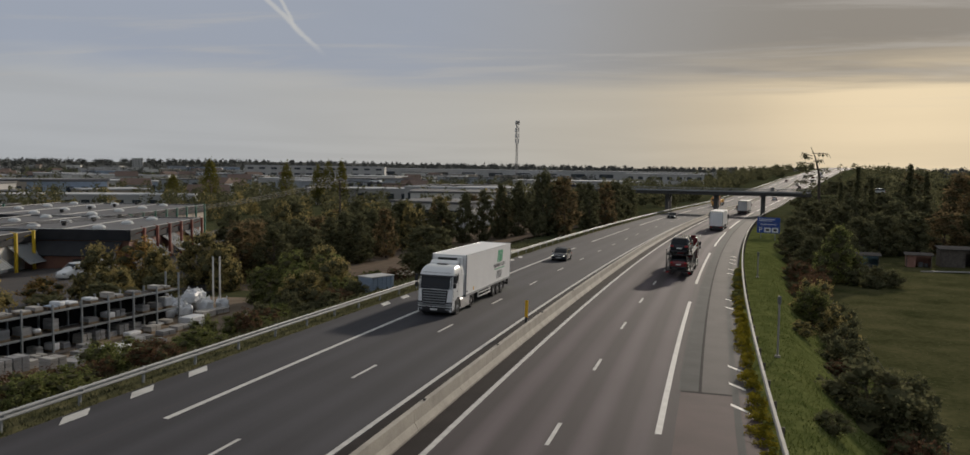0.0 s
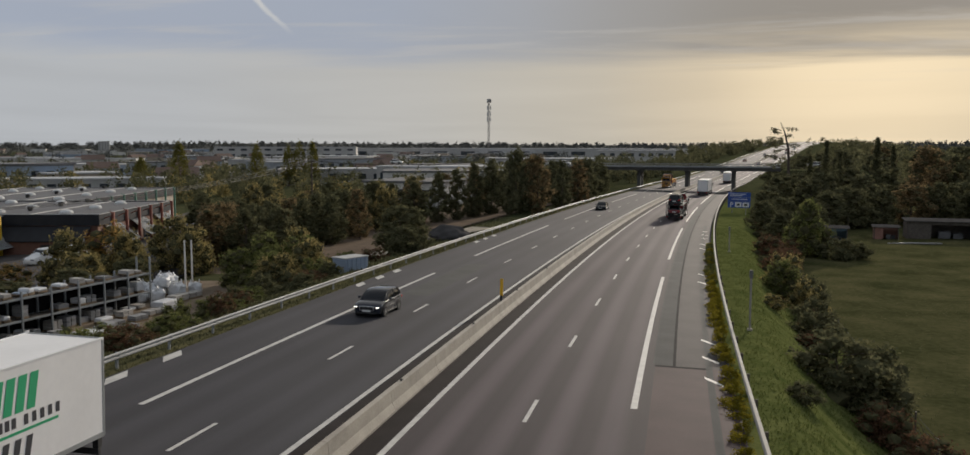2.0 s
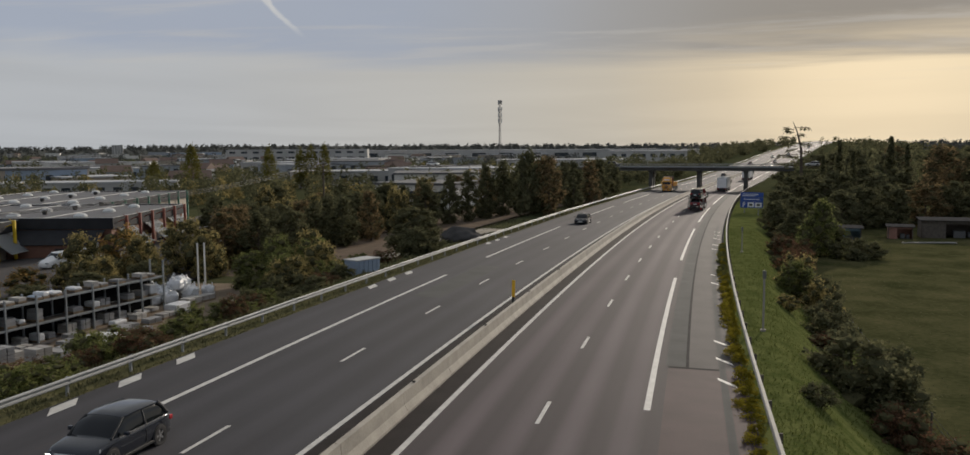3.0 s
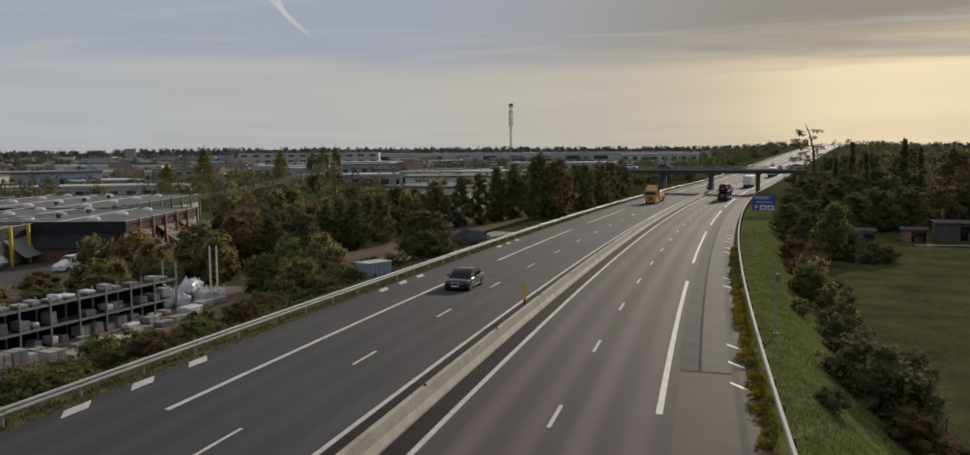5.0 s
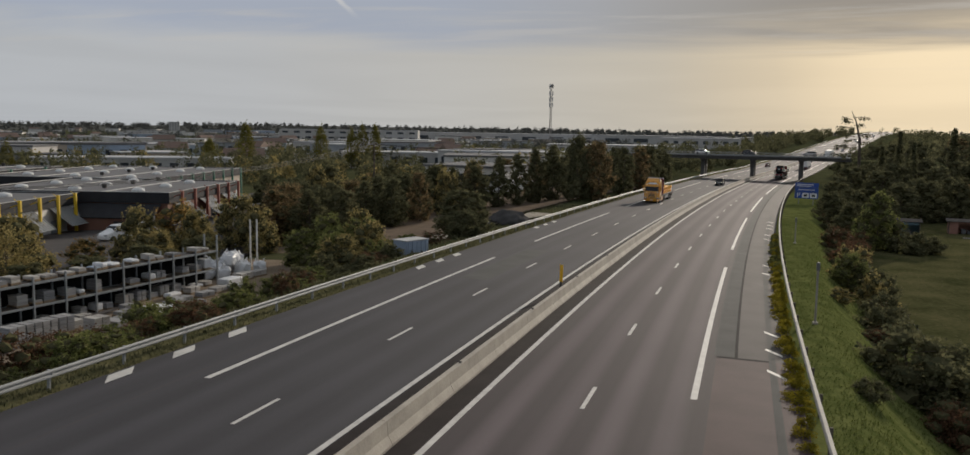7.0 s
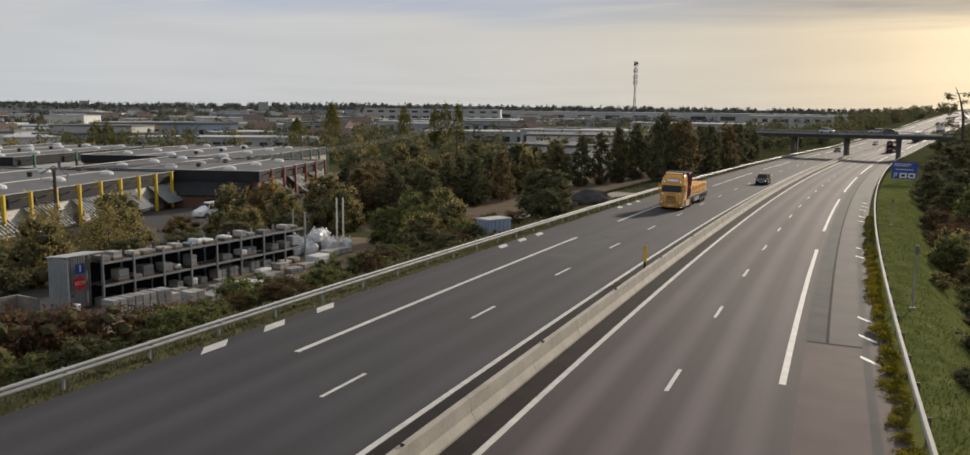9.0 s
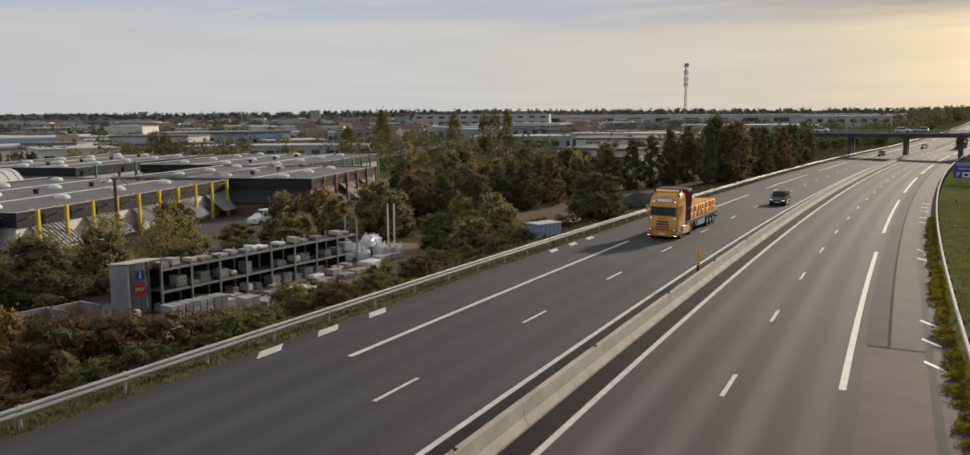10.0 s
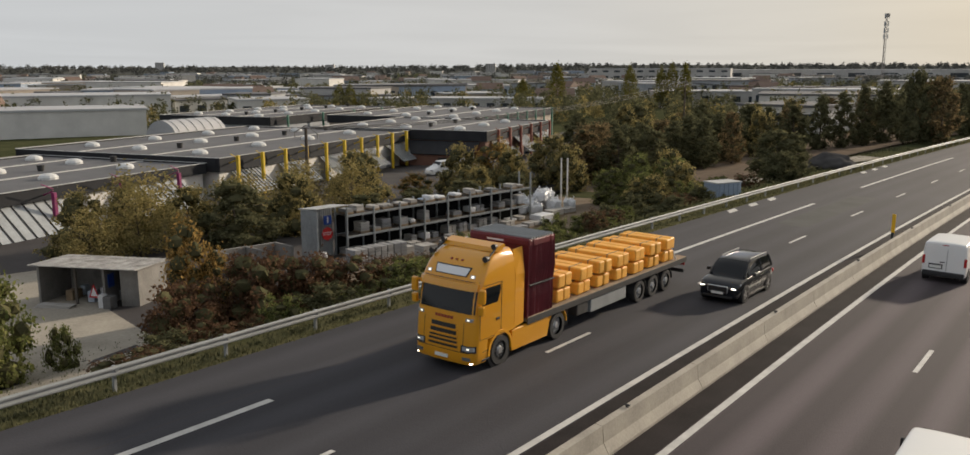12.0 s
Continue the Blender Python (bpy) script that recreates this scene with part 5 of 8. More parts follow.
def flatbed(name):
    root = thing(name, "amber articulated lorry with a flatbed trailer and dark red folded tarpaulin", "lorry")
    tractor(root, M["yellow_paint"], True, white=False)
    y0, y1 = -2.95, -16.2
    part("trailer_deck", boxes((-1.27, 1.27, y1, y0, 1.12, 1.27), bevel=0.015), M["pallet"], root, "worn plywood trailer deck")
    part("deck_edge", boxes((-1.285, -1.25, y1, y0, 1.02, 1.25), (1.25, 1.285, y1, y0, 1.02, 1.25), bevel=0.01), M["chassis"], root)
    # the sliding tarpaulin pushed up to the front, in pleats
    for sx in (-1, 1):
        bm = bmesh.new(); rings = []
        rp = random.Random(9 + sx)
        for k in range(27):
            y = y0 - 0.05 - 1.60 * k / 26
            out = (0.05 + rp.uniform(0, 0.10)) if k % 2 else -rp.uniform(0.0, 0.04)
            x = sx * (1.20 + out)
            foot = 1.10 + rp.uniform(0, 0.16)
            rings.append([(sx * (1.19 + out * 0.4), y - 0.02, foot), (sx * (1.21 + out * 0.5), y, 1.9), (sx * (1.20 + out * 0.35), y, 2.35), (x, y, 2.9), (sx * (1.22 + out * 0.4), y, 3.96), (sx * 1.12, y, 3.96), (sx * 1.10, y, foot)])
        loft(bm, rings); part("folded_curtain", bm, M["maroon"], root, "pleated dark red side curtain")
        part("curtain_strap", boxes((sx * 1.22, sx * 1.31, y0 - 1.62, y0 - 0.05, 2.36, 2.41), bevel=0.01), M["black"], root)
    part("headboard", boxes((-1.25, 1.25, y0 - 0.06, y0, 1.2, 4.0), bevel=0.02), M["maroon"], root)
    part("tarpaulin_roof", boxes((-1.26, 1.26, y0 - 1.6, y0 + 0.02, 3.72, 3.98), bevel=0.05), M["maroon"], root, "dark red folded roof cover")
    for k in range(9):
        bm = bmesh.new(); cyl(bm, (-1.24, y0 - 0.2 - 0.16 * k, 4.0), (1.24, y0 - 0.2 - 0.16 * k, 4.0), 0.05, seg=8)
        part("roof_bow", bm, M["galv"], root, "grey folded roof bow")
    part("livery_bar", boxes((-0.2, 0.5, y0 + 0.02, y0 + 0.03, 3.80, 3.86)), M["sign_white"], root)
    part("inner_pack", boxes((-1.1, 1.1, y0 - 1.5, y0 - 0.1, 1.27, 3.7), bevel=0.05), M["maroon"], root)
    trailer_bogie(root, (-11.6, -12.9, -14.2), 1.05)
    for sx in (-1, 1):
        part("tool_box", boxes((sx * 0.75, sx * 1.24, -10.3, -7.4, 0.48, 1.0), bevel=0.03), M["galv"], root, "scuffed grey underside box")
        part("tool_box", boxes((sx * 0.75, sx * 1.22, -7.2, -6.4, 0.55, 0.98), bevel=0.03), M["chassis"], root)
        part("landing_leg", boxes((sx * 0.8, sx * 0.95, -6.2, -6.0, 0.25, 1.05), bevel=0.01), M["chassis"], root)
        for y in (-11.6, -12.9, -14.2):
            bm = bmesh.new(); rings = []
            for k in range(7):
                a = math.pi * (k / 6)
                rings.append([(sx * x, y + 0.58 * math.cos(a) * q, 0.5 + 0.56 * math.sin(a) * q) for x, q in ((0.8, 1.0), (1.24, 1.0), (1.24, 1.04), (0.8, 1.04))])
            loft(bm, rings); part("mudguard", bm, M["black"], root)
        part("tail_light", boxes((sx * 0.75, sx * 1.2, y1 - 0.02, y1 + 0.05, 0.85, 0.98), bevel=0.01), M["lamp_red"], root)
        bm = bmesh.new(); cyl(bm, (sx * 1.2, -15.2, 1.27), (sx * 1.0, -14.6, 2.3), 0.03, seg=6)
        part("lashing_strap", bm, M["sign_white"], root)
    part("rear_bumper", boxes((-1.2, 1.2, y1, y1 + 0.12, 0.5, 0.68), bevel=0.02), M["chassis"], root)
    # wrapped beams laid across the deck, two high, the stacks set apart
    rnd = random.Random(5)
    for k in range(7):
        y = -5.05 - 1.50 * k
        for lv in range(2):
            z = 1.30 + lv * 0.54
            over = 0.06 if lv else 0.0
            for c in range(2):
                j = rnd.uniform(-0.03, 0.03)
                bm = bmesh.new(); box(bm, -1.13 + j - over, 1.13 + j + over, y - 0.49 * (c + 1), y - 0.49 * c - 0.02, z, z + 0.47 + 0.03 * lv, 0.07, 3)
                part("wrapped_beam", bm, M["yellow_load"], root, "amber wrapped beam")
                for x in (-0.7, 0.75):
                    part("strap", boxes((x + j, x + j + 0.05, y - 0.49 * (c + 1) - 0.004, y - 0.49 * c - 0.016, z + 0.05, z + 0.474 + 0.03 * lv)), M["pallet"], root)
            for x in (-0.8, 0.0, 0.8):
                part("batten", boxes((x - 0.05, x + 0.05, y - 0.96, y - 0.05, z - 0.045, z + 0.002)), M["pallet"], root)
    return root


def box_truck(name, paint, label, group=""):
    root = thing(name, label, "lorry", group)
    tractor(root, paint, False)
    y0, y1 = -3.15, -16.4
    part("box_body", boxes((-1.27, 1.27, y1, y0, 1.1, 3.95), bevel=0.04), M["white_panel"], root, "pale box trailer body")
    part("rear_frame", boxes((-1.28, -1.18, y1 - 0.03, y1 + 0.05, 1.0, 3.97), (1.18, 1.28, y1 - 0.03, y1 + 0.05, 1.0, 3.97), (-1.28, 1.28, y1 - 0.03, y1 + 0.05, 3.85, 3.97), bevel=0.01), M["galv"], root)
    part("under_run", boxes((-1.25, 1.25, y1, y1 + 0.15, 0.45, 1.05), bevel=0.02), M["chassis"], root)
    for sx in (-1, 1):
        part("tail_light", boxes((sx * 0.8, sx * 1.2, y1 - 0.02, y1, 0.8, 0.95)), M["lamp_red"], root)
        part("side_guard", boxes((sx * 1.15, sx * 1.22, -10.4, -6.5, 0.5, 1.0)), M["chassis"], root)
    trailer_bogie(root, (-11.4, -12.7, -14.0), 1.05)
    return root


def transporter(name):
    root = thing(name, "dark car transporter lorry with two loaded decks", "lorry")
    tractor(root, M["red_paint"], False)
    y0, y1 = -2.4, -15.6
    for z, nm in ((0.72, "lower_deck"), (2.35, "upper_deck")):
        part(nm, boxes((-1.25, -0.35, y1, y0 - 1.0, z, z + 0.1), (0.35, 1.25, y1, y0 - 1.0, z, z + 0.1), (-1.25, 1.25, y1, y1 + 0.3, z, z + 0.12), bevel=0.01), M["chassis"], root)
    for sx in (-1, 1):
        for y in (-3.6, -7.5, -11.2, -15.4):
            part("post", boxes((sx * 1.18, sx * 1.27, y - 0.08, y + 0.08, 0.6, 2.45 if y > -15 else 2.9), bevel=0.01), M["chassis"], root)
        bm = bmesh.new(); cyl(bm, (sx * 1.22, -15.3, 0.8), (sx * 1.22, -11.2, 2.4), 0.05, seg=8); cyl(bm, (sx * 1.22, -11.2, 0.8), (sx * 1.22, -7.5, 2.4), 0.05, seg=8)
        part("brace", bm, M["chassis"], root)
        part("side_rail", boxes((sx * 1.2, sx * 1.25, y1, y0 - 1, 2.9, 2.95)), M["galv"], root)
        part("tail_light", boxes((sx * 0.8, sx * 1.2, y1 - 0.04, y1, 0.55, 0.68)), M["lamp_red"], root)
        part("ramp", boxes((sx * 0.5, sx * 0.95, y1 - 0.3, y1, 0.5, 0.66), bevel=0.02), M["chassis"], root)
    trailer_bogie(root, (-10.0, -11.3), 0.75)
    return root

# ---- trading estate beyond the motorway ----
EST = Matrix(((-0.236, -0.972, 0, -78.5), (0.972, -0.236, 0, 57.0), (0, 0, 1, -6.0), (0, 0, 0, 1)))  # x along the fronts, y away from the road


def skylight(root, x, y, z, r=0.9):
    bm = bmesh.new()
    rings = []
    for q, h in ((1.0, 0.0), (1.0, 0.22), (0.8, 0.42), (0.4, 0.55), (0.1, 0.58)):
        rings.append([(x + r * q * math.cos(a * math.pi / 6), y + r * q * math.sin(a * math.pi / 6), z + h) for a in range(12)])
    loft(bm, rings)
    part("skylight", bm, M["skylight"], root, "domed pale skylight")


def hall(name, label, x0, x1, y0, y1, h, front, posts, post_mat, fascia=1.5, canopies=True, post_top=0.25):
    root = thing(name, label, "warehouse", "estate halls", at=EST @ Matrix.Translation((x0, y0, 0)))
    L, D = x1 - x0, y1 - y0
    part("wall", boxes((0, L, 0, D, -1, h - fascia), bevel=0.02), front, root)
    pieces("fascia", ((-0.25, L + 0.25, -0.35, 0.05, h - fascia, h), (-0.25, L + 0.25, D - 0.05, D + 0.3, h - fascia, h), (-0.3, 0.02, 0.06, D - 0.06, h - fascia, h - 0.004), (L - 0.02, L + 0.3, 0.06, D - 0.06, h - fascia, h - 0.004)), M["fascia"], root, "dark roof fascia")
    part("roof", boxes((-0.1, L + 0.1, -0.1, D + 0.1, h - 0.5, h - 0.12)), M["roof_felt"], root, "grey felt flat roof")
    pieces("coping", ((-0.3, L + 0.3, -0.42, -0.22, h, h + 0.06), (-0.3, L + 0.3, D + 0.1, D + 0.32, h, h + 0.10), (-0.32, -0.12, -0.2, D + 0.08, h, h + 0.06), (L + 0.1, L + 0.32, -0.2, D + 0.08, h, h + 0.06)), M["roof_edge"], root, "pale roof edging")
    pieces("roof_joint", ((0, L, D * 0.33, D * 0.33 + 0.25, h - 0.12, h - 0.02), (0, L, D * 0.7, D * 0.7 + 0.25, h - 0.12, h - 0.02)), M["roof_edge"], root, "pale roof seam")
    n = max(2, int(L / 9))
    for i in range(n):
        for fy in (0.2, 0.55, 0.85):
            skylight(root, L * (i + 0.3 + 0.4 * fy) / n, D * fy, h - 0.14)
        bm = bmesh.new(); cyl(bm, (L * (i + 0.85) / n, D * 0.45, h - 0.2), (L * (i + 0.85) / n, D * 0.45, h + 0.5), 0.3, 0.38, 12)
        part("roof_vent", bm, M["chassis"], root)
    k = posts
    for i in range(k):
        x = L * (i + 0.3) / k
        bm = bmesh.new(); box(bm, x - 0.17, x + 0.17, -1.75, -1.4, -0.5, h + post_top, 0.03, 1)
        part("post", bm, post_mat, root)
        bm = bmesh.new(); cyl(bm, (x, -1.55, h - 0.2), (x, -0.2, h - 0.7), 0.06, seg=6)
        part("stay", bm, post_mat, root)
        bm = bmesh.new(); cyl(bm, (x, -1.55, h - 0.05), (x - 1.2, -1.6, h + 0.5), 0.05, seg=6)
        part("stay", bm, post_mat, root)
        if canopies and i % 2 == 0:
            bm = bmesh.new()
            sheet(bm, [(x + 0.6, -3.0, h - 3.9), (x + L / k * 1.25, -3.0, h - 3.9), (x + L / k * 1.25, 0, h - fascia - 0.1), (x + 0.6, 0, h - fascia - 0.1)], 0.08)
            part("canopy", bm, M["corrugated"], root, "sloping glazed canopy")
            bm = bmesh.new()
            for q in range(8):
                xx = x + 0.6 + (L / k * 1.25 - 0.6) * (q + 0.5) / 8
                sheet(bm, [(xx - 0.09, -3.02, h - 3.78), (xx + 0.09, -3.02, h - 3.78), (xx + 0.09, 0, h - fascia + 0.02), (xx - 0.09, 0, h - fascia + 0.02)], 0.02)
            part("canopy_rib", bm, M["fascia"], root)
        door = boxes((x + 0.8, x + 3.2, -0.08, 0.0, -0.3, 2.7), bevel=0.02)
        part("door", door, M["render_grey"] if i % 3 else M["far_window"], root)
    return root


hall("warehouse", "low warehouse with grey roof and yellow steel posts", 0, 43, 0, 30, 6.0, M["render_white"], 10, M["yellow_post"])
hall("warehouse", "low warehouse with grey roof and magenta steel posts", -76, -1.0, 1.4, 26, 5.5, M["render_white"], 10, M["magenta_post"], fascia=1.1, post_top=-0.35)
hall("warehouse", "brick warehouse with dark fascia and rust red posts", 43.6, 72, -12.8, 16, 6.2, M["brick"], 6, M["red_post"])
hall("warehouse", "grey roofed warehouse with green posts", 74, 118, 2, 34, 6.2, M["render_tan"], 8, M["green_post"], canopies=False)
hall("warehouse", "far grey roofed warehouse with dark side", 60, 108, 38, 64, 6.4, M["render_grey"], 4, M["green_post"], canopies=False)


def brick_leanto():
    root = thing("lean_to", "dark slated lean-to on a brick end wall", "building", at=EST @ Matrix.Translation((43.4, -12, 0)))
    part("roof", sheet(bmesh.new(), [(-3.2, 0, 2.9), (-3.2, 12, 2.9), (0, 12, 4.6), (0, 0, 4.6)], 0.12), M["fascia"], root, "dark ribbed roof")
    part("wall", boxes((-2.9, -2.6, 0.1, 12, -0.6, 3.0)), M["brick"], root)
    part("door", boxes((-2.96, -2.9, 3.0, 5.5, -0.3, 2.4)), M["black"], root)


brick_leanto()


def vault_hall():
    root = thing("vaulted_hall", "barrel vaulted glazed hall with an arched end window", "building", at=EST @ Matrix.Translation((38, 38, 0.6)))
    bm = bmesh.new()
    arc = [(3.2 * math.cos(math.pi * k / 14), 3.6 + 3.2 * math.sin(math.pi * k / 14)) for k in range(15)]
    loft(bm, [[(x, y, z) for y, z in [(3.2, 0)] + arc + [(-3.2, 0)]] for x in (-6, 6)])
    part("vault", bm, M["roof_pale"], root, "curved translucent roof", smooth=False)
    for a in range(7):
        t = math.pi * a / 6
        bm = bmesh.new(); cyl(bm, (6.06, 0, 3.6), (6.06, 3.0 * math.cos(t), 3.6 + 3.0 * math.sin(t)), 0.12, seg=6)
        part("glazing_bar", bm, M["render_white"], root)
    part("end_glass", boxes((6.0, 6.03, -2.6, 2.6, 1.2, 5.9)), M["far_window"], root)
    for x in range(-5, 6, 2):
        bm = bmesh.new(); loft(bm, [[(x + d, y * 1.01, 3.6 + (z - 3.6) * 1.01) for d in (-0.06, 0.06)] + [(x + d, y * 1.03, 3.6 + (z - 3.6) * 1.03) for d in (0.06, -0.06)] for y, z in arc])
        part("rib", bm, M["roof_edge"], root)


vault_hall()


# ---- stone yard with its racks ----
YARD = Matrix.Translation((-43.65, 38.9, -3.5)) @ Euler((0, 0, radians(82.8))).to_matrix().to_4x4()  # x along the rack, y away from the road


def pad(name, x0, x1, y0, y1, m, material, label, dz=0.05, n=14):
    bm = bmesh.new()
    g = []
    for i in range(n + 1):
        row = []
        for j in range(n + 1):
            p = m @ Vector((x0 + (x1 - x0) * i / n, y0 + (y1 - y0) * j / n, 0))
            row.append(bm.verts.new((p.x, p.y, ground_at(*su_of(p.x, p.y)) + dz)))
        g.append(row)
    for i in range(n):
        for j in range(n):
            bm.faces.new((g[i][j], g[i + 1][j], g[i + 1][j + 1], g[i][j + 1]))
    me = bpy.data.meshes.new(name); bm.normal_update(); bm.to_mesh(me); bm.free(); me.materials.append(material)
    setting(name, me, label, "ground")


pad("yard_floor", -6, 36, -9, 8, YARD, M["yard"], "brown earth and gravel yard floor", 0.16, 24)
pad("apron", -26, 4, -16, 16, Matrix.Translation((-44, 20, 0)) @ Euler((0, 0, radians(75))).to_matrix().to_4x4(), M["yard_pale"], "pale worn concrete apron by the shed", 0.22, 20)
pad("estate_tarmac", -80, 125, -34, 1, EST, M["asphalt_shoulder"], "grey tarmac parking before the warehouses", 0.2, 40)
pad("dirt_track", 0, 110, -3.5, 3.5, Matrix.Translation((-41, 84, 0)) @ Euler((0, 0, radians(80))).to_matrix().to_4x4(), M["dirt"], "brown dirt track beside the trees", 0.25, 40)
pad("dirt_lot", 0, 30, -9, 5, Matrix.Translation((-38, 84, 0)) @ Euler((0, 0, radians(78))).to_matrix().to_4x4(), M["yard_pale"], "pale gravel lot beside the dirt track", 0.22, 16)


def zfit(m, x, y):
    p = m @ Vector((x, y, 0))
    return ground_at(*su_of(p.x, p.y)) + 0.16 - p.z


RACK_X, RACK_BAYS, RACK_BAY = 2.6, 8, 2.45


def rack():
    root = thing("storage_rack", "long grey steel pallet rack with an added dark back", "rack", at=YARD @ Matrix.Translation((RACK_X, 0, 0)))
    bays, bw, dp = RACK_BAYS, RACK_BAY, 1.3
    for i in range(bays + 1):
        for y in (0, dp):
            x = i * bw
            part("upright", boxes((x - 0.06, x + 0.06, y - 0.06, y + 0.06, -0.4, 3.35 if i < bays else 4.2), bevel=0.008), M["rack_steel"], root)
    for z in (1.45, 2.95):
        for i in range(bays):
            for y in (0, dp):
                part("beam", boxes((i * bw + 0.06, (i + 1) * bw - 0.06, y - 0.04, y + 0.04, z - 0.15, z), bevel=0.008), M["rack_steel"], root)
            part("shelf_deck", boxes((i * bw + 0.07, (i + 1) * bw - 0.07, 0.06, dp - 0.06, z - 0.07, z - 0.02)), M["wood_post"], root, "dark timber shelf deck")
    # added black sheets in place of the shaded trees behind the bays
    for i in range(bays):
        part("back_net", boxes((i * bw + 0.02, (i + 1) * bw - 0.02, dp + 0.07, dp + 0.11, -0.3, 2.9)), M["back_net"], root, "added black sheet for the shade behind the rack")
    return root


rack()
RND = random.Random(11)


def stone_pallet(m, x, y, z, w, d, h, kind):
    root = thing("stone_pallet", {"pale": "pallet of pale cut stone slabs", "grey": "pallet of grey paving blocks", "white": "pallet wrapped in white film", "blue": "pallet under pale blue sheeting"}[kind], "pallet", "stone pallets",
                 at=m @ Matrix.Translation((x, y, z)) @ Euler((0, 0, RND.uniform(-0.08, 0.08))).to_matrix().to_4x4())
    part("pallet_base", boxes((0, w, 0, d, 0.09, 0.13), (0, w, 0, 0.1, 0, 0.09), (0, w, d / 2 - 0.05, d / 2 + 0.05, 0, 0.09), (0, w, d - 0.1, d, 0, 0.09)), M["pallet"], root)
    mt = {"pale": M["stone_pale"], "grey": M["stone_grey"], "white": M["film_white"], "blue": M["blue_sheet"]}[kind]
    if kind in ("pale", "grey"):
        lv = max(1, round(h / 0.22))
        cols = 2 if w > 0.9 else 1
        for k in range(lv):
            for c in range(cols):
                j = RND.uniform(-0.04, 0.04)
                part("slab", boxes((0.03 + c * w / cols + max(0, j), (c + 1) * w / cols - 0.03, 0.03, d - 0.05 + j, 0.135 + k * h / lv, 0.115 + (k + 1) * h / lv), bevel=0.012), mt, root)
    else:
        part("wrapped_load", boxes((0.02, w - 0.02, 0.02, d - 0.02, 0.13, 0.13 + h), bevel=0.09), mt, root)


for i in range(RACK_BAYS):
    for z in (0.0, 1.46, 2.96):
        x = RACK_X + i * RACK_BAY + 0.12
        while x < RACK_X + (i + 1) * RACK_BAY - 0.6:
            w = RND.uniform(0.5, 1.0)
            if x + w > RACK_X + (i + 1) * RACK_BAY - 0.1:
                break
            if RND.random() < (0.88 if z < 2.9 else 0.9):
                kind = RND.choice(("pale", "grey", "grey", "grey", "white")) if z < 2.9 else RND.choice(("pale", "grey", "white", "blue", "pale"))
                stone_pallet(YARD, x, 0.12, z if z else zfit(YARD, x, 0.5), w, 1.0, RND.uniform(0.15, 0.75) if z < 2.9 else RND.uniform(0.10, 0.40), kind)
            x += w + RND.uniform(0.05, 0.3)
# rows on the ground before the rack
for x, y, w, d, h, kind in ((0.2, -4.0, 1.1, 1.1, 1.0, "grey"), (1.4, -3.9, 1.1, 1.1, 1.0, "grey"), (2.6, -3.8, 1.1, 1.1, 0.95, "grey"), (3.8, -3.7, 1.1, 1.1, 0.95, "grey"), (5.0, -3.5, 0.8, 0.9, 0.5, "pale"), (4.0, -6.4, 1.2, 1.1, 1.0, "pale"), (5.4, -6.8, 1.9, 1.5, 0.55, "grey"), (7.4, -6.4, 1.0, 1.0, 0.35, "grey"),
                            (8.4, -6.2, 2.0, 1.3, 0.7, "white"), (10.6, -5.6, 1.5, 1.1, 0.45, "white"), (12.6, -4.2, 1.6, 0.9, 0.35, "grey"), (14.2, -3.4, 1.4, 1.0, 0.3, "grey"), (15.4, -1.4, 1.3, 0.7, 0.3, "white"), (16.4, -3.6, 1.3, 0.9, 0.35, "grey"), (18.6, -3.0, 1.4, 0.9, 0.3, "pale"), (11.0, -1.5, 0.9, 0.7, 0.3, "grey"),
                            (21.2, -2.0, 1.9, 1.2, 0.5, "white"), (24.0, -1.0, 1.6, 1.1, 0.5, "pale"), (26.0, -0.8, 1.5, 1.0, 0.4, "pale"), (7.2, -1.5, 1.0, 0.8, 0.3, "pale"), (17.6, -1.4, 1.2, 0.8, 0.4, "pale"), (20.0, -3.4, 1.6, 1.0, 0.25, "grey"), (13.4, -5.6, 1.2, 0.8, 0.3, "grey"), (9.2, -3.0, 1.2, 0.8, 0.25, "grey")):
    stone_pallet(YARD, x, y, zfit(YARD, x, y), w, d, h, kind)


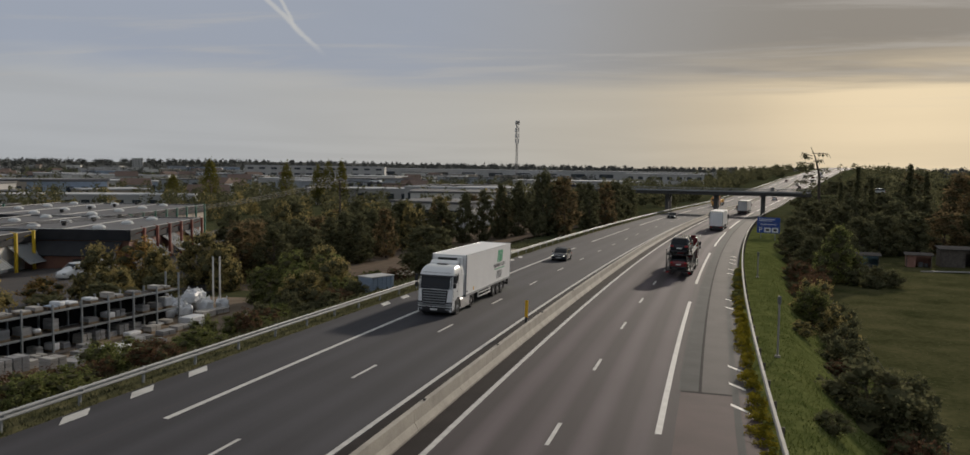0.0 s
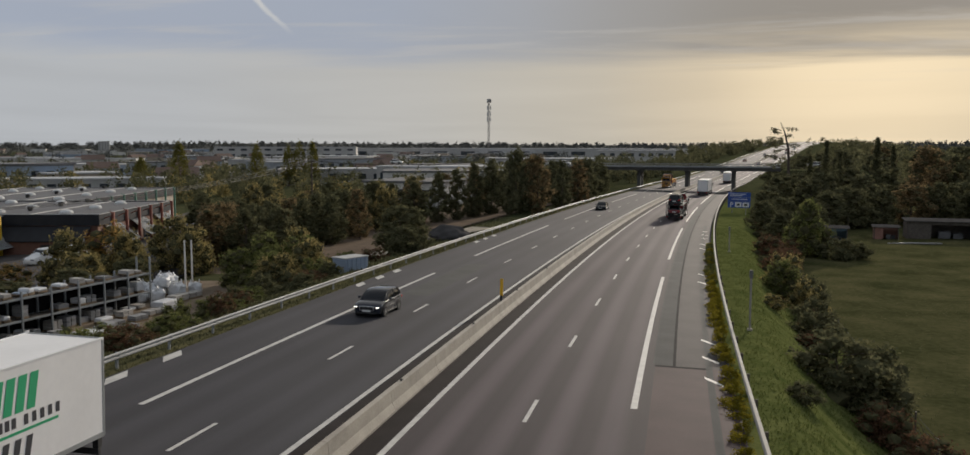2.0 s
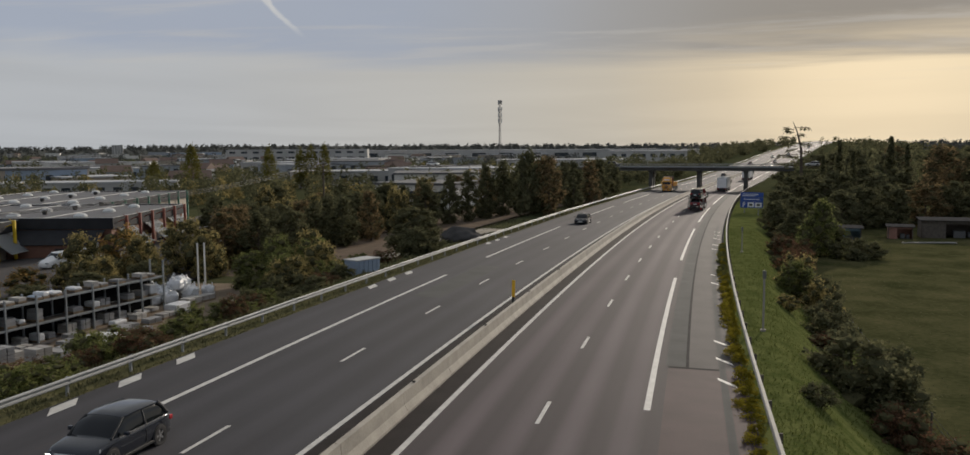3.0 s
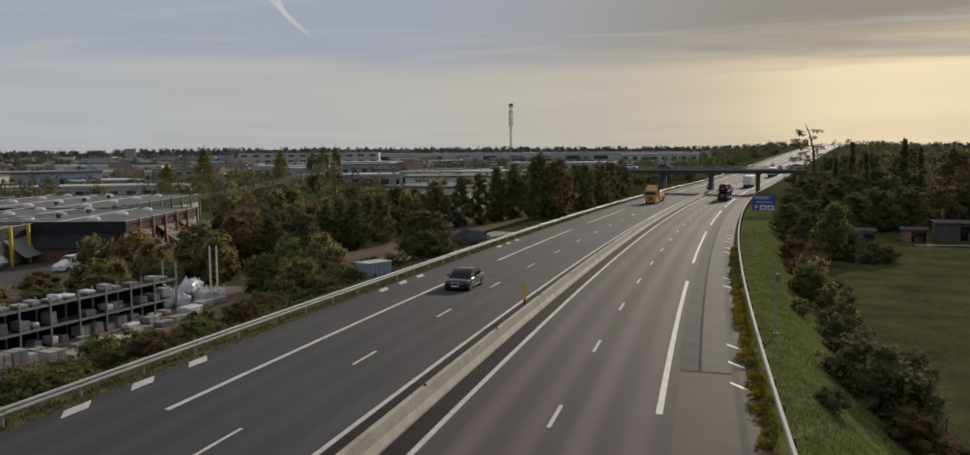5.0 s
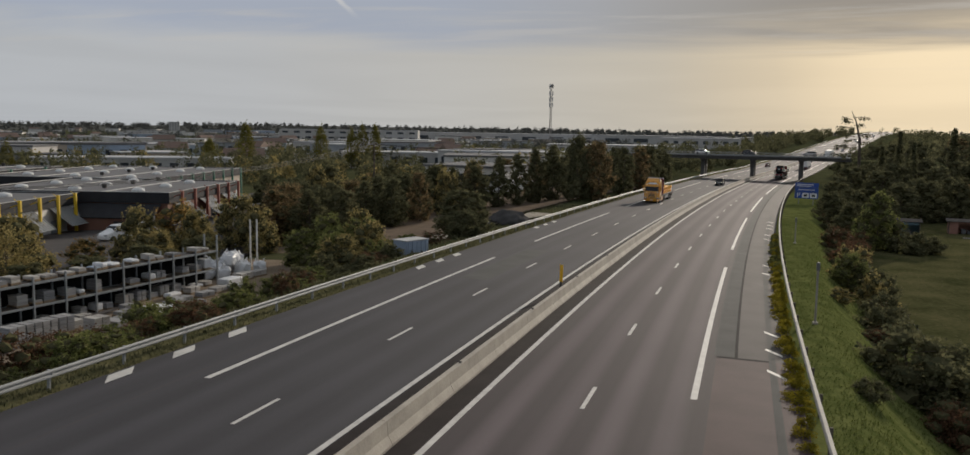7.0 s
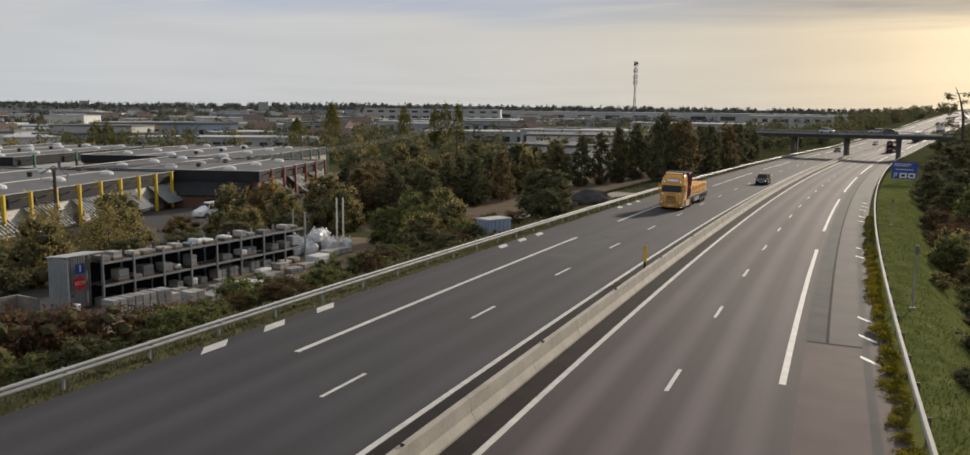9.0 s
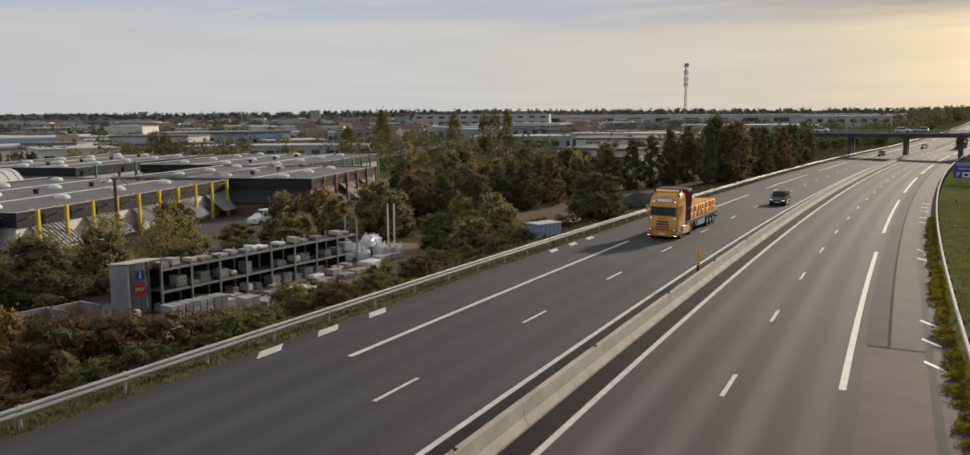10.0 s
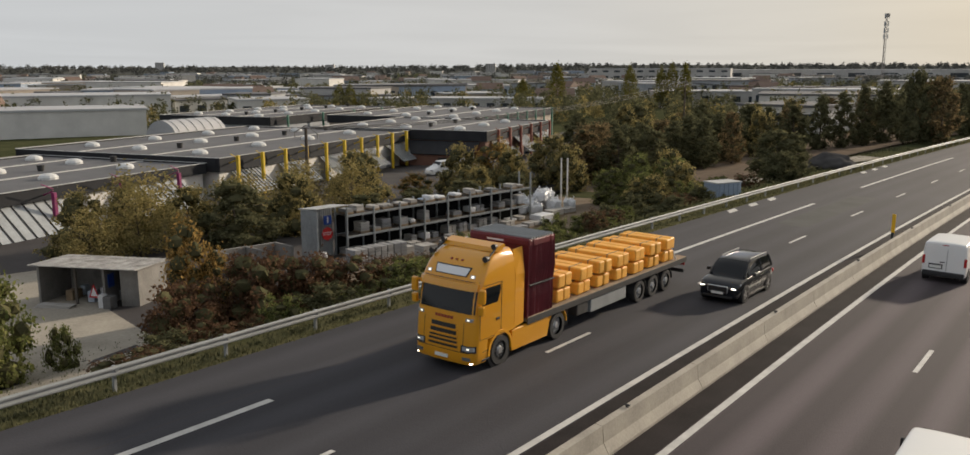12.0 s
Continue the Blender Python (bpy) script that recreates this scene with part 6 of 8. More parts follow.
def bulk_bag(x, y, z, w, h, seed):
    """A slumped woven sack with puckered top and lifting loops."""
    root = thing("bulk_bag", "slumped white woven bulk bag in a heap", "bag", "bulk bags", at=YARD @ Matrix.Translation((x, y, zfit(YARD, x, y) + z)) @ Euler((0, 0, seed * 1.3)).to_matrix().to_4x4())
    bm = bmesh.new()
    bmesh.ops.create_icosphere(bm, subdivisions=3, radius=1.0)
    for v in bm.verts:
        d = v.co.copy()
        q = 1 + 0.22 * noise.noise(d * 2.2 + Vector((seed, 0, 0))) + 0.09 * noise.noise(d * 6 + Vector((0, seed, 0)))
        p = max(abs(d.x), abs(d.y), abs(d.z))
        v.co = Vector((d.x / p ** 0.6 * w / 2, d.y / p ** 0.6 * w / 2, (d.z / p ** 0.6 * 0.5 + 0.5) * h)) * q
    part("sack", bm, M["film_white"], root, smooth=True)
    for sx in (-1, 1):
        bm = bmesh.new(); cyl(bm, (sx * w * 0.3, -w * 0.2, h * 0.85), (sx * w * 0.34, 0, h * 1.25), 0.035, seg=6); cyl(bm, (sx * w * 0.34, 0, h * 1.25), (sx * w * 0.3, w * 0.2, h * 0.85), 0.035, seg=6)
        part("loop", bm, M["film_white"], root)


for k, (x, y, z, w, h) in enumerate(((24.6, 1.4, 0, 1.2, 1.1), (25.6, 2.6, 0, 1.3, 1.2), (26.8, 1.2, 0, 1.2, 1.1), (26.6, 3.4, 0, 1.3, 1.2), (27.8, 2.0, 0, 1.2, 1.1), (28.6, 3.4, 0, 1.3, 1.1), (28.8, 0.9, 0, 1.1, 1.0), (25.9, 2.0, 1.0, 1.2, 0.9), (27.0, 2.6, 1.0, 1.3, 1.0), (28.0, 2.9, 0.95, 1.1, 0.8), (25.2, 3.6, 0.2, 1.2, 1.3), (24.0, 2.6, 0.0, 1.1, 1.0))):
    bulk_bag(x, y, z, w, h, k + 0.5)


def steel_shelter():
    root = thing("yard_shelter", "corrugated grey steel shelter with two road signs on its wall", "shelter", at=YARD @ Matrix.Translation((0, -0.3, 0)))
    part("end_wall", boxes((-0.06, 0.0, 0, 1.9, -0.4, 3.55)), M["corrugated"], root)
    bm = bmesh.new()
    for k in range(12):
        box(bm, -0.10, -0.05, 0.05 + k * 0.155, 0.12 + k * 0.155, -0.3, 3.5)
    part("wall_rib", bm, M["corrugated"], root)
    part("back_wall", boxes((0, 2.5, 1.84, 1.9, -0.4, 3.5)), M["corrugated"], root)
    bm = bmesh.new()
    for k in range(14):
        box(bm, 0.05 + k * 0.175, 0.13 + k * 0.175, 1.79, 1.845, -0.3, 3.45)
    part("wall_rib", bm, M["corrugated"], root)
    part("roof", sheet(bmesh.new(), [(-0.15, -0.1, 3.7), (2.55, -0.1, 3.7), (2.55, 2.0, 3.5), (-0.15, 2.0, 3.5)], 0.06), M["roof_edge"], root)
    part("post", boxes((2.42, 2.52, 0, 0.1, -0.3, 3.6)), M["rack_steel"], root)
    blue = part("way_sign", boxes((1.2, 1.85, 1.0, 1.03, 2.35, 3.0), bevel=0.03), M["sign_blue"], root, "square blue sign with a white arrow bar")
    bm = boxes((1.47, 1.58, 0.985, 0.998, 2.45, 2.9)); part("arrow", bm, M["sign_white"], blue)
    bm = bmesh.new(); cyl(bm, (1.4, 0.9, 1.75), (1.4, 0.93, 1.75), 0.47, seg=8)
    stop = part("stop_sign", bm, M["sign_red"], root, "octagonal red stop sign")
    cu = bpy.data.curves.new("letters", "FONT"); cu.body, cu.size, cu.extrude, cu.align_x, cu.align_y = "STOP", 0.32, 0.005, "CENTER", "CENTER"
    tmp = bpy.data.objects.new("letters", cu); me = bpy.data.meshes.new_from_object(tmp); bpy.data.objects.remove(tmp); me.materials.clear(); me.materials.append(M["sign_white"])
    o = new("letters", me); o.parent = stop; o.matrix_basis = pose(1.4, 0.885, 1.75, 90, 0, 0)
    part("sack", boxes((0.5, 1.0, 0.3, 0.8, -0.05, 0.6), bevel=0.15), M["film_white"], root)


steel_shelter()


def low_bays():
    for k in range(5):
        x = -1.2 - 2.1 * k
        root = thing("block_bay", "low concrete block storage bay", "storage bay", "block bays", at=YARD @ Matrix.Translation((x, 1.2 + 0.25 * k, zfit(YARD, x, 1.5))))
        part("side_wall", boxes((0, 0.2, 0, 2.2, -0.3, 1.25), bevel=0.02), M["block"], root)
        part("back_wall", boxes((-1.9, 0, 2.0, 2.2, -0.3, 1.25), bevel=0.02), M["block"], root)


low_bays()


def block_shed():
    m = Matrix.Translation((-46.3, 24.2, land(-46.3, 24.2).z + 0.05)) @ Euler((0, 0, radians(25))).to_matrix().to_4x4() @ Matrix.Diagonal((0.70, 0.9, 0.95, 1))
    root = thing("block_shed", "open concrete block shed with a low pale sheet roof", "shed", at=m)
    # x along the front, y to the back
    part("back_wall", boxes((-4.5, 4.6, 2.9, 3.1, -0.3, 2.35)), M["block"], root)
    part("end_wall", boxes((4.4, 4.6, 0, 2.9, -0.3, 2.4)), M["block"], root)
    part("end_wall", boxes((-4.5, -4.3, 0, 2.9, -0.3, 2.4)), M["block"], root)
    part("inner_wall", boxes((1.4, 1.6, 0.0, 2.9, -0.3, 2.4)), M["block"], root)
    part("front_wall", boxes((3.0, 4.4, 0, 0.18, -0.3, 2.4)), M["block"], root)
    part("post", boxes((-1.2, -1.05, 0.05, 0.2, -0.3, 2.4)), M["wood_post"], root)
    for k in range(9):
        x = -4.8 + k * 1.07
        part("roof_sheet", sheet(bmesh.new(), [(x, -0.5, 2.5), (x + 1.05, -0.5, 2.5), (x + 1.05, 3.4, 2.36 + 0.02 * (k % 2)), (x, 3.4, 2.36)], 0.06), M["weathered_sheet"], root, "weathered grey roof sheet")
    part("bin", boxes((2.1, 2.8, -0.9, -0.2, -0.05, 0.95), bevel=0.05), M["grey_plastic"], root)
    part("bin", boxes((1.5, 2.0, -0.7, -0.2, -0.05, 1.0), bevel=0.05), M["film_white"], root)
    part("notice", boxes((1.62, 1.66, 0.3, 0.9, 1.2, 2.0)), M["sign_blue"], root)
    bm = bmesh.new(); loft(bm, [[(-0.2, y, 0.55), (0.75, y, 0.55), (0.27, y, 1.4)] for y in (0.3, 0.33)])
    warn = part("warning_sign", bm, M["sign_red"], root, "triangular red and white warning sign")
    bm = bmesh.new(); loft(bm, [[(-0.02, y, 0.65), (0.57, y, 0.65), (0.27, y, 1.2)] for y in (0.28, 0.299)])
    part("sign_face", bm, M["sign_white"], warn)
    rnd = random.Random(3)
    for k in range(9):
        x, y = rnd.uniform(-4.0, 1.0), rnd.uniform(0.5, 2.4)
        s = rnd.uniform(0.3, 0.7)
        part("crate", boxes((x, x + s, y, y + s, -0.1, s * rnd.uniform(0.6, 2.0)), bevel=0.04), M[rnd.choice(("pallet", "film_white", "blue_sheet", "grey_plastic"))], root)
    for k in range(4):
        part("plank", boxes((-4.2 + 0.2 * k, -1.2 + 0.2 * k, -1.1, -0.5, 0.1 * k - 0.05, 0.1 * k + 0.04)), M["stone_pale"], root)


block_shed()


def blue_container():
    root = thing("skip_container", "blue grey covered container by the verge", "container", at=Matrix.Translation(land(-26.6, 68.0)) @ Euler((0, 0, radians(65))).to_matrix().to_4x4())
    part("body", boxes((-1.3, 1.3, -0.8, 0.8, -0.8, 1.1), bevel=0.05), M["render_blue"], root)
    part("cover", boxes((-1.36, 1.36, -0.86, 0.86, 1.1, 1.2), bevel=0.03), M["roof_edge"], root)
    bm = bmesh.new()
    for k in range(5):
        box(bm, -1.1 + k * 0.5, -1.02 + k * 0.5, -0.86, -0.79, -0.7, 1.05)
    part("rib", bm, M["render_blue"], root)


blue_container()


def heap():
    bm = bmesh.new()
    bmesh.ops.create_icosphere(bm, subdivisions=4, radius=1.0)
    for v in bm.verts:
        v.co *= 1 + 0.22 * noise.noise(v.co * 2.5)
        v.co.x *= 2.5; v.co.y *= 2.2; v.co.z *= 1.5
    ob = new("spoil_mound", to_mesh("spoil_mound", bm, M["hut_roof"], True))
    ob.location = land(-25.8, 97.5)
    tagged(ob, "dark grey mound of spoil beside the dirt track", "mound")


heap()

# poles by the bags and a street lamp pole
for x, y in ((31.4, 4.0), (31.6, 3.4)):
    p = YARD @ Vector((x, y, 0))
    root = thing("white_pole", "slender white upright pole", "pole", "white poles", at=Matrix.Translation(land(p.x, p.y)))
    bm = bmesh.new(); cyl(bm, (0, 0, -0.2), (0, 0, 4.6), 0.09, 0.08, 10)
    part("shaft", bm, M["render_white"], root)


def line_pole(x, y, h, label):
    root = thing("utility_pole", label, "utility pole", "utility poles", at=Matrix.Translation(land(x, y)))
    bm = bmesh.new(); cyl(bm, (0, 0, -0.3), (0, 0, h), 0.19, 0.14, 10)
    part("shaft", bm, M["bark"], root)
    bm = bmesh.new()
    for a, b in (((-1.6, 0, h - 0.4), (0, 0, h + 0.3)), ((0, 0, h + 0.3), (1.6, 0, h - 0.4)), ((-1.6, 0, h - 0.4), (-1.6, 0, h - 0.9)), ((1.6, 0, h - 0.4), (1.6, 0, h - 0.9))):
        cyl(bm, a, b, 0.06, seg=6)
    part("cross_arm", bm, M["mast"], root)


line_pole(-62.8, 55.5, 8.0, "dark utility pole with a bent cross arm")
line_pole(-66, 150, 11.0, "dark utility pole among the trees")
line_pole(-33, 196, 11.0, "tall thin pole above the tree row")


def wires():
    root = thing("power_lines", "thin sagging overhead wires", "wires")
    a0, b0 = Vector((-62.8, 55.5, land(-62.8, 55.5).z + 8.0)), Vector((-66, 150, land(-66, 150).z + 11))
    c0 = Vector((-33, 196, land(-33, 196).z + 11))
    for a, b in ((a0, b0), (b0, c0)):
        for off in (-1.5, 0, 1.5):
            pts = []
            for i in range(13):
                t = i / 12
                p = a.lerp(b, t); p.z -= 4 * 1.6 * t * (1 - t); p.x += off
                pts.append(p)
            bm = bmesh.new()
            loft(bm, [[p + Vector((dx, 0, dz)) for dx, dz in ((-0.03, 0), (0, 0.03), (0.03, 0), (0, -0.03))] for p in pts])
            part("wire", bm, M["black"], root)


wires()

# parked vans and cars before the halls
for k, (x, y, rz) in enumerate(((-83, 103, 70), (-80, 106, 68), (-70, 118, 160), (-67, 121, 160), (-66, 127, 165), (-76, 93, 150), (-72, 84, 165), (-60, 104, 20))):
    if k in (0, 1, 2, 6):
        o = van("van", "white panel van parked by the warehouses", "parked vans")
    else:
        o = car("car", "pale car parked by the warehouses", M["white_paint"] if k % 2 else M["silver_paint"], lit=False, group="parked cars")
    o.matrix_basis = Matrix.Translation(land(x, y, -0.07)) @ Euler((0, 0, radians(rz))).to_matrix().to_4x4()


# ---- field huts on the low side ----
def hut(name, label, x, y, rz, w, d, h, m, roof):
    root = thing(name, label, "shed", at=Matrix.Translation(land(x, y)) @ Euler((0, 0, radians(rz))).to_matrix().to_4x4())
    part("back_wall", boxes((-w / 2, w / 2, d - 0.1, d, -0.3, h)), m, root)
    for sx in (-1, 1):
        part("side_wall", boxes((sx * w / 2, sx * (w / 2 - 0.1), 0.1, d - 0.1, -0.3, h)), m, root)
    part("front_wall", boxes((-w / 2 + 0.1, -w * 0.12, 0.1, 0.2, -0.3, h)), m, root)
    part("front_lintel", boxes((-w * 0.12, w / 2 - 0.1, 0.1, 0.2, h * 0.82, h)), m, root)
    part("roof", sheet(bmesh.new(), [(-w / 2 - 0.3, -0.4, h + 0.02), (w / 2 + 0.3, -0.4, h + 0.02), (w / 2 + 0.3, d + 0.3, h + 0.22), (-w / 2 - 0.3, d + 0.3, h + 0.22)], 0.08), roof, root)
    pieces("crate", ((w * 0.02, w * 0.2, d * 0.4, d * 0.7, -0.1, h * 0.4), (w * 0.25, w * 0.4, d * 0.5, d * 0.8, -0.1, h * 0.3)), M["grey_plastic"], root, bevel=0.05)
    part("corner_post", boxes((-w / 2, -w / 2 + 0.12, -0.02, 0.1, -0.2, h)), M["wood_post"], root)
    part("corner_post", boxes((w / 2 - 0.12, w / 2, -0.02, 0.1, -0.2, h)), M["wood_post"], root)


hut("field_hut", "faded blue field hut under the trees", 24.3, 140, -8, 3.6, 2.6, 2.2, M["hut_blue"], M["hut_roof"])
hut("field_hut", "faded red trailer hut under the trees", 33.2, 147, -8, 3.6, 2.4, 1.9, M["hut_red"], M["hut_roof"])
hut("field_shelter", "long low grey field shelter with an open front", 41.5, 149, -6, 9.5, 4, 2.8, M["wood_post"], M["hut_roof"])
pl = thing("plank_pile", "pale planks lying on the grass", "planks", at=Matrix.Translation(land(36, 141)) @ Euler((0, 0, radians(8))).to_matrix().to_4x4())
for k in range(3):
    part("plank", boxes((-4 + k, 4, 0.3 * k, 0.3 * k + 0.25, 0.05, 0.18)), M["stone_pale"], pl)


def wire_fence():
    root = tagged(new("field_fence"), "thin wire fence on dark posts along the field", "fence", kind="structure")
    for k in range(26):
        s, u = 30 + 4 * k, 22.6
        p = on_road(s, u); p.z = ground_at(s, u)
        bm = bmesh.new(); cyl(bm, p + Vector((0, 0, -0.2)), p + Vector((0, 0, 1.3)), 0.05, seg=6)
        part("fence_post", bm, M["wood_post"], root)
    for h in (0.5, 0.9, 1.2):
        bm = bmesh.new()
        for k in range(25):
            a, b = on_road(30 + 4 * k, 22.6), on_road(34 + 4 * k, 22.6)
            a.z, b.z = ground_at(30 + 4 * k, 22.6) + h, ground_at(34 + 4 * k, 22.6) + h
            cyl(bm, a, b, 0.012, seg=3)
        part("fence_wire", bm, M["galv"], root)


wire_fence()

# ---- plants ----
def leaves(rng, n_clumps, per, shape, size, spread):
    """Small leaf quads in clumps; shape(rng) gives a clump's centre in a crown of unit size."""
    cs = np.array([shape(rng) for _ in range(n_clumps)])
    c = np.repeat(cs, per, 0) + rng.normal(0, 1, (n_clumps * per, 3)) * np.array(spread)
    n = len(c)
    a = rng.normal(0, 1, (n, 3)); a /= np.linalg.norm(a, axis=1)[:, None]
    b = np.cross(a, rng.normal(0, 1, (n, 3))); b /= np.linalg.norm(b, axis=1)[:, None] + 1e-9
    sz = size * rng.uniform(0.5, 1.3, (n, 1))
    a, b = a * sz * 0.5, b * sz * 0.34
    return np.stack([c - a, c + b, c + a, c - b], 1).reshape(-1, 3)


def leaf_mesh(name, verts, material):
    me = bpy.data.meshes.new(name)
    n = len(verts) // 4
    me.from_pydata(verts.tolist(), [], np.arange(4 * n).reshape(-1, 4).tolist())
    me.materials.append(material)
    return me


def crown_lobes(h, r, low, n, seed, taper=0.35, squat=0.8):
    """The leafy masses of a crown as (centre, radius), set round the trunk and narrowing upwards."""
    rng = random.Random(seed)
    rows = []
    for k in range(n):
        t = (k + 0.5) / n
        z = h * (low + (0.97 - low) * t)
        env = r * (0.72 + 0.38 * min(1.0, t / 0.3)) * (1 - (taper + 0.25) * max(0.0, (t - 0.3) / 0.7) ** 1.6)
        a = k * 2.399 + rng.uniform(-0.5, 0.5)
        size = r * rng.uniform(0.34, 0.52) * (1 - 0.35 * t)
        d = max(0.0, env * rng.uniform(0.6, 1.15) - size * 0.6)
        rows.append(((d * math.cos(a), d * math.sin(a), max(size * squat * 0.8, z - size * 0.3)), size))
    return rows


def lobe_shape(lobes, squat=0.8):
    """A place on the skin of one of the lobes."""
    weights = np.cumsum([q * q for _, q in lobes])

    def f(rng):
        k = int(np.searchsorted(weights, rng.uniform(0, weights[-1])))
        (x, y, z), q = lobes[min(k, len(lobes) - 1)]
        d = rng.normal(0, 1, 3); d /= np.linalg.norm(d)
        q *= rng.uniform(0.72, 1.08)
        return (x + d[0] * q, y + d[1] * q, max(0.05, z + d[2] * q * squat))
    return f


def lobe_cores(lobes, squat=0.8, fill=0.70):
    """Dark hulls that fill the lobes and stand in for the shade inside."""
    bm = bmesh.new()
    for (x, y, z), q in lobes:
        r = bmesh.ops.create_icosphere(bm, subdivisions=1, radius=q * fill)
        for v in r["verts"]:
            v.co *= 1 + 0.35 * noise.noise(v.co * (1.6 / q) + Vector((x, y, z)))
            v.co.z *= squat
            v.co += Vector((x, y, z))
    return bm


def fir_shape(h, r):
    def f(rng):
        t = rng.uniform(0.05, 1.0)
        tier = (t * 9) % 1.0
        w = r * (1 - t) ** 0.85 * (1.05 - 0.5 * tier)
        a, q = rng.uniform(0, 6.283), rng.uniform(0.25, 1) ** 0.6
        lob = 0.75 + 0.35 * math.sin(a * 5 + int(t * 9) * 2)
        return (w * q * lob * math.cos(a), w * q * lob * math.sin(a), h * t - 0.10 * w * q)
    return f


def poplar_shape(h, r):
    def f(rng):
        t = rng.uniform(0.06, 1.0)
        w = r * math.sin(math.pi * min(1, t * 0.85 + 0.15)) ** 0.6
        a, q = rng.uniform(0, 6.283), rng.uniform(0.3, 1) ** 0.5
        return (w * q * math.cos(a), w * q * math.sin(a), h * t)
    return f


def bush_shape(h, r):
    def f(rng):
        a, q = rng.uniform(0, 6.283), rng.uniform(0, 1) ** 0.5
        top = h * (1 - 0.55 * q ** 2) * (0.85 + 0.3 * noise.noise((math.cos(a) * 2, math.sin(a) * 2, q)))
        return (r * q * math.cos(a), r * q * math.sin(a), rng.uniform(0.08, 1) ** 0.6 * top)
    return f


def wood(h, r, rng, limbs=9):
    bm = bmesh.new()
    top = Vector((rng.uniform(-0.3, 0.3), rng.uniform(-0.3, 0.3), h * 0.75))
    cyl(bm, (0, 0, -0.4), top * 0.45, 0.035 * h * 0.55, 0.022 * h * 0.5, 8)
    cyl(bm, top * 0.45, top, 0.022 * h * 0.5, 0.02, 7)
    for k in range(limbs):
        t = rng.uniform(0.3, 0.9)
        a = k * 2.4 + rng.uniform(-0.4, 0.4)
        base = top * t
        tip = base + Vector((math.cos(a) * r * 0.75, math.sin(a) * r * 0.75, h * rng.uniform(0.08, 0.25)))
        cyl(bm, base, tip, 0.012 * h * 0.5, 0.012, 5)
    return bm


PLANT = {}


def plant_kind(key, h, r, shape, clumps, per, size, spread, leaf, variants=3, trunk=True, low=None, lobes=0, taper=0.35):
    PLANT[key] = []
    for v in range(variants):
        rng = np.random.default_rng(100 * len(PLANT) + v)
        core = None
        if lobes:
            rows = crown_lobes(h, r, low, lobes, 10 * len(PLANT) + v, taper)
            core = to_mesh("inner_foliage", lobe_cores(rows), M["leaf_shade"], True)
            form = lobe_shape(rows)
        else:
            form = shape(v)
        crown = leaf_mesh("crown", leaves(rng, clumps, per, form, size, spread), M[leaf])
        tr = to_mesh("trunk", wood(h, r, rng), M["bark"]) if trunk else None
        PLANT[key].append((crown, tr, core, h, r))


plant_kind("dark", 9, 3.2, None, 330, 15, 0.36, (0.20, 0.20, 0.20), "leaf_dark", 4, low=0.06, lobes=30)
plant_kind("slim", 9, 2.0, None, 300, 14, 0.30, (0.17, 0.17, 0.22), "leaf_dark", 4, low=0.05, lobes=28, taper=0.5)
plant_kind("slimbrown", 8, 2.0, None, 280, 14, 0.30, (0.18, 0.18, 0.22), "leaf_brown", 3, low=0.08, lobes=24, taper=0.4)
plant_kind("green", 6, 2.6, None, 330, 15, 0.25, (0.18, 0.18, 0.22), "leaf_green", 3, low=0.03, lobes=26)
plant_kind("olive", 6, 3.0, None, 300, 14, 0.27, (0.22, 0.22, 0.22), "leaf_olive", 4, low=0.08, lobes=24)
plant_kind("autumn", 6.5, 2.6, None, 260, 14, 0.26, (0.22, 0.22, 0.22), "leaf_autumn", 3, low=0.10, lobes=22)
plant_kind("sparse", 6.5, 2.6, lambda v: lobe_shape(crown_lobes(6.5, 2.6, 0.12, 26, v + 70)), 330, 13, 0.22, (0.25, 0.25, 0.3), "leaf_olive", 2)
plant_kind("cone", 7.6, 2.9, None, 380, 14, 0.30, (0.2, 0.2, 0.25), "leaf_green", 1, low=0.03, lobes=40, taper=0.55)
plant_kind("fir", 15, 3.2, lambda v: fir_shape(15, 3.2), 330, 14, 0.42, (0.22, 0.22, 0.12), "leaf_dark", 2)
plant_kind("russet", 3, 1.9, None, 230, 14, 0.19, (0.16, 0.16, 0.15), "leaf_russet", 3, low=0.05, lobes=18, taper=0.2)
plant_kind("bush", 3, 1.8, None, 210, 14, 0.20, (0.15, 0.15, 0.15), "leaf_green", 2, low=0.05, lobes=16, taper=0.2)
plant_kind("goldbush", 3.6, 1.9, None, 230, 14, 0.20, (0.15, 0.15, 0.15), "leaf_olive", 2, low=0.05, lobes=18, taper=0.25)
plant_kind("darkbush", 3, 1.8, None, 220, 14, 0.20, (0.15, 0.15, 0.15), "leaf_dark", 2, low=0.05, lobes=16, taper=0.2)
plant_kind("poplar", 12, 2.3, lambda v: poplar_shape(12, 2.3), 170, 18, 0.42, (0.3, 0.3, 0.5), "leaf_poplar", 2)
plant_kind("broom", 1.0, 0.6, lambda v: bush_shape(1.0, 0.6), 60, 14, 0.12, (0.09, 0.09, 0.08), "leaf_yellow", 3, trunk=False)

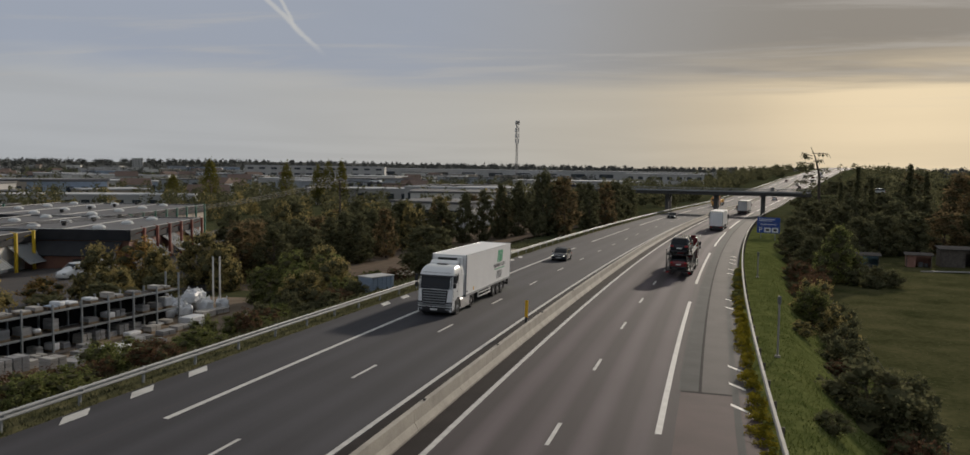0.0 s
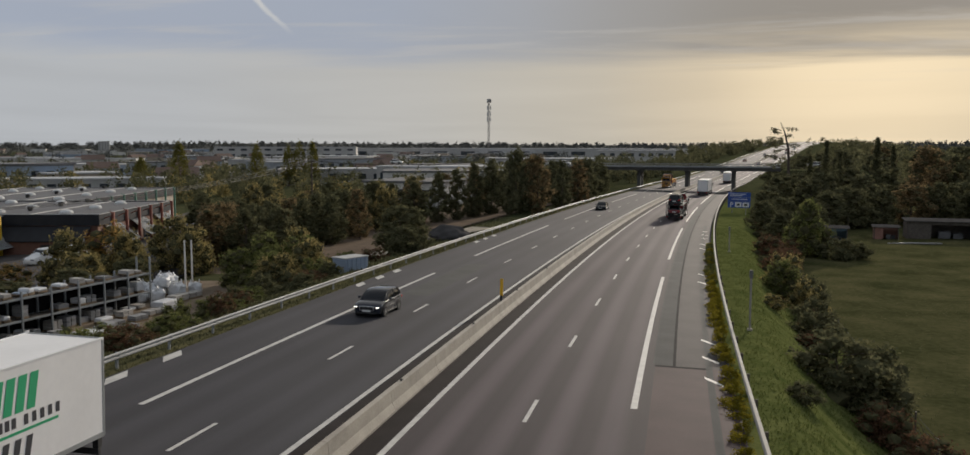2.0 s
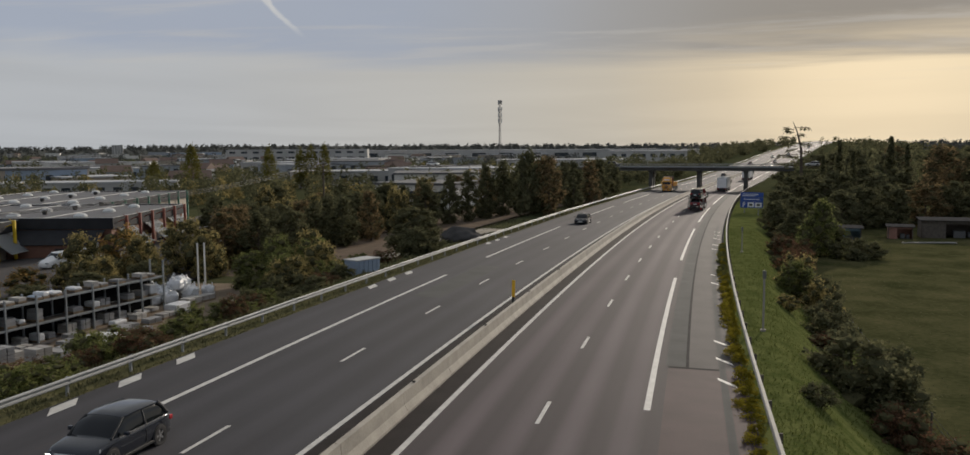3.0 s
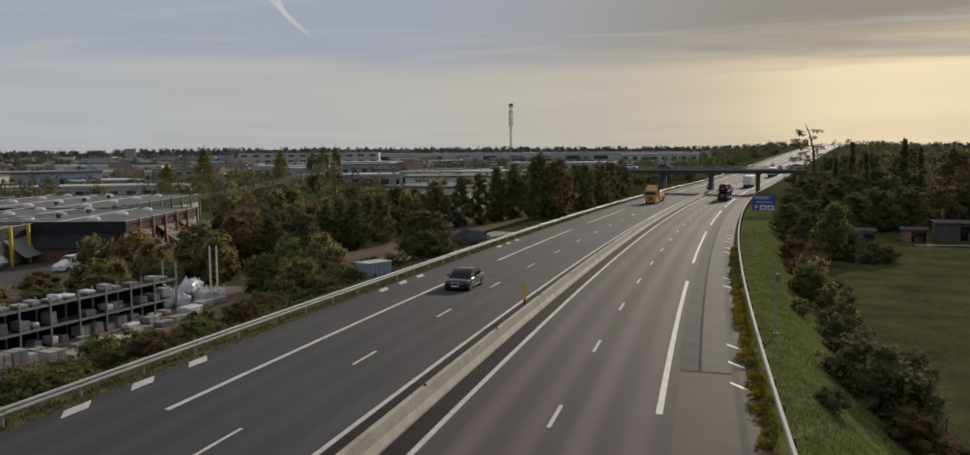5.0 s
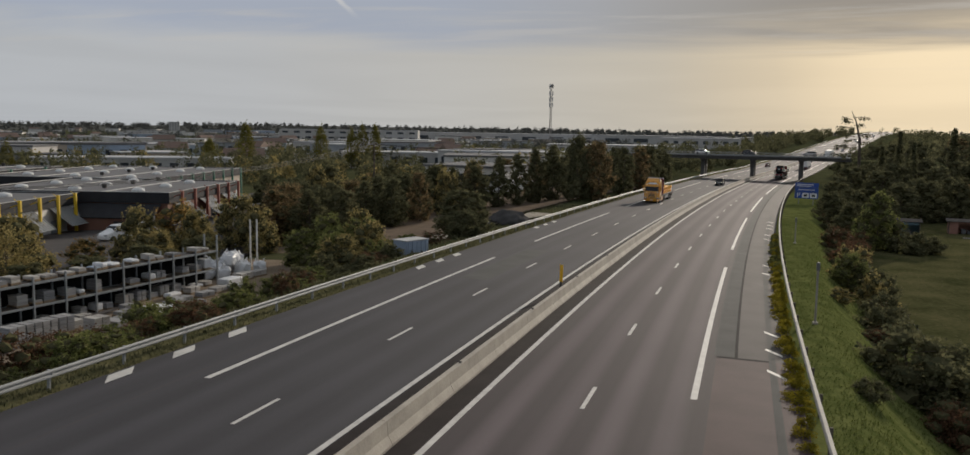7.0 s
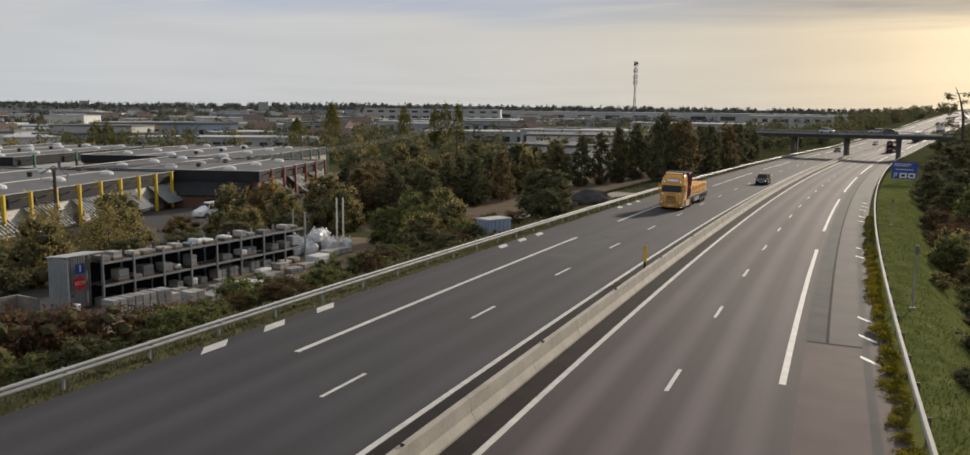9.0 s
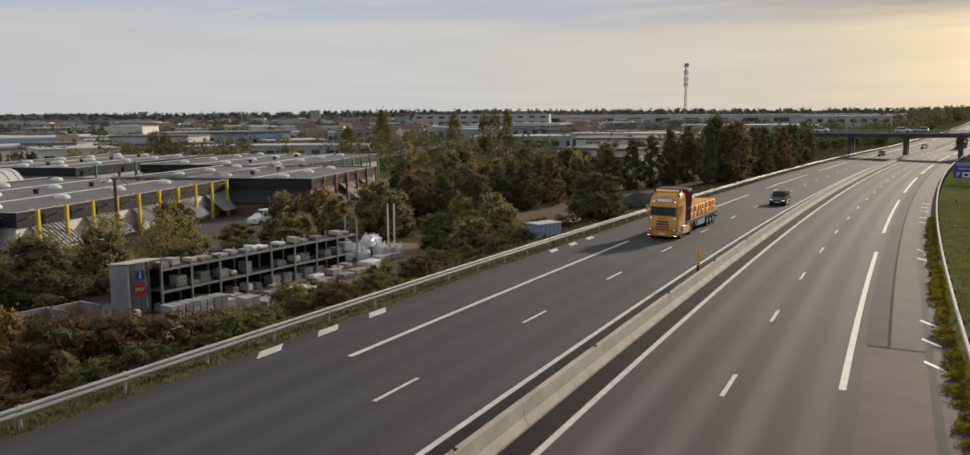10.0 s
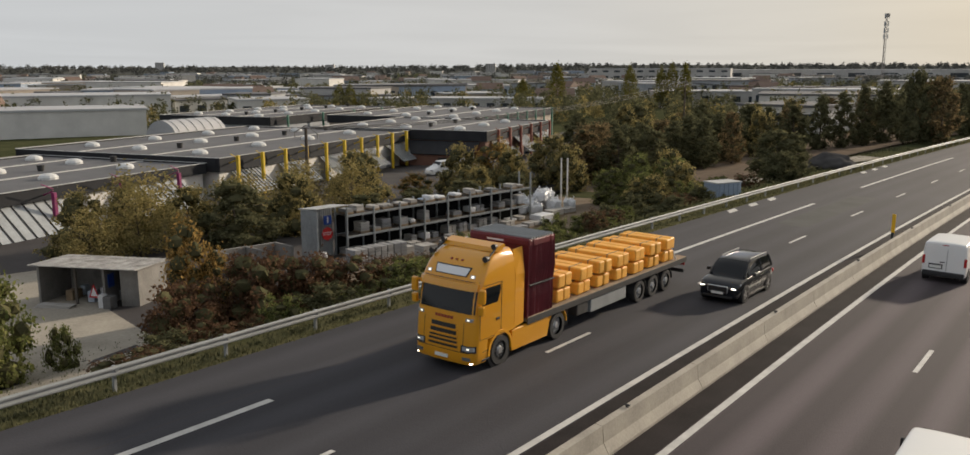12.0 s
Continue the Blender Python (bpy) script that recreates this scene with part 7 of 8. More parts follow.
NAMES = {"slim": ("tree", "narrow dark green tree in the roadside row", "tree"), "slimbrown": ("tree", "narrow tree in brown autumn leaf", "tree"), "sparse": ("tree", "thin half-bare tree with few yellowing leaves", "tree"), "cone": ("tree", "dense rounded green tree on the field edge", "tree"),
         "fir": ("fir_tree", "dark pointed conifer above the wood", "tree"), "goldbush": ("bush", "golden olive bush on the bank", "bush"), "dark": ("tree", "dense dark green roadside tree", "tree"), "green": ("tree", "broad leafy green tree", "tree"), "olive": ("tree", "olive and yellowing roadside tree", "tree"), "autumn": ("tree", "thin tree in orange autumn leaf", "tree"),
         "russet": ("bush", "russet brown leafy bush", "bush"), "bush": ("bush", "low leafy green bush on the slope", "bush"), "darkbush": ("bush", "dark green bush on the bank", "bush"), "poplar": ("poplar", "slender yellow green poplar", "tree"), "broom": ("broom_bush", "small yellow flowering bush by the crash barrier", "bush")}
PR = random.Random(21)


def plant(key, x, y, h, r):
    crown, tr, core, h0, r0 = PLANT[key][PR.randrange(len(PLANT[key]))]
    nm, lab, cat = NAMES[key]
    root = thing(nm, lab, cat, key + " plants", at=Matrix.Translation(land(x, y)) @ Euler((0, 0, PR.uniform(0, 6.28))).to_matrix().to_4x4() @ Matrix.Diagonal((r / r0, r / r0, h / h0, 1)))
    o = new("crown", crown); o.parent = root
    if tr:
        o = new("trunk", tr); o.parent = root
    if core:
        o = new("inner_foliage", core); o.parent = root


# the row behind the stone yard and along the dirt track
for kind, *row in (("slim", -45.5, 109.4, 6.8, 2.2), ("slim", -48.2, 106.4, 6.5, 1.9), ("dark", -51.4, 103.3, 6.2, 2.0), ("slimbrown", -55.3, 100.1, 6.3, 1.9), ("slimbrown", -44.0, 116.2, 7.3, 1.9), ("olive", -44.3, 128.9, 7.1, 2.2),
                   ("slim", -41.6, 135.5, 7.5, 2.5), ("slimbrown", -43.5, 141, 7.2, 2.2), ("slim", -39.5, 142.5, 8.8, 1.9), ("slim", -37.4, 147.2, 9.2, 1.9), ("slim", -35.5, 152.6, 10.2, 1.9), ("slimbrown", -37, 158, 9.2, 2.0), ("slim", -33.5, 158.5, 10.6, 2.1), ("slim", -31.5, 165, 10.4, 2.1), ("slimbrown", -30.0, 171, 10.2, 2.2),
                   ("dark", -25.7, 141.5, 11.0, 2.4), ("slimbrown", -22.3, 142.4, 10.1, 2.5), ("dark", -24.0, 148.0, 9.6, 2.6), ("slim", -20.9, 164.1, 9.1, 2.0), ("dark", -23.5, 172, 9.0, 2.4), ("slimbrown", -19.6, 180.2, 9.2, 2.2), ("dark", -19.0, 190.2, 9.5, 2.6), ("dark", -21, 200, 9.0, 2.8), ("dark", -20, 214, 8.6, 3.0), ("slim", -19, 228, 8.2, 2.8), ("slim", -20.5, 240, 7.6, 2.8), ("dark", -24, 251, 7.0, 3.2),
                   ("slim", -49.0, 113, 6.8, 2.2), ("slimbrown", -52.5, 111, 6.4, 2.2), ("slim", -47.5, 120, 7.0, 2.2), ("slim", -48, 128, 6.8, 2.4), ("slim", -57, 106, 6.2, 2.2), ("slimbrown", -60, 104, 6.0, 2.4), ("slim", -46, 137, 7.2, 2.4), ("dark", -62, 112, 6.0, 2.8), ("olive", -57.5, 117, 6.2, 2.6), ("slim", -53, 122, 6.6, 2.4)):
    plant(kind, *row)
for k in range(26):
    t = k / 25
    x, y = -73 + 38 * t + PR.uniform(-4, 4), 126 + 108 * t + PR.uniform(-6, 6)
    plant(PR.choice(("dark", "slim", "slimbrown", "slim", "olive")), x, y, PR.uniform(5.4, 7.6), PR.uniform(2.0, 2.9))
# the round dark tree and the green bushes by the crash barrier
plant("dark", -27.7, 85.7, 4.9, 3.1); plant("darkbush", -26.2, 82.5, 2.6, 1.9)
for row in ((-34.2, 75.0, 4.2, 2.2), (-31.8, 70.8, 3.9, 2.0), (-32.4, 66.5, 3.2, 1.9), (-36.6, 73.6, 3.6, 2.0), (-39.1, 71.8, 3.6, 2.0), (-38.3, 75.8, 4.6, 2.1), (-36.0, 78.2, 4.8, 2.2), (-34.6, 69.0, 3.4, 1.8)):
    plant(PR.choice(("green", "green", "olive")), *row)
# yellowing trees between the yard and the halls
for kind, *row in (("olive", -60.5, 31.5, 5.0, 2.4), ("sparse", -55.6, 29.6, 4.4, 2.0), ("olive", -62.5, 36.5, 4.6, 2.4), ("olive", -61.0, 41.0, 4.4, 2.4), ("sparse", -57.2, 42.6, 5.0, 2.4), ("sparse", -58.6, 35.3, 6.4, 3.3), ("sparse", -56.4, 33.8, 5.2, 2.2), ("dark", -53.3, 39.8, 5.2, 2.8), ("olive", -54.2, 46.3, 5.3, 2.3), ("sparse", -58.9, 45.7, 5.0, 2.4), ("sparse", -61.4, 53.4, 5.2, 3.0), ("olive", -59.8, 59.5, 5.8, 2.8), ("sparse", -56.5, 55.0, 5.4, 2.4), ("autumn", -59.0, 66.8, 2.9, 2.0), ("olive", -57.9, 72.5, 5.4, 2.5), ("autumn", -55.5, 76.5, 5.6, 2.9), ("olive", -52.4, 74.4, 5.0, 2.4),
                   ("olive", -53.2, 83.5, 6.0, 2.6), ("slimbrown", -50.6, 87.0, 6.6, 2.2), ("slimbrown", -51.3, 90.8, 7.0, 2.4), ("olive", -48.6, 80.0, 5.2, 2.2), ("slim", -47.2, 88.8, 6.4, 2.2), ("dark", -46.0, 95.0, 6.0, 2.4), ("dark", -50.0, 96.4, 6.4, 2.4), ("dark", -49.6, 50.0, 3.4, 2.2), ("dark", -48.8, 55.5, 3.2, 2.2), ("dark", -48.0, 61.0, 3.4, 2.3), ("olive", -50.8, 66.0, 4.2, 2.2), ("dark", -47.0, 67.5, 3.4, 2.0)):
    plant(kind, *row)
plant("autumn", -37.8, 24.9, 5.4, 1.5)
plant("autumn", -36.9, 26.0, 4.0, 1.1)
for row in ((-33.9, 21.9, 2.8, 1.8), (-34.1, 26.3, 3.5, 2.0), (-33.7, 29.2, 3.0, 2.0), (-33.4, 32.0, 2.3, 1.8), (-32.9, 34.6, 1.8, 1.5), (-32.6, 37, 1.5, 1.3), (-35.2, 23.6, 2.8, 1.6), (-35.6, 28.5, 3.0, 1.8)):
    plant("russet", *row)
plant("bush", -32.2, 40.5, 2.2, 1.4); plant("bush", -31.6, 43.0, 1.8, 1.3)
plant("green", -35.8, 14.2, 5.4, 1.9); plant("autumn", -37.5, 13.2, 5.6, 1.8); plant("bush", -35.8, 17.3, 2.2, 0.6)
for k in range(34):
    y = 16 + 1.9 * k
    plant(PR.choice(("bush", "russet", "darkbush")), -27.8 - 0.02 * k + PR.uniform(-1.6, 1.2), y, PR.uniform(0.7, 1.5), PR.uniform(0.8, 1.3))
for k in range(12):
    plant(PR.choice(("bush", "darkbush")), -31 + PR.uniform(-1.5, 1.5), 40 + 3.2 * k + PR.uniform(-1, 1), PR.uniform(1.0, 2.0), PR.uniform(1.0, 1.6))
POPLARS = ((-163.6, 263, 16, 3.0), (-133, 259, 15.5, 2.6), (-143, 304, 15, 2.7), (-139.5, 306, 16, 2.7), (-135.6, 309, 16, 2.7), (-174, 257, 11, 2.8), (-214, 206, 10, 2.1), (-211, 208, 10, 2.1))
for row in POPLARS:
    plant("poplar", *row)
# low side: hedge and the wood
plant("cone", 17.7, 122.0, 7.6, 2.9)
plant("fir", 32.0, 197.7, 15.7, 2.9); plant("fir", 35.0, 199.0, 13.6, 2.6); plant("fir", 46.6, 218.2, 16.7, 3.6); plant("fir", 49.6, 216.0, 15.0, 3.0); plant("fir", 29.5, 203.0, 12.5, 2.6)
for k, row in enumerate(((21, 182, 9.0, 3.6), (26, 178, 8.6, 3.8), (30, 188, 9.6, 4.0), (37, 187, 9.4, 4.2), (44, 196, 10.5, 4.2), (53.8, 202, 15.0, 4.4), (60, 204, 13.6, 4.6), (22.5, 150, 5.6, 3.2), (20.5, 141, 4.6, 2.6), (26.5, 160, 7.0, 3.6), (31, 166, 7.6, 3.8), (37, 169, 8.0, 3.8), (43, 172, 8.0, 3.8), (49, 176, 8.4, 3.8), (56, 180, 8.8, 4.0), (63, 188, 9.4, 4.2), (71, 200, 10, 4.6),
                         (53, 300, 14, 5.6), (46, 290, 13, 5.2), (68, 310, 15, 6), (41, 296, 12, 5), (33, 300, 9, 4.4), (60, 280, 13, 5.6), (78, 300, 14, 6), (92, 340, 15, 6), (104, 350, 15, 6), (86, 290, 12, 5.6), (29, 214, 8.6, 4.0), (36, 225, 10.5, 4.4), (27, 236, 8.0, 3.6), (33, 256, 8.0, 4.0), (40, 214, 10, 4.0), (24.0, 196, 8.4, 3.6))):
    plant("slimbrown" if k % 7 == 5 else "dark", *row)
for kind, *row in (("darkbush", 8.9, 47.8, 3.6, 2.6), ("darkbush", 10.6, 50.0, 3.2, 2.2), ("darkbush", 10.2, 46.0, 2.8, 2.0), ("goldbush", 10.2, 81.9, 4.0, 2.0), ("goldbush", 10.9, 75.0, 3.3, 1.5), ("green", 9.4, 79.0, 3.2, 1.7), ("darkbush", 11.6, 79.5, 3.0, 1.8), ("darkbush", 9.8, 62.5, 2.4, 1.6), ("darkbush", 10.6, 68.0, 2.6, 1.6), ("russet", 9.9, 42.4, 2.0, 1.5), ("russet", 11.2, 40.2, 1.7, 1.4), ("goldbush", 7.4, 66.0, 1.2, 1.0), ("darkbush", 5.6, 38.1, 0.9, 0.8),
                   ("russet", 11.0, 107.0, 3.0, 2.0), ("russet", 13.6, 112.0, 2.8, 2.0), ("dark", 15.5, 131.0, 5.4, 2.6), ("dark", 14.2, 143.0, 5.6, 2.8), ("dark", 18.5, 152.0, 6.4, 3.0), ("russet", 12.2, 100.0, 3.0, 1.9), ("russet", 10.8, 93.0, 2.8, 1.7), ("darkbush", 21.2, 119.5, 2.8, 2.4), ("darkbush", 23.6, 120.5, 2.2, 2.0), ("dark", 16.6, 166.0, 6.4, 2.8), ("dark", 18.2, 174.0, 7.0, 3.0)):
    plant(kind, *row)
for k in range(26):
    s = 34 + 5 * k
    p = on_road(s, 19.9 + PR.uniform(-0.9, 1.2))
    plant(PR.choice(("darkbush", "russet", "russet")), p.x, p.y, PR.uniform(0.5, 1.2), PR.uniform(0.7, 1.3))
# yellow broom along the rail
for k in range(60):
    s = 22 + 1.35 * k + PR.uniform(-0.4, 0.4)
    p = on_road(s, 13.15 + PR.uniform(-0.15, 0.1))
    plant("broom" if s < 70 or k % 2 else "bush", p.x, p.y, PR.uniform(0.35, 0.75), PR.uniform(0.28, 0.55))


def snag():
    root = thing("dead_cedar", "bare leaning old conifer with drooping branches", "tree", at=Matrix.Translation(land(25.5, 212)))
    rng = random.Random(4)
    bm = bmesh.new()
    pts = [Vector((0, 0, -0.5)), Vector((0.6, 0, 8)), Vector((0.4, 0, 14)), Vector((-0.6, 0, 18)), Vector((-1.6, 0, 20.3))]
    for a, b, r0, r1 in zip(pts, pts[1:], (0.45, 0.36, 0.26, 0.14), (0.36, 0.26, 0.14, 0.04)):
        cyl(bm, a, b, r0, r1, 8)
    part("trunk", bm, M["bark"], root)
    bm = bmesh.new(); vs = []
    for k in range(16):
        z = 9.5 + 10 * k / 16
        base = pts[1].lerp(pts[4], (z - 8) / 12.3)
        side = -1 if k % 3 else 1
        ln = rng.uniform(2.5, 5.5) * (1.1 - 0.03 * k)
        tip = base + Vector((side * ln, rng.uniform(-1.5, 1.5), rng.uniform(-0.3, 0.8)))
        end = tip + Vector((side * 0.5, 0, -0.9))
        cyl(bm, base, tip, 0.09, 0.05, 5); cyl(bm, tip, end, 0.05, 0.02, 5)
        for q in range(26):
            t = rng.uniform(0.35, 1)
            vs.append(base.lerp(tip, t) + Vector((rng.uniform(-0.2, 0.2), rng.uniform(-0.2, 0.2), rng.uniform(-0.6, 0.05))))
    part("branch", bm, M["bark"], root)
    rng2 = np.random.default_rng(3)
    c = np.array([tuple(v) for v in vs]); it = iter(c)
    part_ob = new("needles", leaf_mesh("needles", leaves(rng2, len(c), 3, lambda r: next(it), 0.35, (0.12, 0.12, 0.15)), M["leaf_dark"]))
    part_ob.parent = root


snag()


def tufts(name, label, n, place, size, material):
    rng = np.random.default_rng(len(name))
    vs = []
    for _ in range(n):
        p = place(rng)
        h = size * rng.uniform(0.5, 1.4)
        for k in range(3):
            a = rng.uniform(0, 6.283); w = h * 0.16
            d = np.array([math.cos(a), math.sin(a), 0]); e = np.array([-d[1], d[0], 0])
            tip = p + d * h * 0.45 + np.array([0, 0, h])
            vs += [p - e * w, p + e * w, tip + e * w * 0.2, tip - e * w * 0.2]
    ob = new(name, leaf_mesh(name, np.array(vs), material))
    tagged(ob, label, "grass", kind="stuff")


def on_band(s0, s1, u0, u1):
    def f(rng):
        s, u = s0 + (s1 - s0) * rng.random() ** 1.5, rng.uniform(u0, u1)
        p = on_road(s, u)
        return np.array((p.x, p.y, ground_at(s, u) - 0.02))
    return f


tufts("bank_tufts", "tufts of bright green grass on the bank", 18000, on_band(28, 130, 14.0, 21.5), 0.09, M["grass_blade"])
tufts("verge_weeds", "low green weeds under the crash barrier", 9000, on_band(5, 150, -14.6, -12.5), 0.13, M["leaf_dark"])
tufts("slope_weeds", "rough dry weeds on the embankment", 9000, on_band(8, 130, -27, -14.5), 0.24, M["leaf_dark"])
tufts("field_tufts", "rough grass of the low field", 9000, on_band(40, 160, 22, 60), 0.10, M["leaf_dark"])


# ---- the town and woods out to the horizon ----
TR = random.Random(8)


def far_building(x, y, w, d, h, rz, wall, roof, label, storeys=1, pitched=False):
    root = thing("far_building", label, "building", "distant buildings", at=Matrix.Translation(land(x, y)) @ Euler((0, 0, rz)).to_matrix().to_4x4())
    part("wall", boxes((-w / 2, w / 2, -d / 2, d / 2, -1, h)), wall, root)
    if pitched:
        bm = bmesh.new(); loft(bm, [[(q, -d / 2 - 0.4, h), (q, d / 2 + 0.4, h), (q, 0, h + d * 0.28)] for q in (-w / 2 - 0.3, w / 2 + 0.3)])
        part("roof", bm, roof, root)
    else:
        part("roof", boxes((-w / 2 - 0.3, w / 2 + 0.3, -d / 2 - 0.3, d / 2 + 0.3, h, h + 0.5)), roof, root)
    n = max(2, min(12, int(w / 5)))
    for s in range(storeys):
        z = h * (s + 0.4) / storeys
        for k in range(n):
            q = -w / 2 + w * (k + 0.25) / n
            part("window", boxes((q, q + w / n * 0.5, -d / 2 - 0.06, -d / 2 + 0.02, z, z + h / storeys * 0.35)), M["far_window"], root)


WALLS = ("render_pale", "render_white", "render_white", "render_pale", "render_grey", "render_blue", "render_tan")
for k in range(430):
    az = radians(TR.uniform(-70, -5))
    D = 190 * (11 ** TR.random())
    if D < 340 and radians(-45) < az < radians(-18):
        continue
    if D < 950 and az > radians(-15):
        continue
    if D < 260 and (az < radians(-24) or az > radians(-16)):
        continue
    x, y = D * math.sin(az), D * math.cos(az)
    big = TR.random() < 0.8
    w, d, h = (TR.uniform(16, 55), TR.uniform(12, 30), TR.uniform(4.5, 8.5)) if big else (TR.uniform(9, 15), TR.uniform(8, 11), TR.uniform(4.5, 7))
    wl = TR.choice(WALLS)
    far_building(x, y, w, d, h, -az + TR.uniform(-0.6, 0.6), M[wl], M[TR.choice(("roof_pale", "roof_felt", "roof_pale"))] if big else M["roof_tile"],
                 "low pale industrial building in the distance" if big else "small distant house with a tiled roof", 1 if D < 520 else 0, not big)
for x, y, w, d, h, rz, lab, st in ((-215, 975, 370, 60, 12, 0.12, "very long pale logistics warehouse", 1), (-40, 1080, 220, 60, 11, 0.05, "long pale distant warehouse", 1), (-330, 700, 120, 25, 14, 0.3, "long dark office building with pale bays", 3), (-1300, 1780, 24, 16, 24, 0.6, "pale distant apartment tower block", 9),
                                   (-1900, 1800, 26, 16, 24, 0.6, "pale distant apartment tower block", 9), (-2300, 1500, 24, 20, 32, 0.9, "pale distant apartment tower block", 9), (-260, 130, 70, 30, 8, 1.0, "white hall with a pale metal roof", 0), (-210, 105, 44, 22, 6, 1.05, "white hall with a pale metal roof", 0), (-300, 200, 60, 30, 8, 0.9, "long blue grey hall", 1),
                                   (-60, 420, 60, 24, 8, 0.1, "white showroom with dark glazing", 2), (-20, 470, 40, 20, 9, 0.05, "white showroom with dark glazing", 2), (-190, 240, 60, 16, 5, 0.5, "low pale depot building", 1), (-120, 330, 70, 22, 6, 0.35, "low pale depot building", 1)):
    far_building(x, y, w, d, h, rz, M["render_white"] if "white hall" in lab else M["render_pale"] if "pale" in lab or "white" in lab else M["render_blue"] if "blue" in lab else M["render_tan"] if "tower" in lab else M["render_grey"], M["roof_pale"], lab, st)


def far_woods(name, label, n, place, hmin, hmax, leaf, size, clumps, per):
    rng = np.random.default_rng(n)
    cs = []
    for _ in range(n):
        p = place(rng)
        h = rng.uniform(hmin, hmax); r = h * rng.uniform(0.28, 0.5)
        for _ in range(clumps):
            d = rng.normal(0, 1, 3); d /= np.linalg.norm(d)
            q = rng.uniform(0.6, 1.0)
            cs.append((p[0] + d[0] * r * q, p[1] + d[1] * r * q, p[2] + h * (0.48 + 0.47 * d[2] * q)))
    it = iter(cs)
    ob = new(name, leaf_mesh(name, leaves(rng, len(cs), per, lambda r: next(it), size, (size * 0.55,) * 3), M[leaf]))
    tagged(ob, label, "trees", kind="stuff")


def town(az0, az1, d0, d1):
    def f(rng):
        az, D = radians(rng.uniform(az0, az1)), d0 * (d1 / d0) ** rng.random()
        return land(D * math.sin(az), D * math.cos(az))
    return f


def ridge_height(x, y):
    """The low rise along the horizon."""
    D = math.hypot(x, y)
    k = min(1.0, max(0.0, (D - 2100) / 900))
    return k * k * (3 - 2 * k) * (21 + 8 * noise.noise((x * 0.0011, y * 0.0011, 0.3)))


def ridge_place(az0, az1, d0, d1):
    def f(rng):
        az, D = radians(rng.uniform(az0, az1)), rng.uniform(d0, d1)
        x, y = D * math.sin(az), D * math.cos(az)
        return Vector((x, y, ridge_height(x, y) - 10.5))
    return f


def far_rise():
    bm = bmesh.new()
    rows = [[bm.verts.new((D * math.sin(radians(az)), D * math.cos(radians(az)), ridge_height(D * math.sin(radians(az)), D * math.cos(radians(az))) - 11.5)) for az in range(-80, 47, 3)] for D in (2050, 2300, 2500, 2700, 2900, 3100, 3500)]
    for a, b in zip(rows, rows[1:]):
        for i in range(len(a) - 1):
            bm.faces.new((a[i], b[i], b[i + 1], a[i + 1])).smooth = True
    me = bpy.data.meshes.new("far_rise"); bm.normal_update(); bm.to_mesh(me); bm.free(); me.materials.append(M["leaf_hazed"])
    setting("far_rise", me, "low wooded rise along the horizon", "ground")


far_rise()
far_woods("town_trees", "dark trees scattered among the nearer buildings of the town", 720, town(-72, -9, 235, 700), 5, 10, "leaf_dark", 0.75, 26, 9)
far_woods("town_trees", "olive trees scattered among the nearer buildings of the town", 220, town(-72, -9, 235, 640), 4, 8, "leaf_olive", 0.75, 24, 9)
# the distant trees below carry their haze in the leaf colour
far_woods("town_trees", "trees scattered among the distant buildings", 1250, town(-73, -7, 600, 1900), 5, 10, "leaf_hazed", 1.5, 12, 6)
far_woods("horizon_woods", "woods along the horizon", 2400, ridge_place(-76, 40, 2350, 2900), 6, 10, "leaf_hazed", 4.2, 8, 5)
far_woods("horizon_woods_east", "dark woods beyond the field", 420, town(10, 40, 420, 2000), 7, 12, "leaf_dark", 2.0, 14, 7)
far_woods("verge_woods", "dark trees along the far motorway", 320, lambda rng: land(*on_road(290 + 700 * rng.random() ** 1.6, rng.choice((-1, -1, 1)) * rng.uniform(17, 70)).xy), 4, 10, "leaf_dark", 0.9, 26, 9)

# ---- traffic ----
lorry_reefer = reefer("lorry")
lorry_amber = flatbed("lorry")
lorry_box = box_truck("lorry", M["white_paint"], "white box lorry seen from behind")
lorry_box_far = box_truck("lorry", M["white_paint"], "pale box lorry far ahead on the motorway")
lorry_transport = transporter("lorry")
car_hatch = car("car", "dark grey hatchback with lit headlamps", M["dark_grey_paint"])
car_sedan = car("car", "black saloon car with a bright chrome grille", M["navy_paint"], L=4.95, W=1.88, H=1.46, hood=0.88, belt=0.92, kind="sedan", lit=False)
car_suv = car("car", "black sport utility car with roof rails and lit lamps", M["navy_paint"], L=4.5, W=1.84, H=1.66, hood=1.05, belt=1.06, kind="suv")
van_near = van("van", "white panel van with black bumper", "white vans")
van_next = van("van", "white panel van with black bumper", "white vans")
car_far_red = car("car", "small dark red car far off", M["red_paint"], lit=True, group="distant cars")
car_far_a = car("car", "silver car far off on the motorway", M["silver_paint"], kind="sedan", L=4.5, group="distant cars")
car_far_b = car("car", "dark car far off on the motorway", M["navy_paint"], group="distant cars")
load_top = car("car", "black pick-up sized car carried on the upper deck", M["navy_paint"], L=4.8, W=1.85, H=1.65, hood=1.0, belt=1.05, kind="suv", lit=False, group="carried cars")
load_low = car("car", "dark red car carried on the lower deck", M["red_paint"], L=4.2, H=1.48, lit=False, group="carried cars")
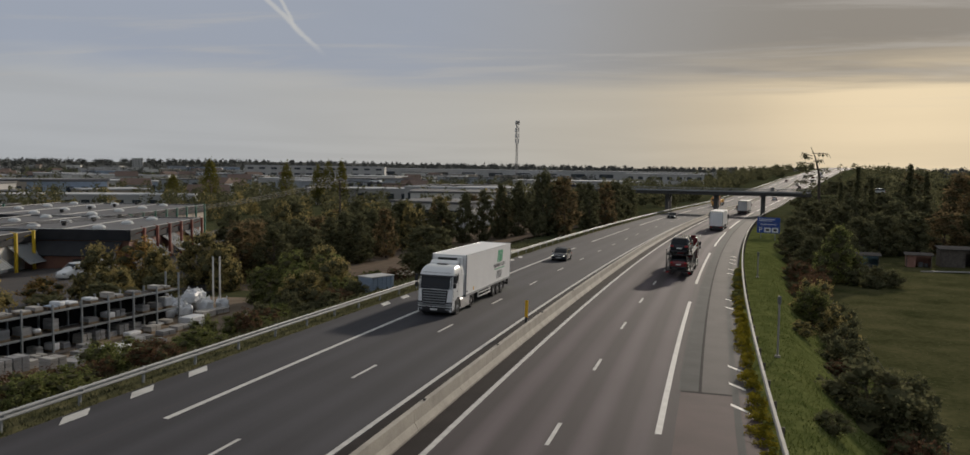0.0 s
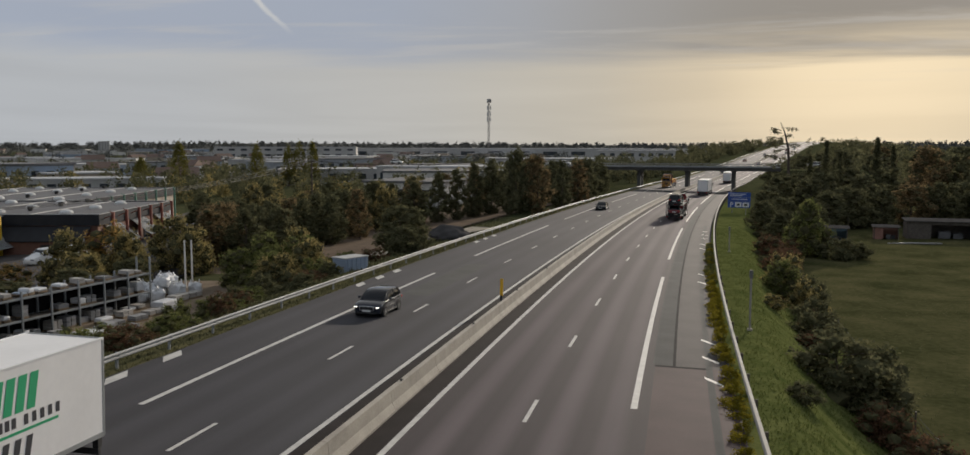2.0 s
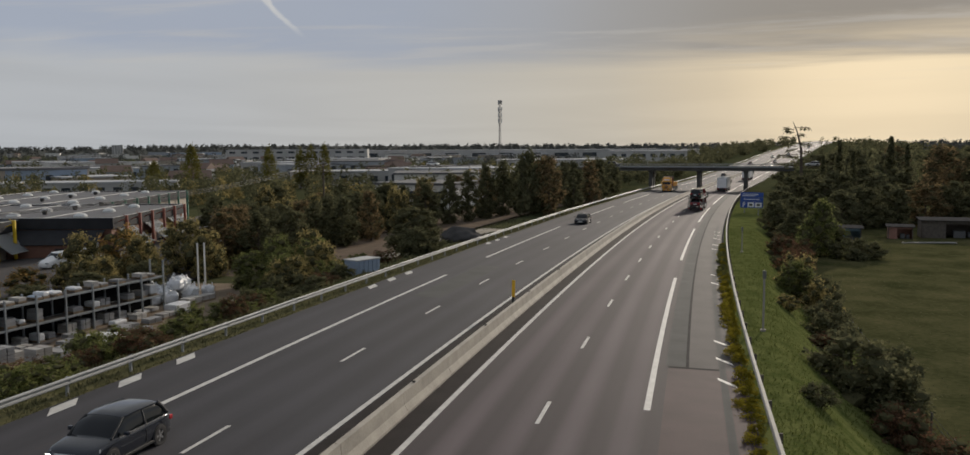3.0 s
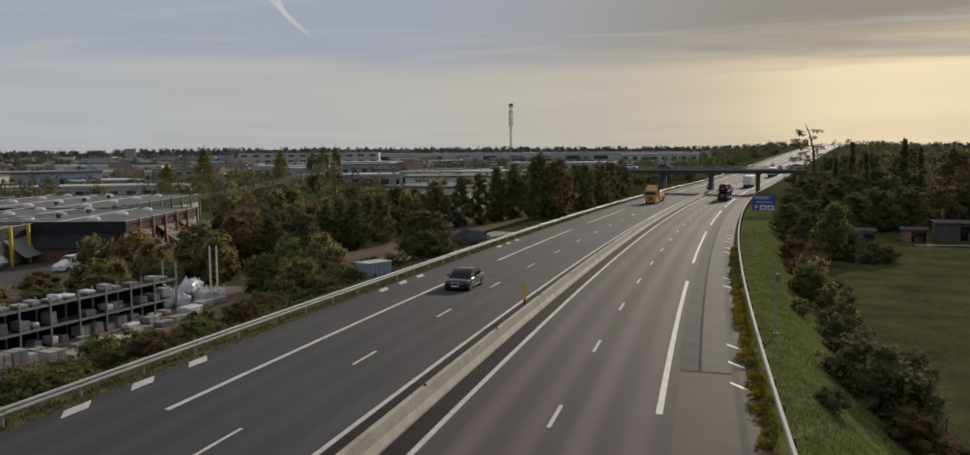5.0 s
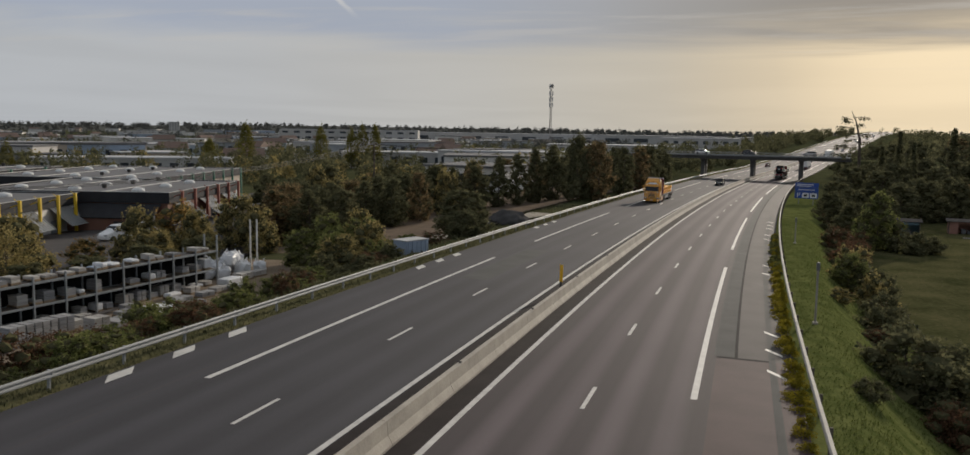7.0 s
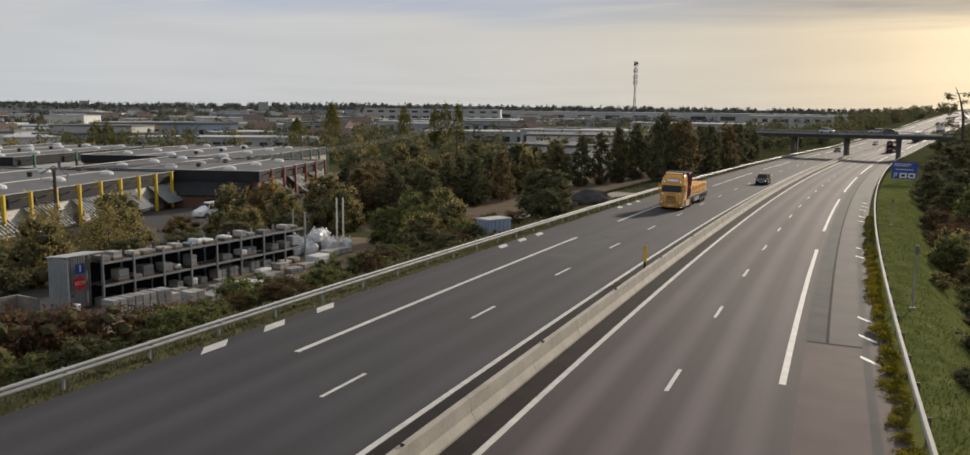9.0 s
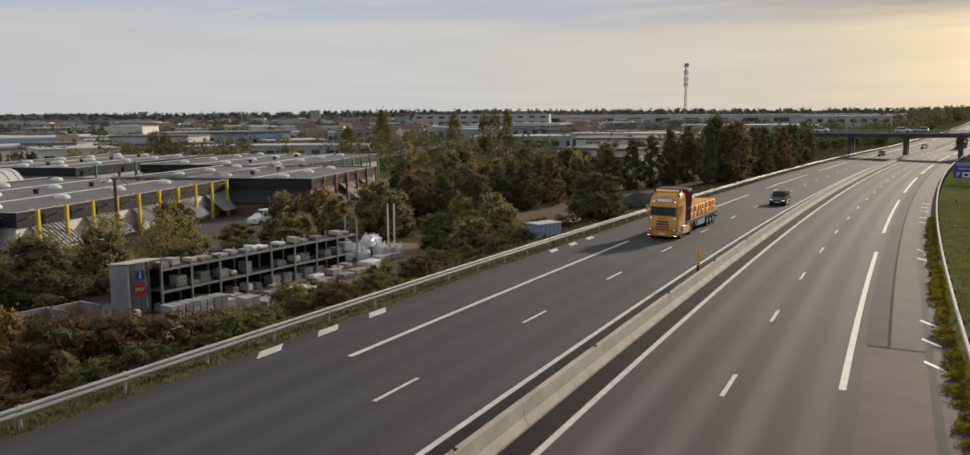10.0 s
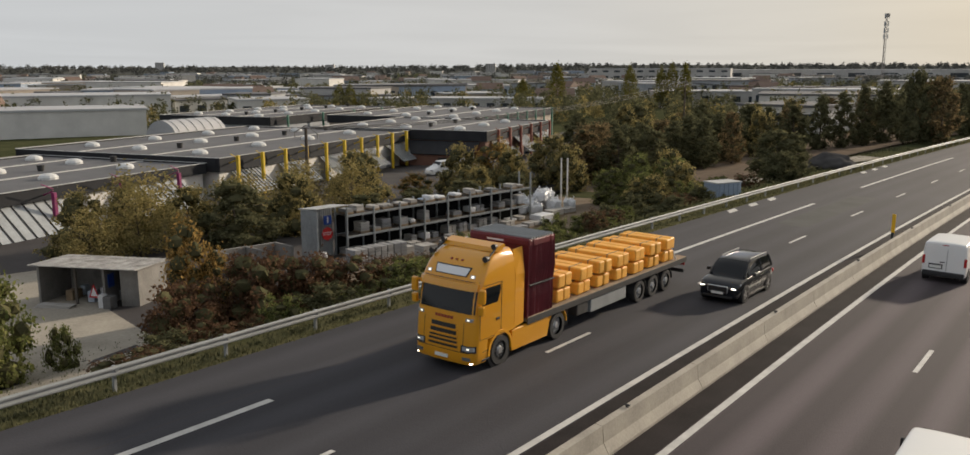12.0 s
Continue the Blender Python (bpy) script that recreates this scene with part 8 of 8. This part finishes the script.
load_front = car("car", "black car carried on the upper deck", M["navy_paint"], L=4.3, H=1.5, lit=False, group="carried cars")
bridge_cars = [car("car", lab, M[k], lit=False, group="cars on the bridge") for lab, k in (("white car crossing the bridge", "white_paint"), ("silver car crossing the bridge", "silver_paint"), ("dark car crossing the bridge", "dark_grey_paint"), ("white car crossing the bridge", "white_paint"))]


queue = [car("car", lab, M[k], lit=False, group="distant cars", kind=kd) for lab, k, kd in (("white car far off on the climb", "white_paint", "hatch"), ("silver car far off on the climb", "silver_paint", "sedan"), ("dark car far off on the climb", "dark_grey_paint", "suv"), ("white car far off on the climb", "white_paint", "suv"), ("silver car far off on the climb", "silver_paint", "hatch"),
                                                                                                       ("dark red car far off on the climb", "red_paint", "hatch"), ("white car far off on the climb", "white_paint", "hatch"), ("silver car far off on the climb", "silver_paint", "suv"))]


def drive(ob, s0, v, u, way=1, lift=None):
    rows = []
    for k in range(25):
        t = 0.5 * k
        m = road_pose(s0 + v * t, u, way)
        rows.append((t, m @ lift if lift else m))
    walk(ob, rows)


def motions():
    drive(lorry_reefer, 55.5, -24.9, -7.15, -1)
    drive(car_hatch, 98.9, -25.9, -7.0, -1)
    drive(car_sedan, 220.0, -32.0, -6.9, -1)
    drive(lorry_amber, 314.5, -24.5, -6.75, -1)
    drive(car_suv, 461.4, -35.6, -3.0, -1)
    drive(car_far_red, 560.0, -29.5, -6.6, -1)
    drive(car_far_a, 640.0, -31.0, -3.1, -1)
    drive(lorry_transport, 89.0 + 15.6, 24.3, 7.4)
    drive(load_top, 89.0 + 15.6, 24.3, 7.4, 1, Matrix.Translation((0, -10.9, 2.45)))
    drive(load_front, 89.0 + 15.6, 24.3, 7.4, 1, Matrix.Translation((0, -5.6, 2.45)))
    drive(load_low, 89.0 + 15.6, 24.3, 7.4, 1, Matrix.Translation((0, -11.3, 0.82)))
    drive(lorry_box, 176.0 + 16.4, 24.3, 7.4)
    drive(lorry_box_far, 262.0 + 16.4, 25.0, 7.4)
    drive(car_far_b, 300.0, 33.0, 3.4)
    drive(van_near, 45.0 + 4.95 - 12 * 33.0, 33.0, 3.85)
    drive(van_next, 22.0 - 12 * 31.0, 31.0, 8.0)
    for k, ob in enumerate(queue):
        drive(ob, 385.0 + 46.0 * k + 9 * (k % 3), 19.0, 3.6 if k % 2 else 7.3)
    # cars on the bridge
    bx, by, bh = median(262.0)
    top = grade(262.0) + 6.75
    for ob, off, sp, lane in zip(bridge_cars, (-19.0, 19.0, -8.0, -60.0), (4.5, -4.0, 6.0, 9.0), (-1.8, 1.8, -1.8, -1.8)):
        rows = []
        for t in (0.0, 4.0, 8.0, 12.0):
            q = off + sp * (t - 5.5)
            rows.append((t, Matrix.Translation((bx + q * math.cos(bh) + lane * math.sin(bh), by - q * math.sin(bh) + lane * math.cos(bh), top)) @ Euler((0, 0, -bh + (-math.pi / 2 if sp > 0 else math.pi / 2))).to_matrix().to_4x4()))
        walk(ob, rows)


motions()
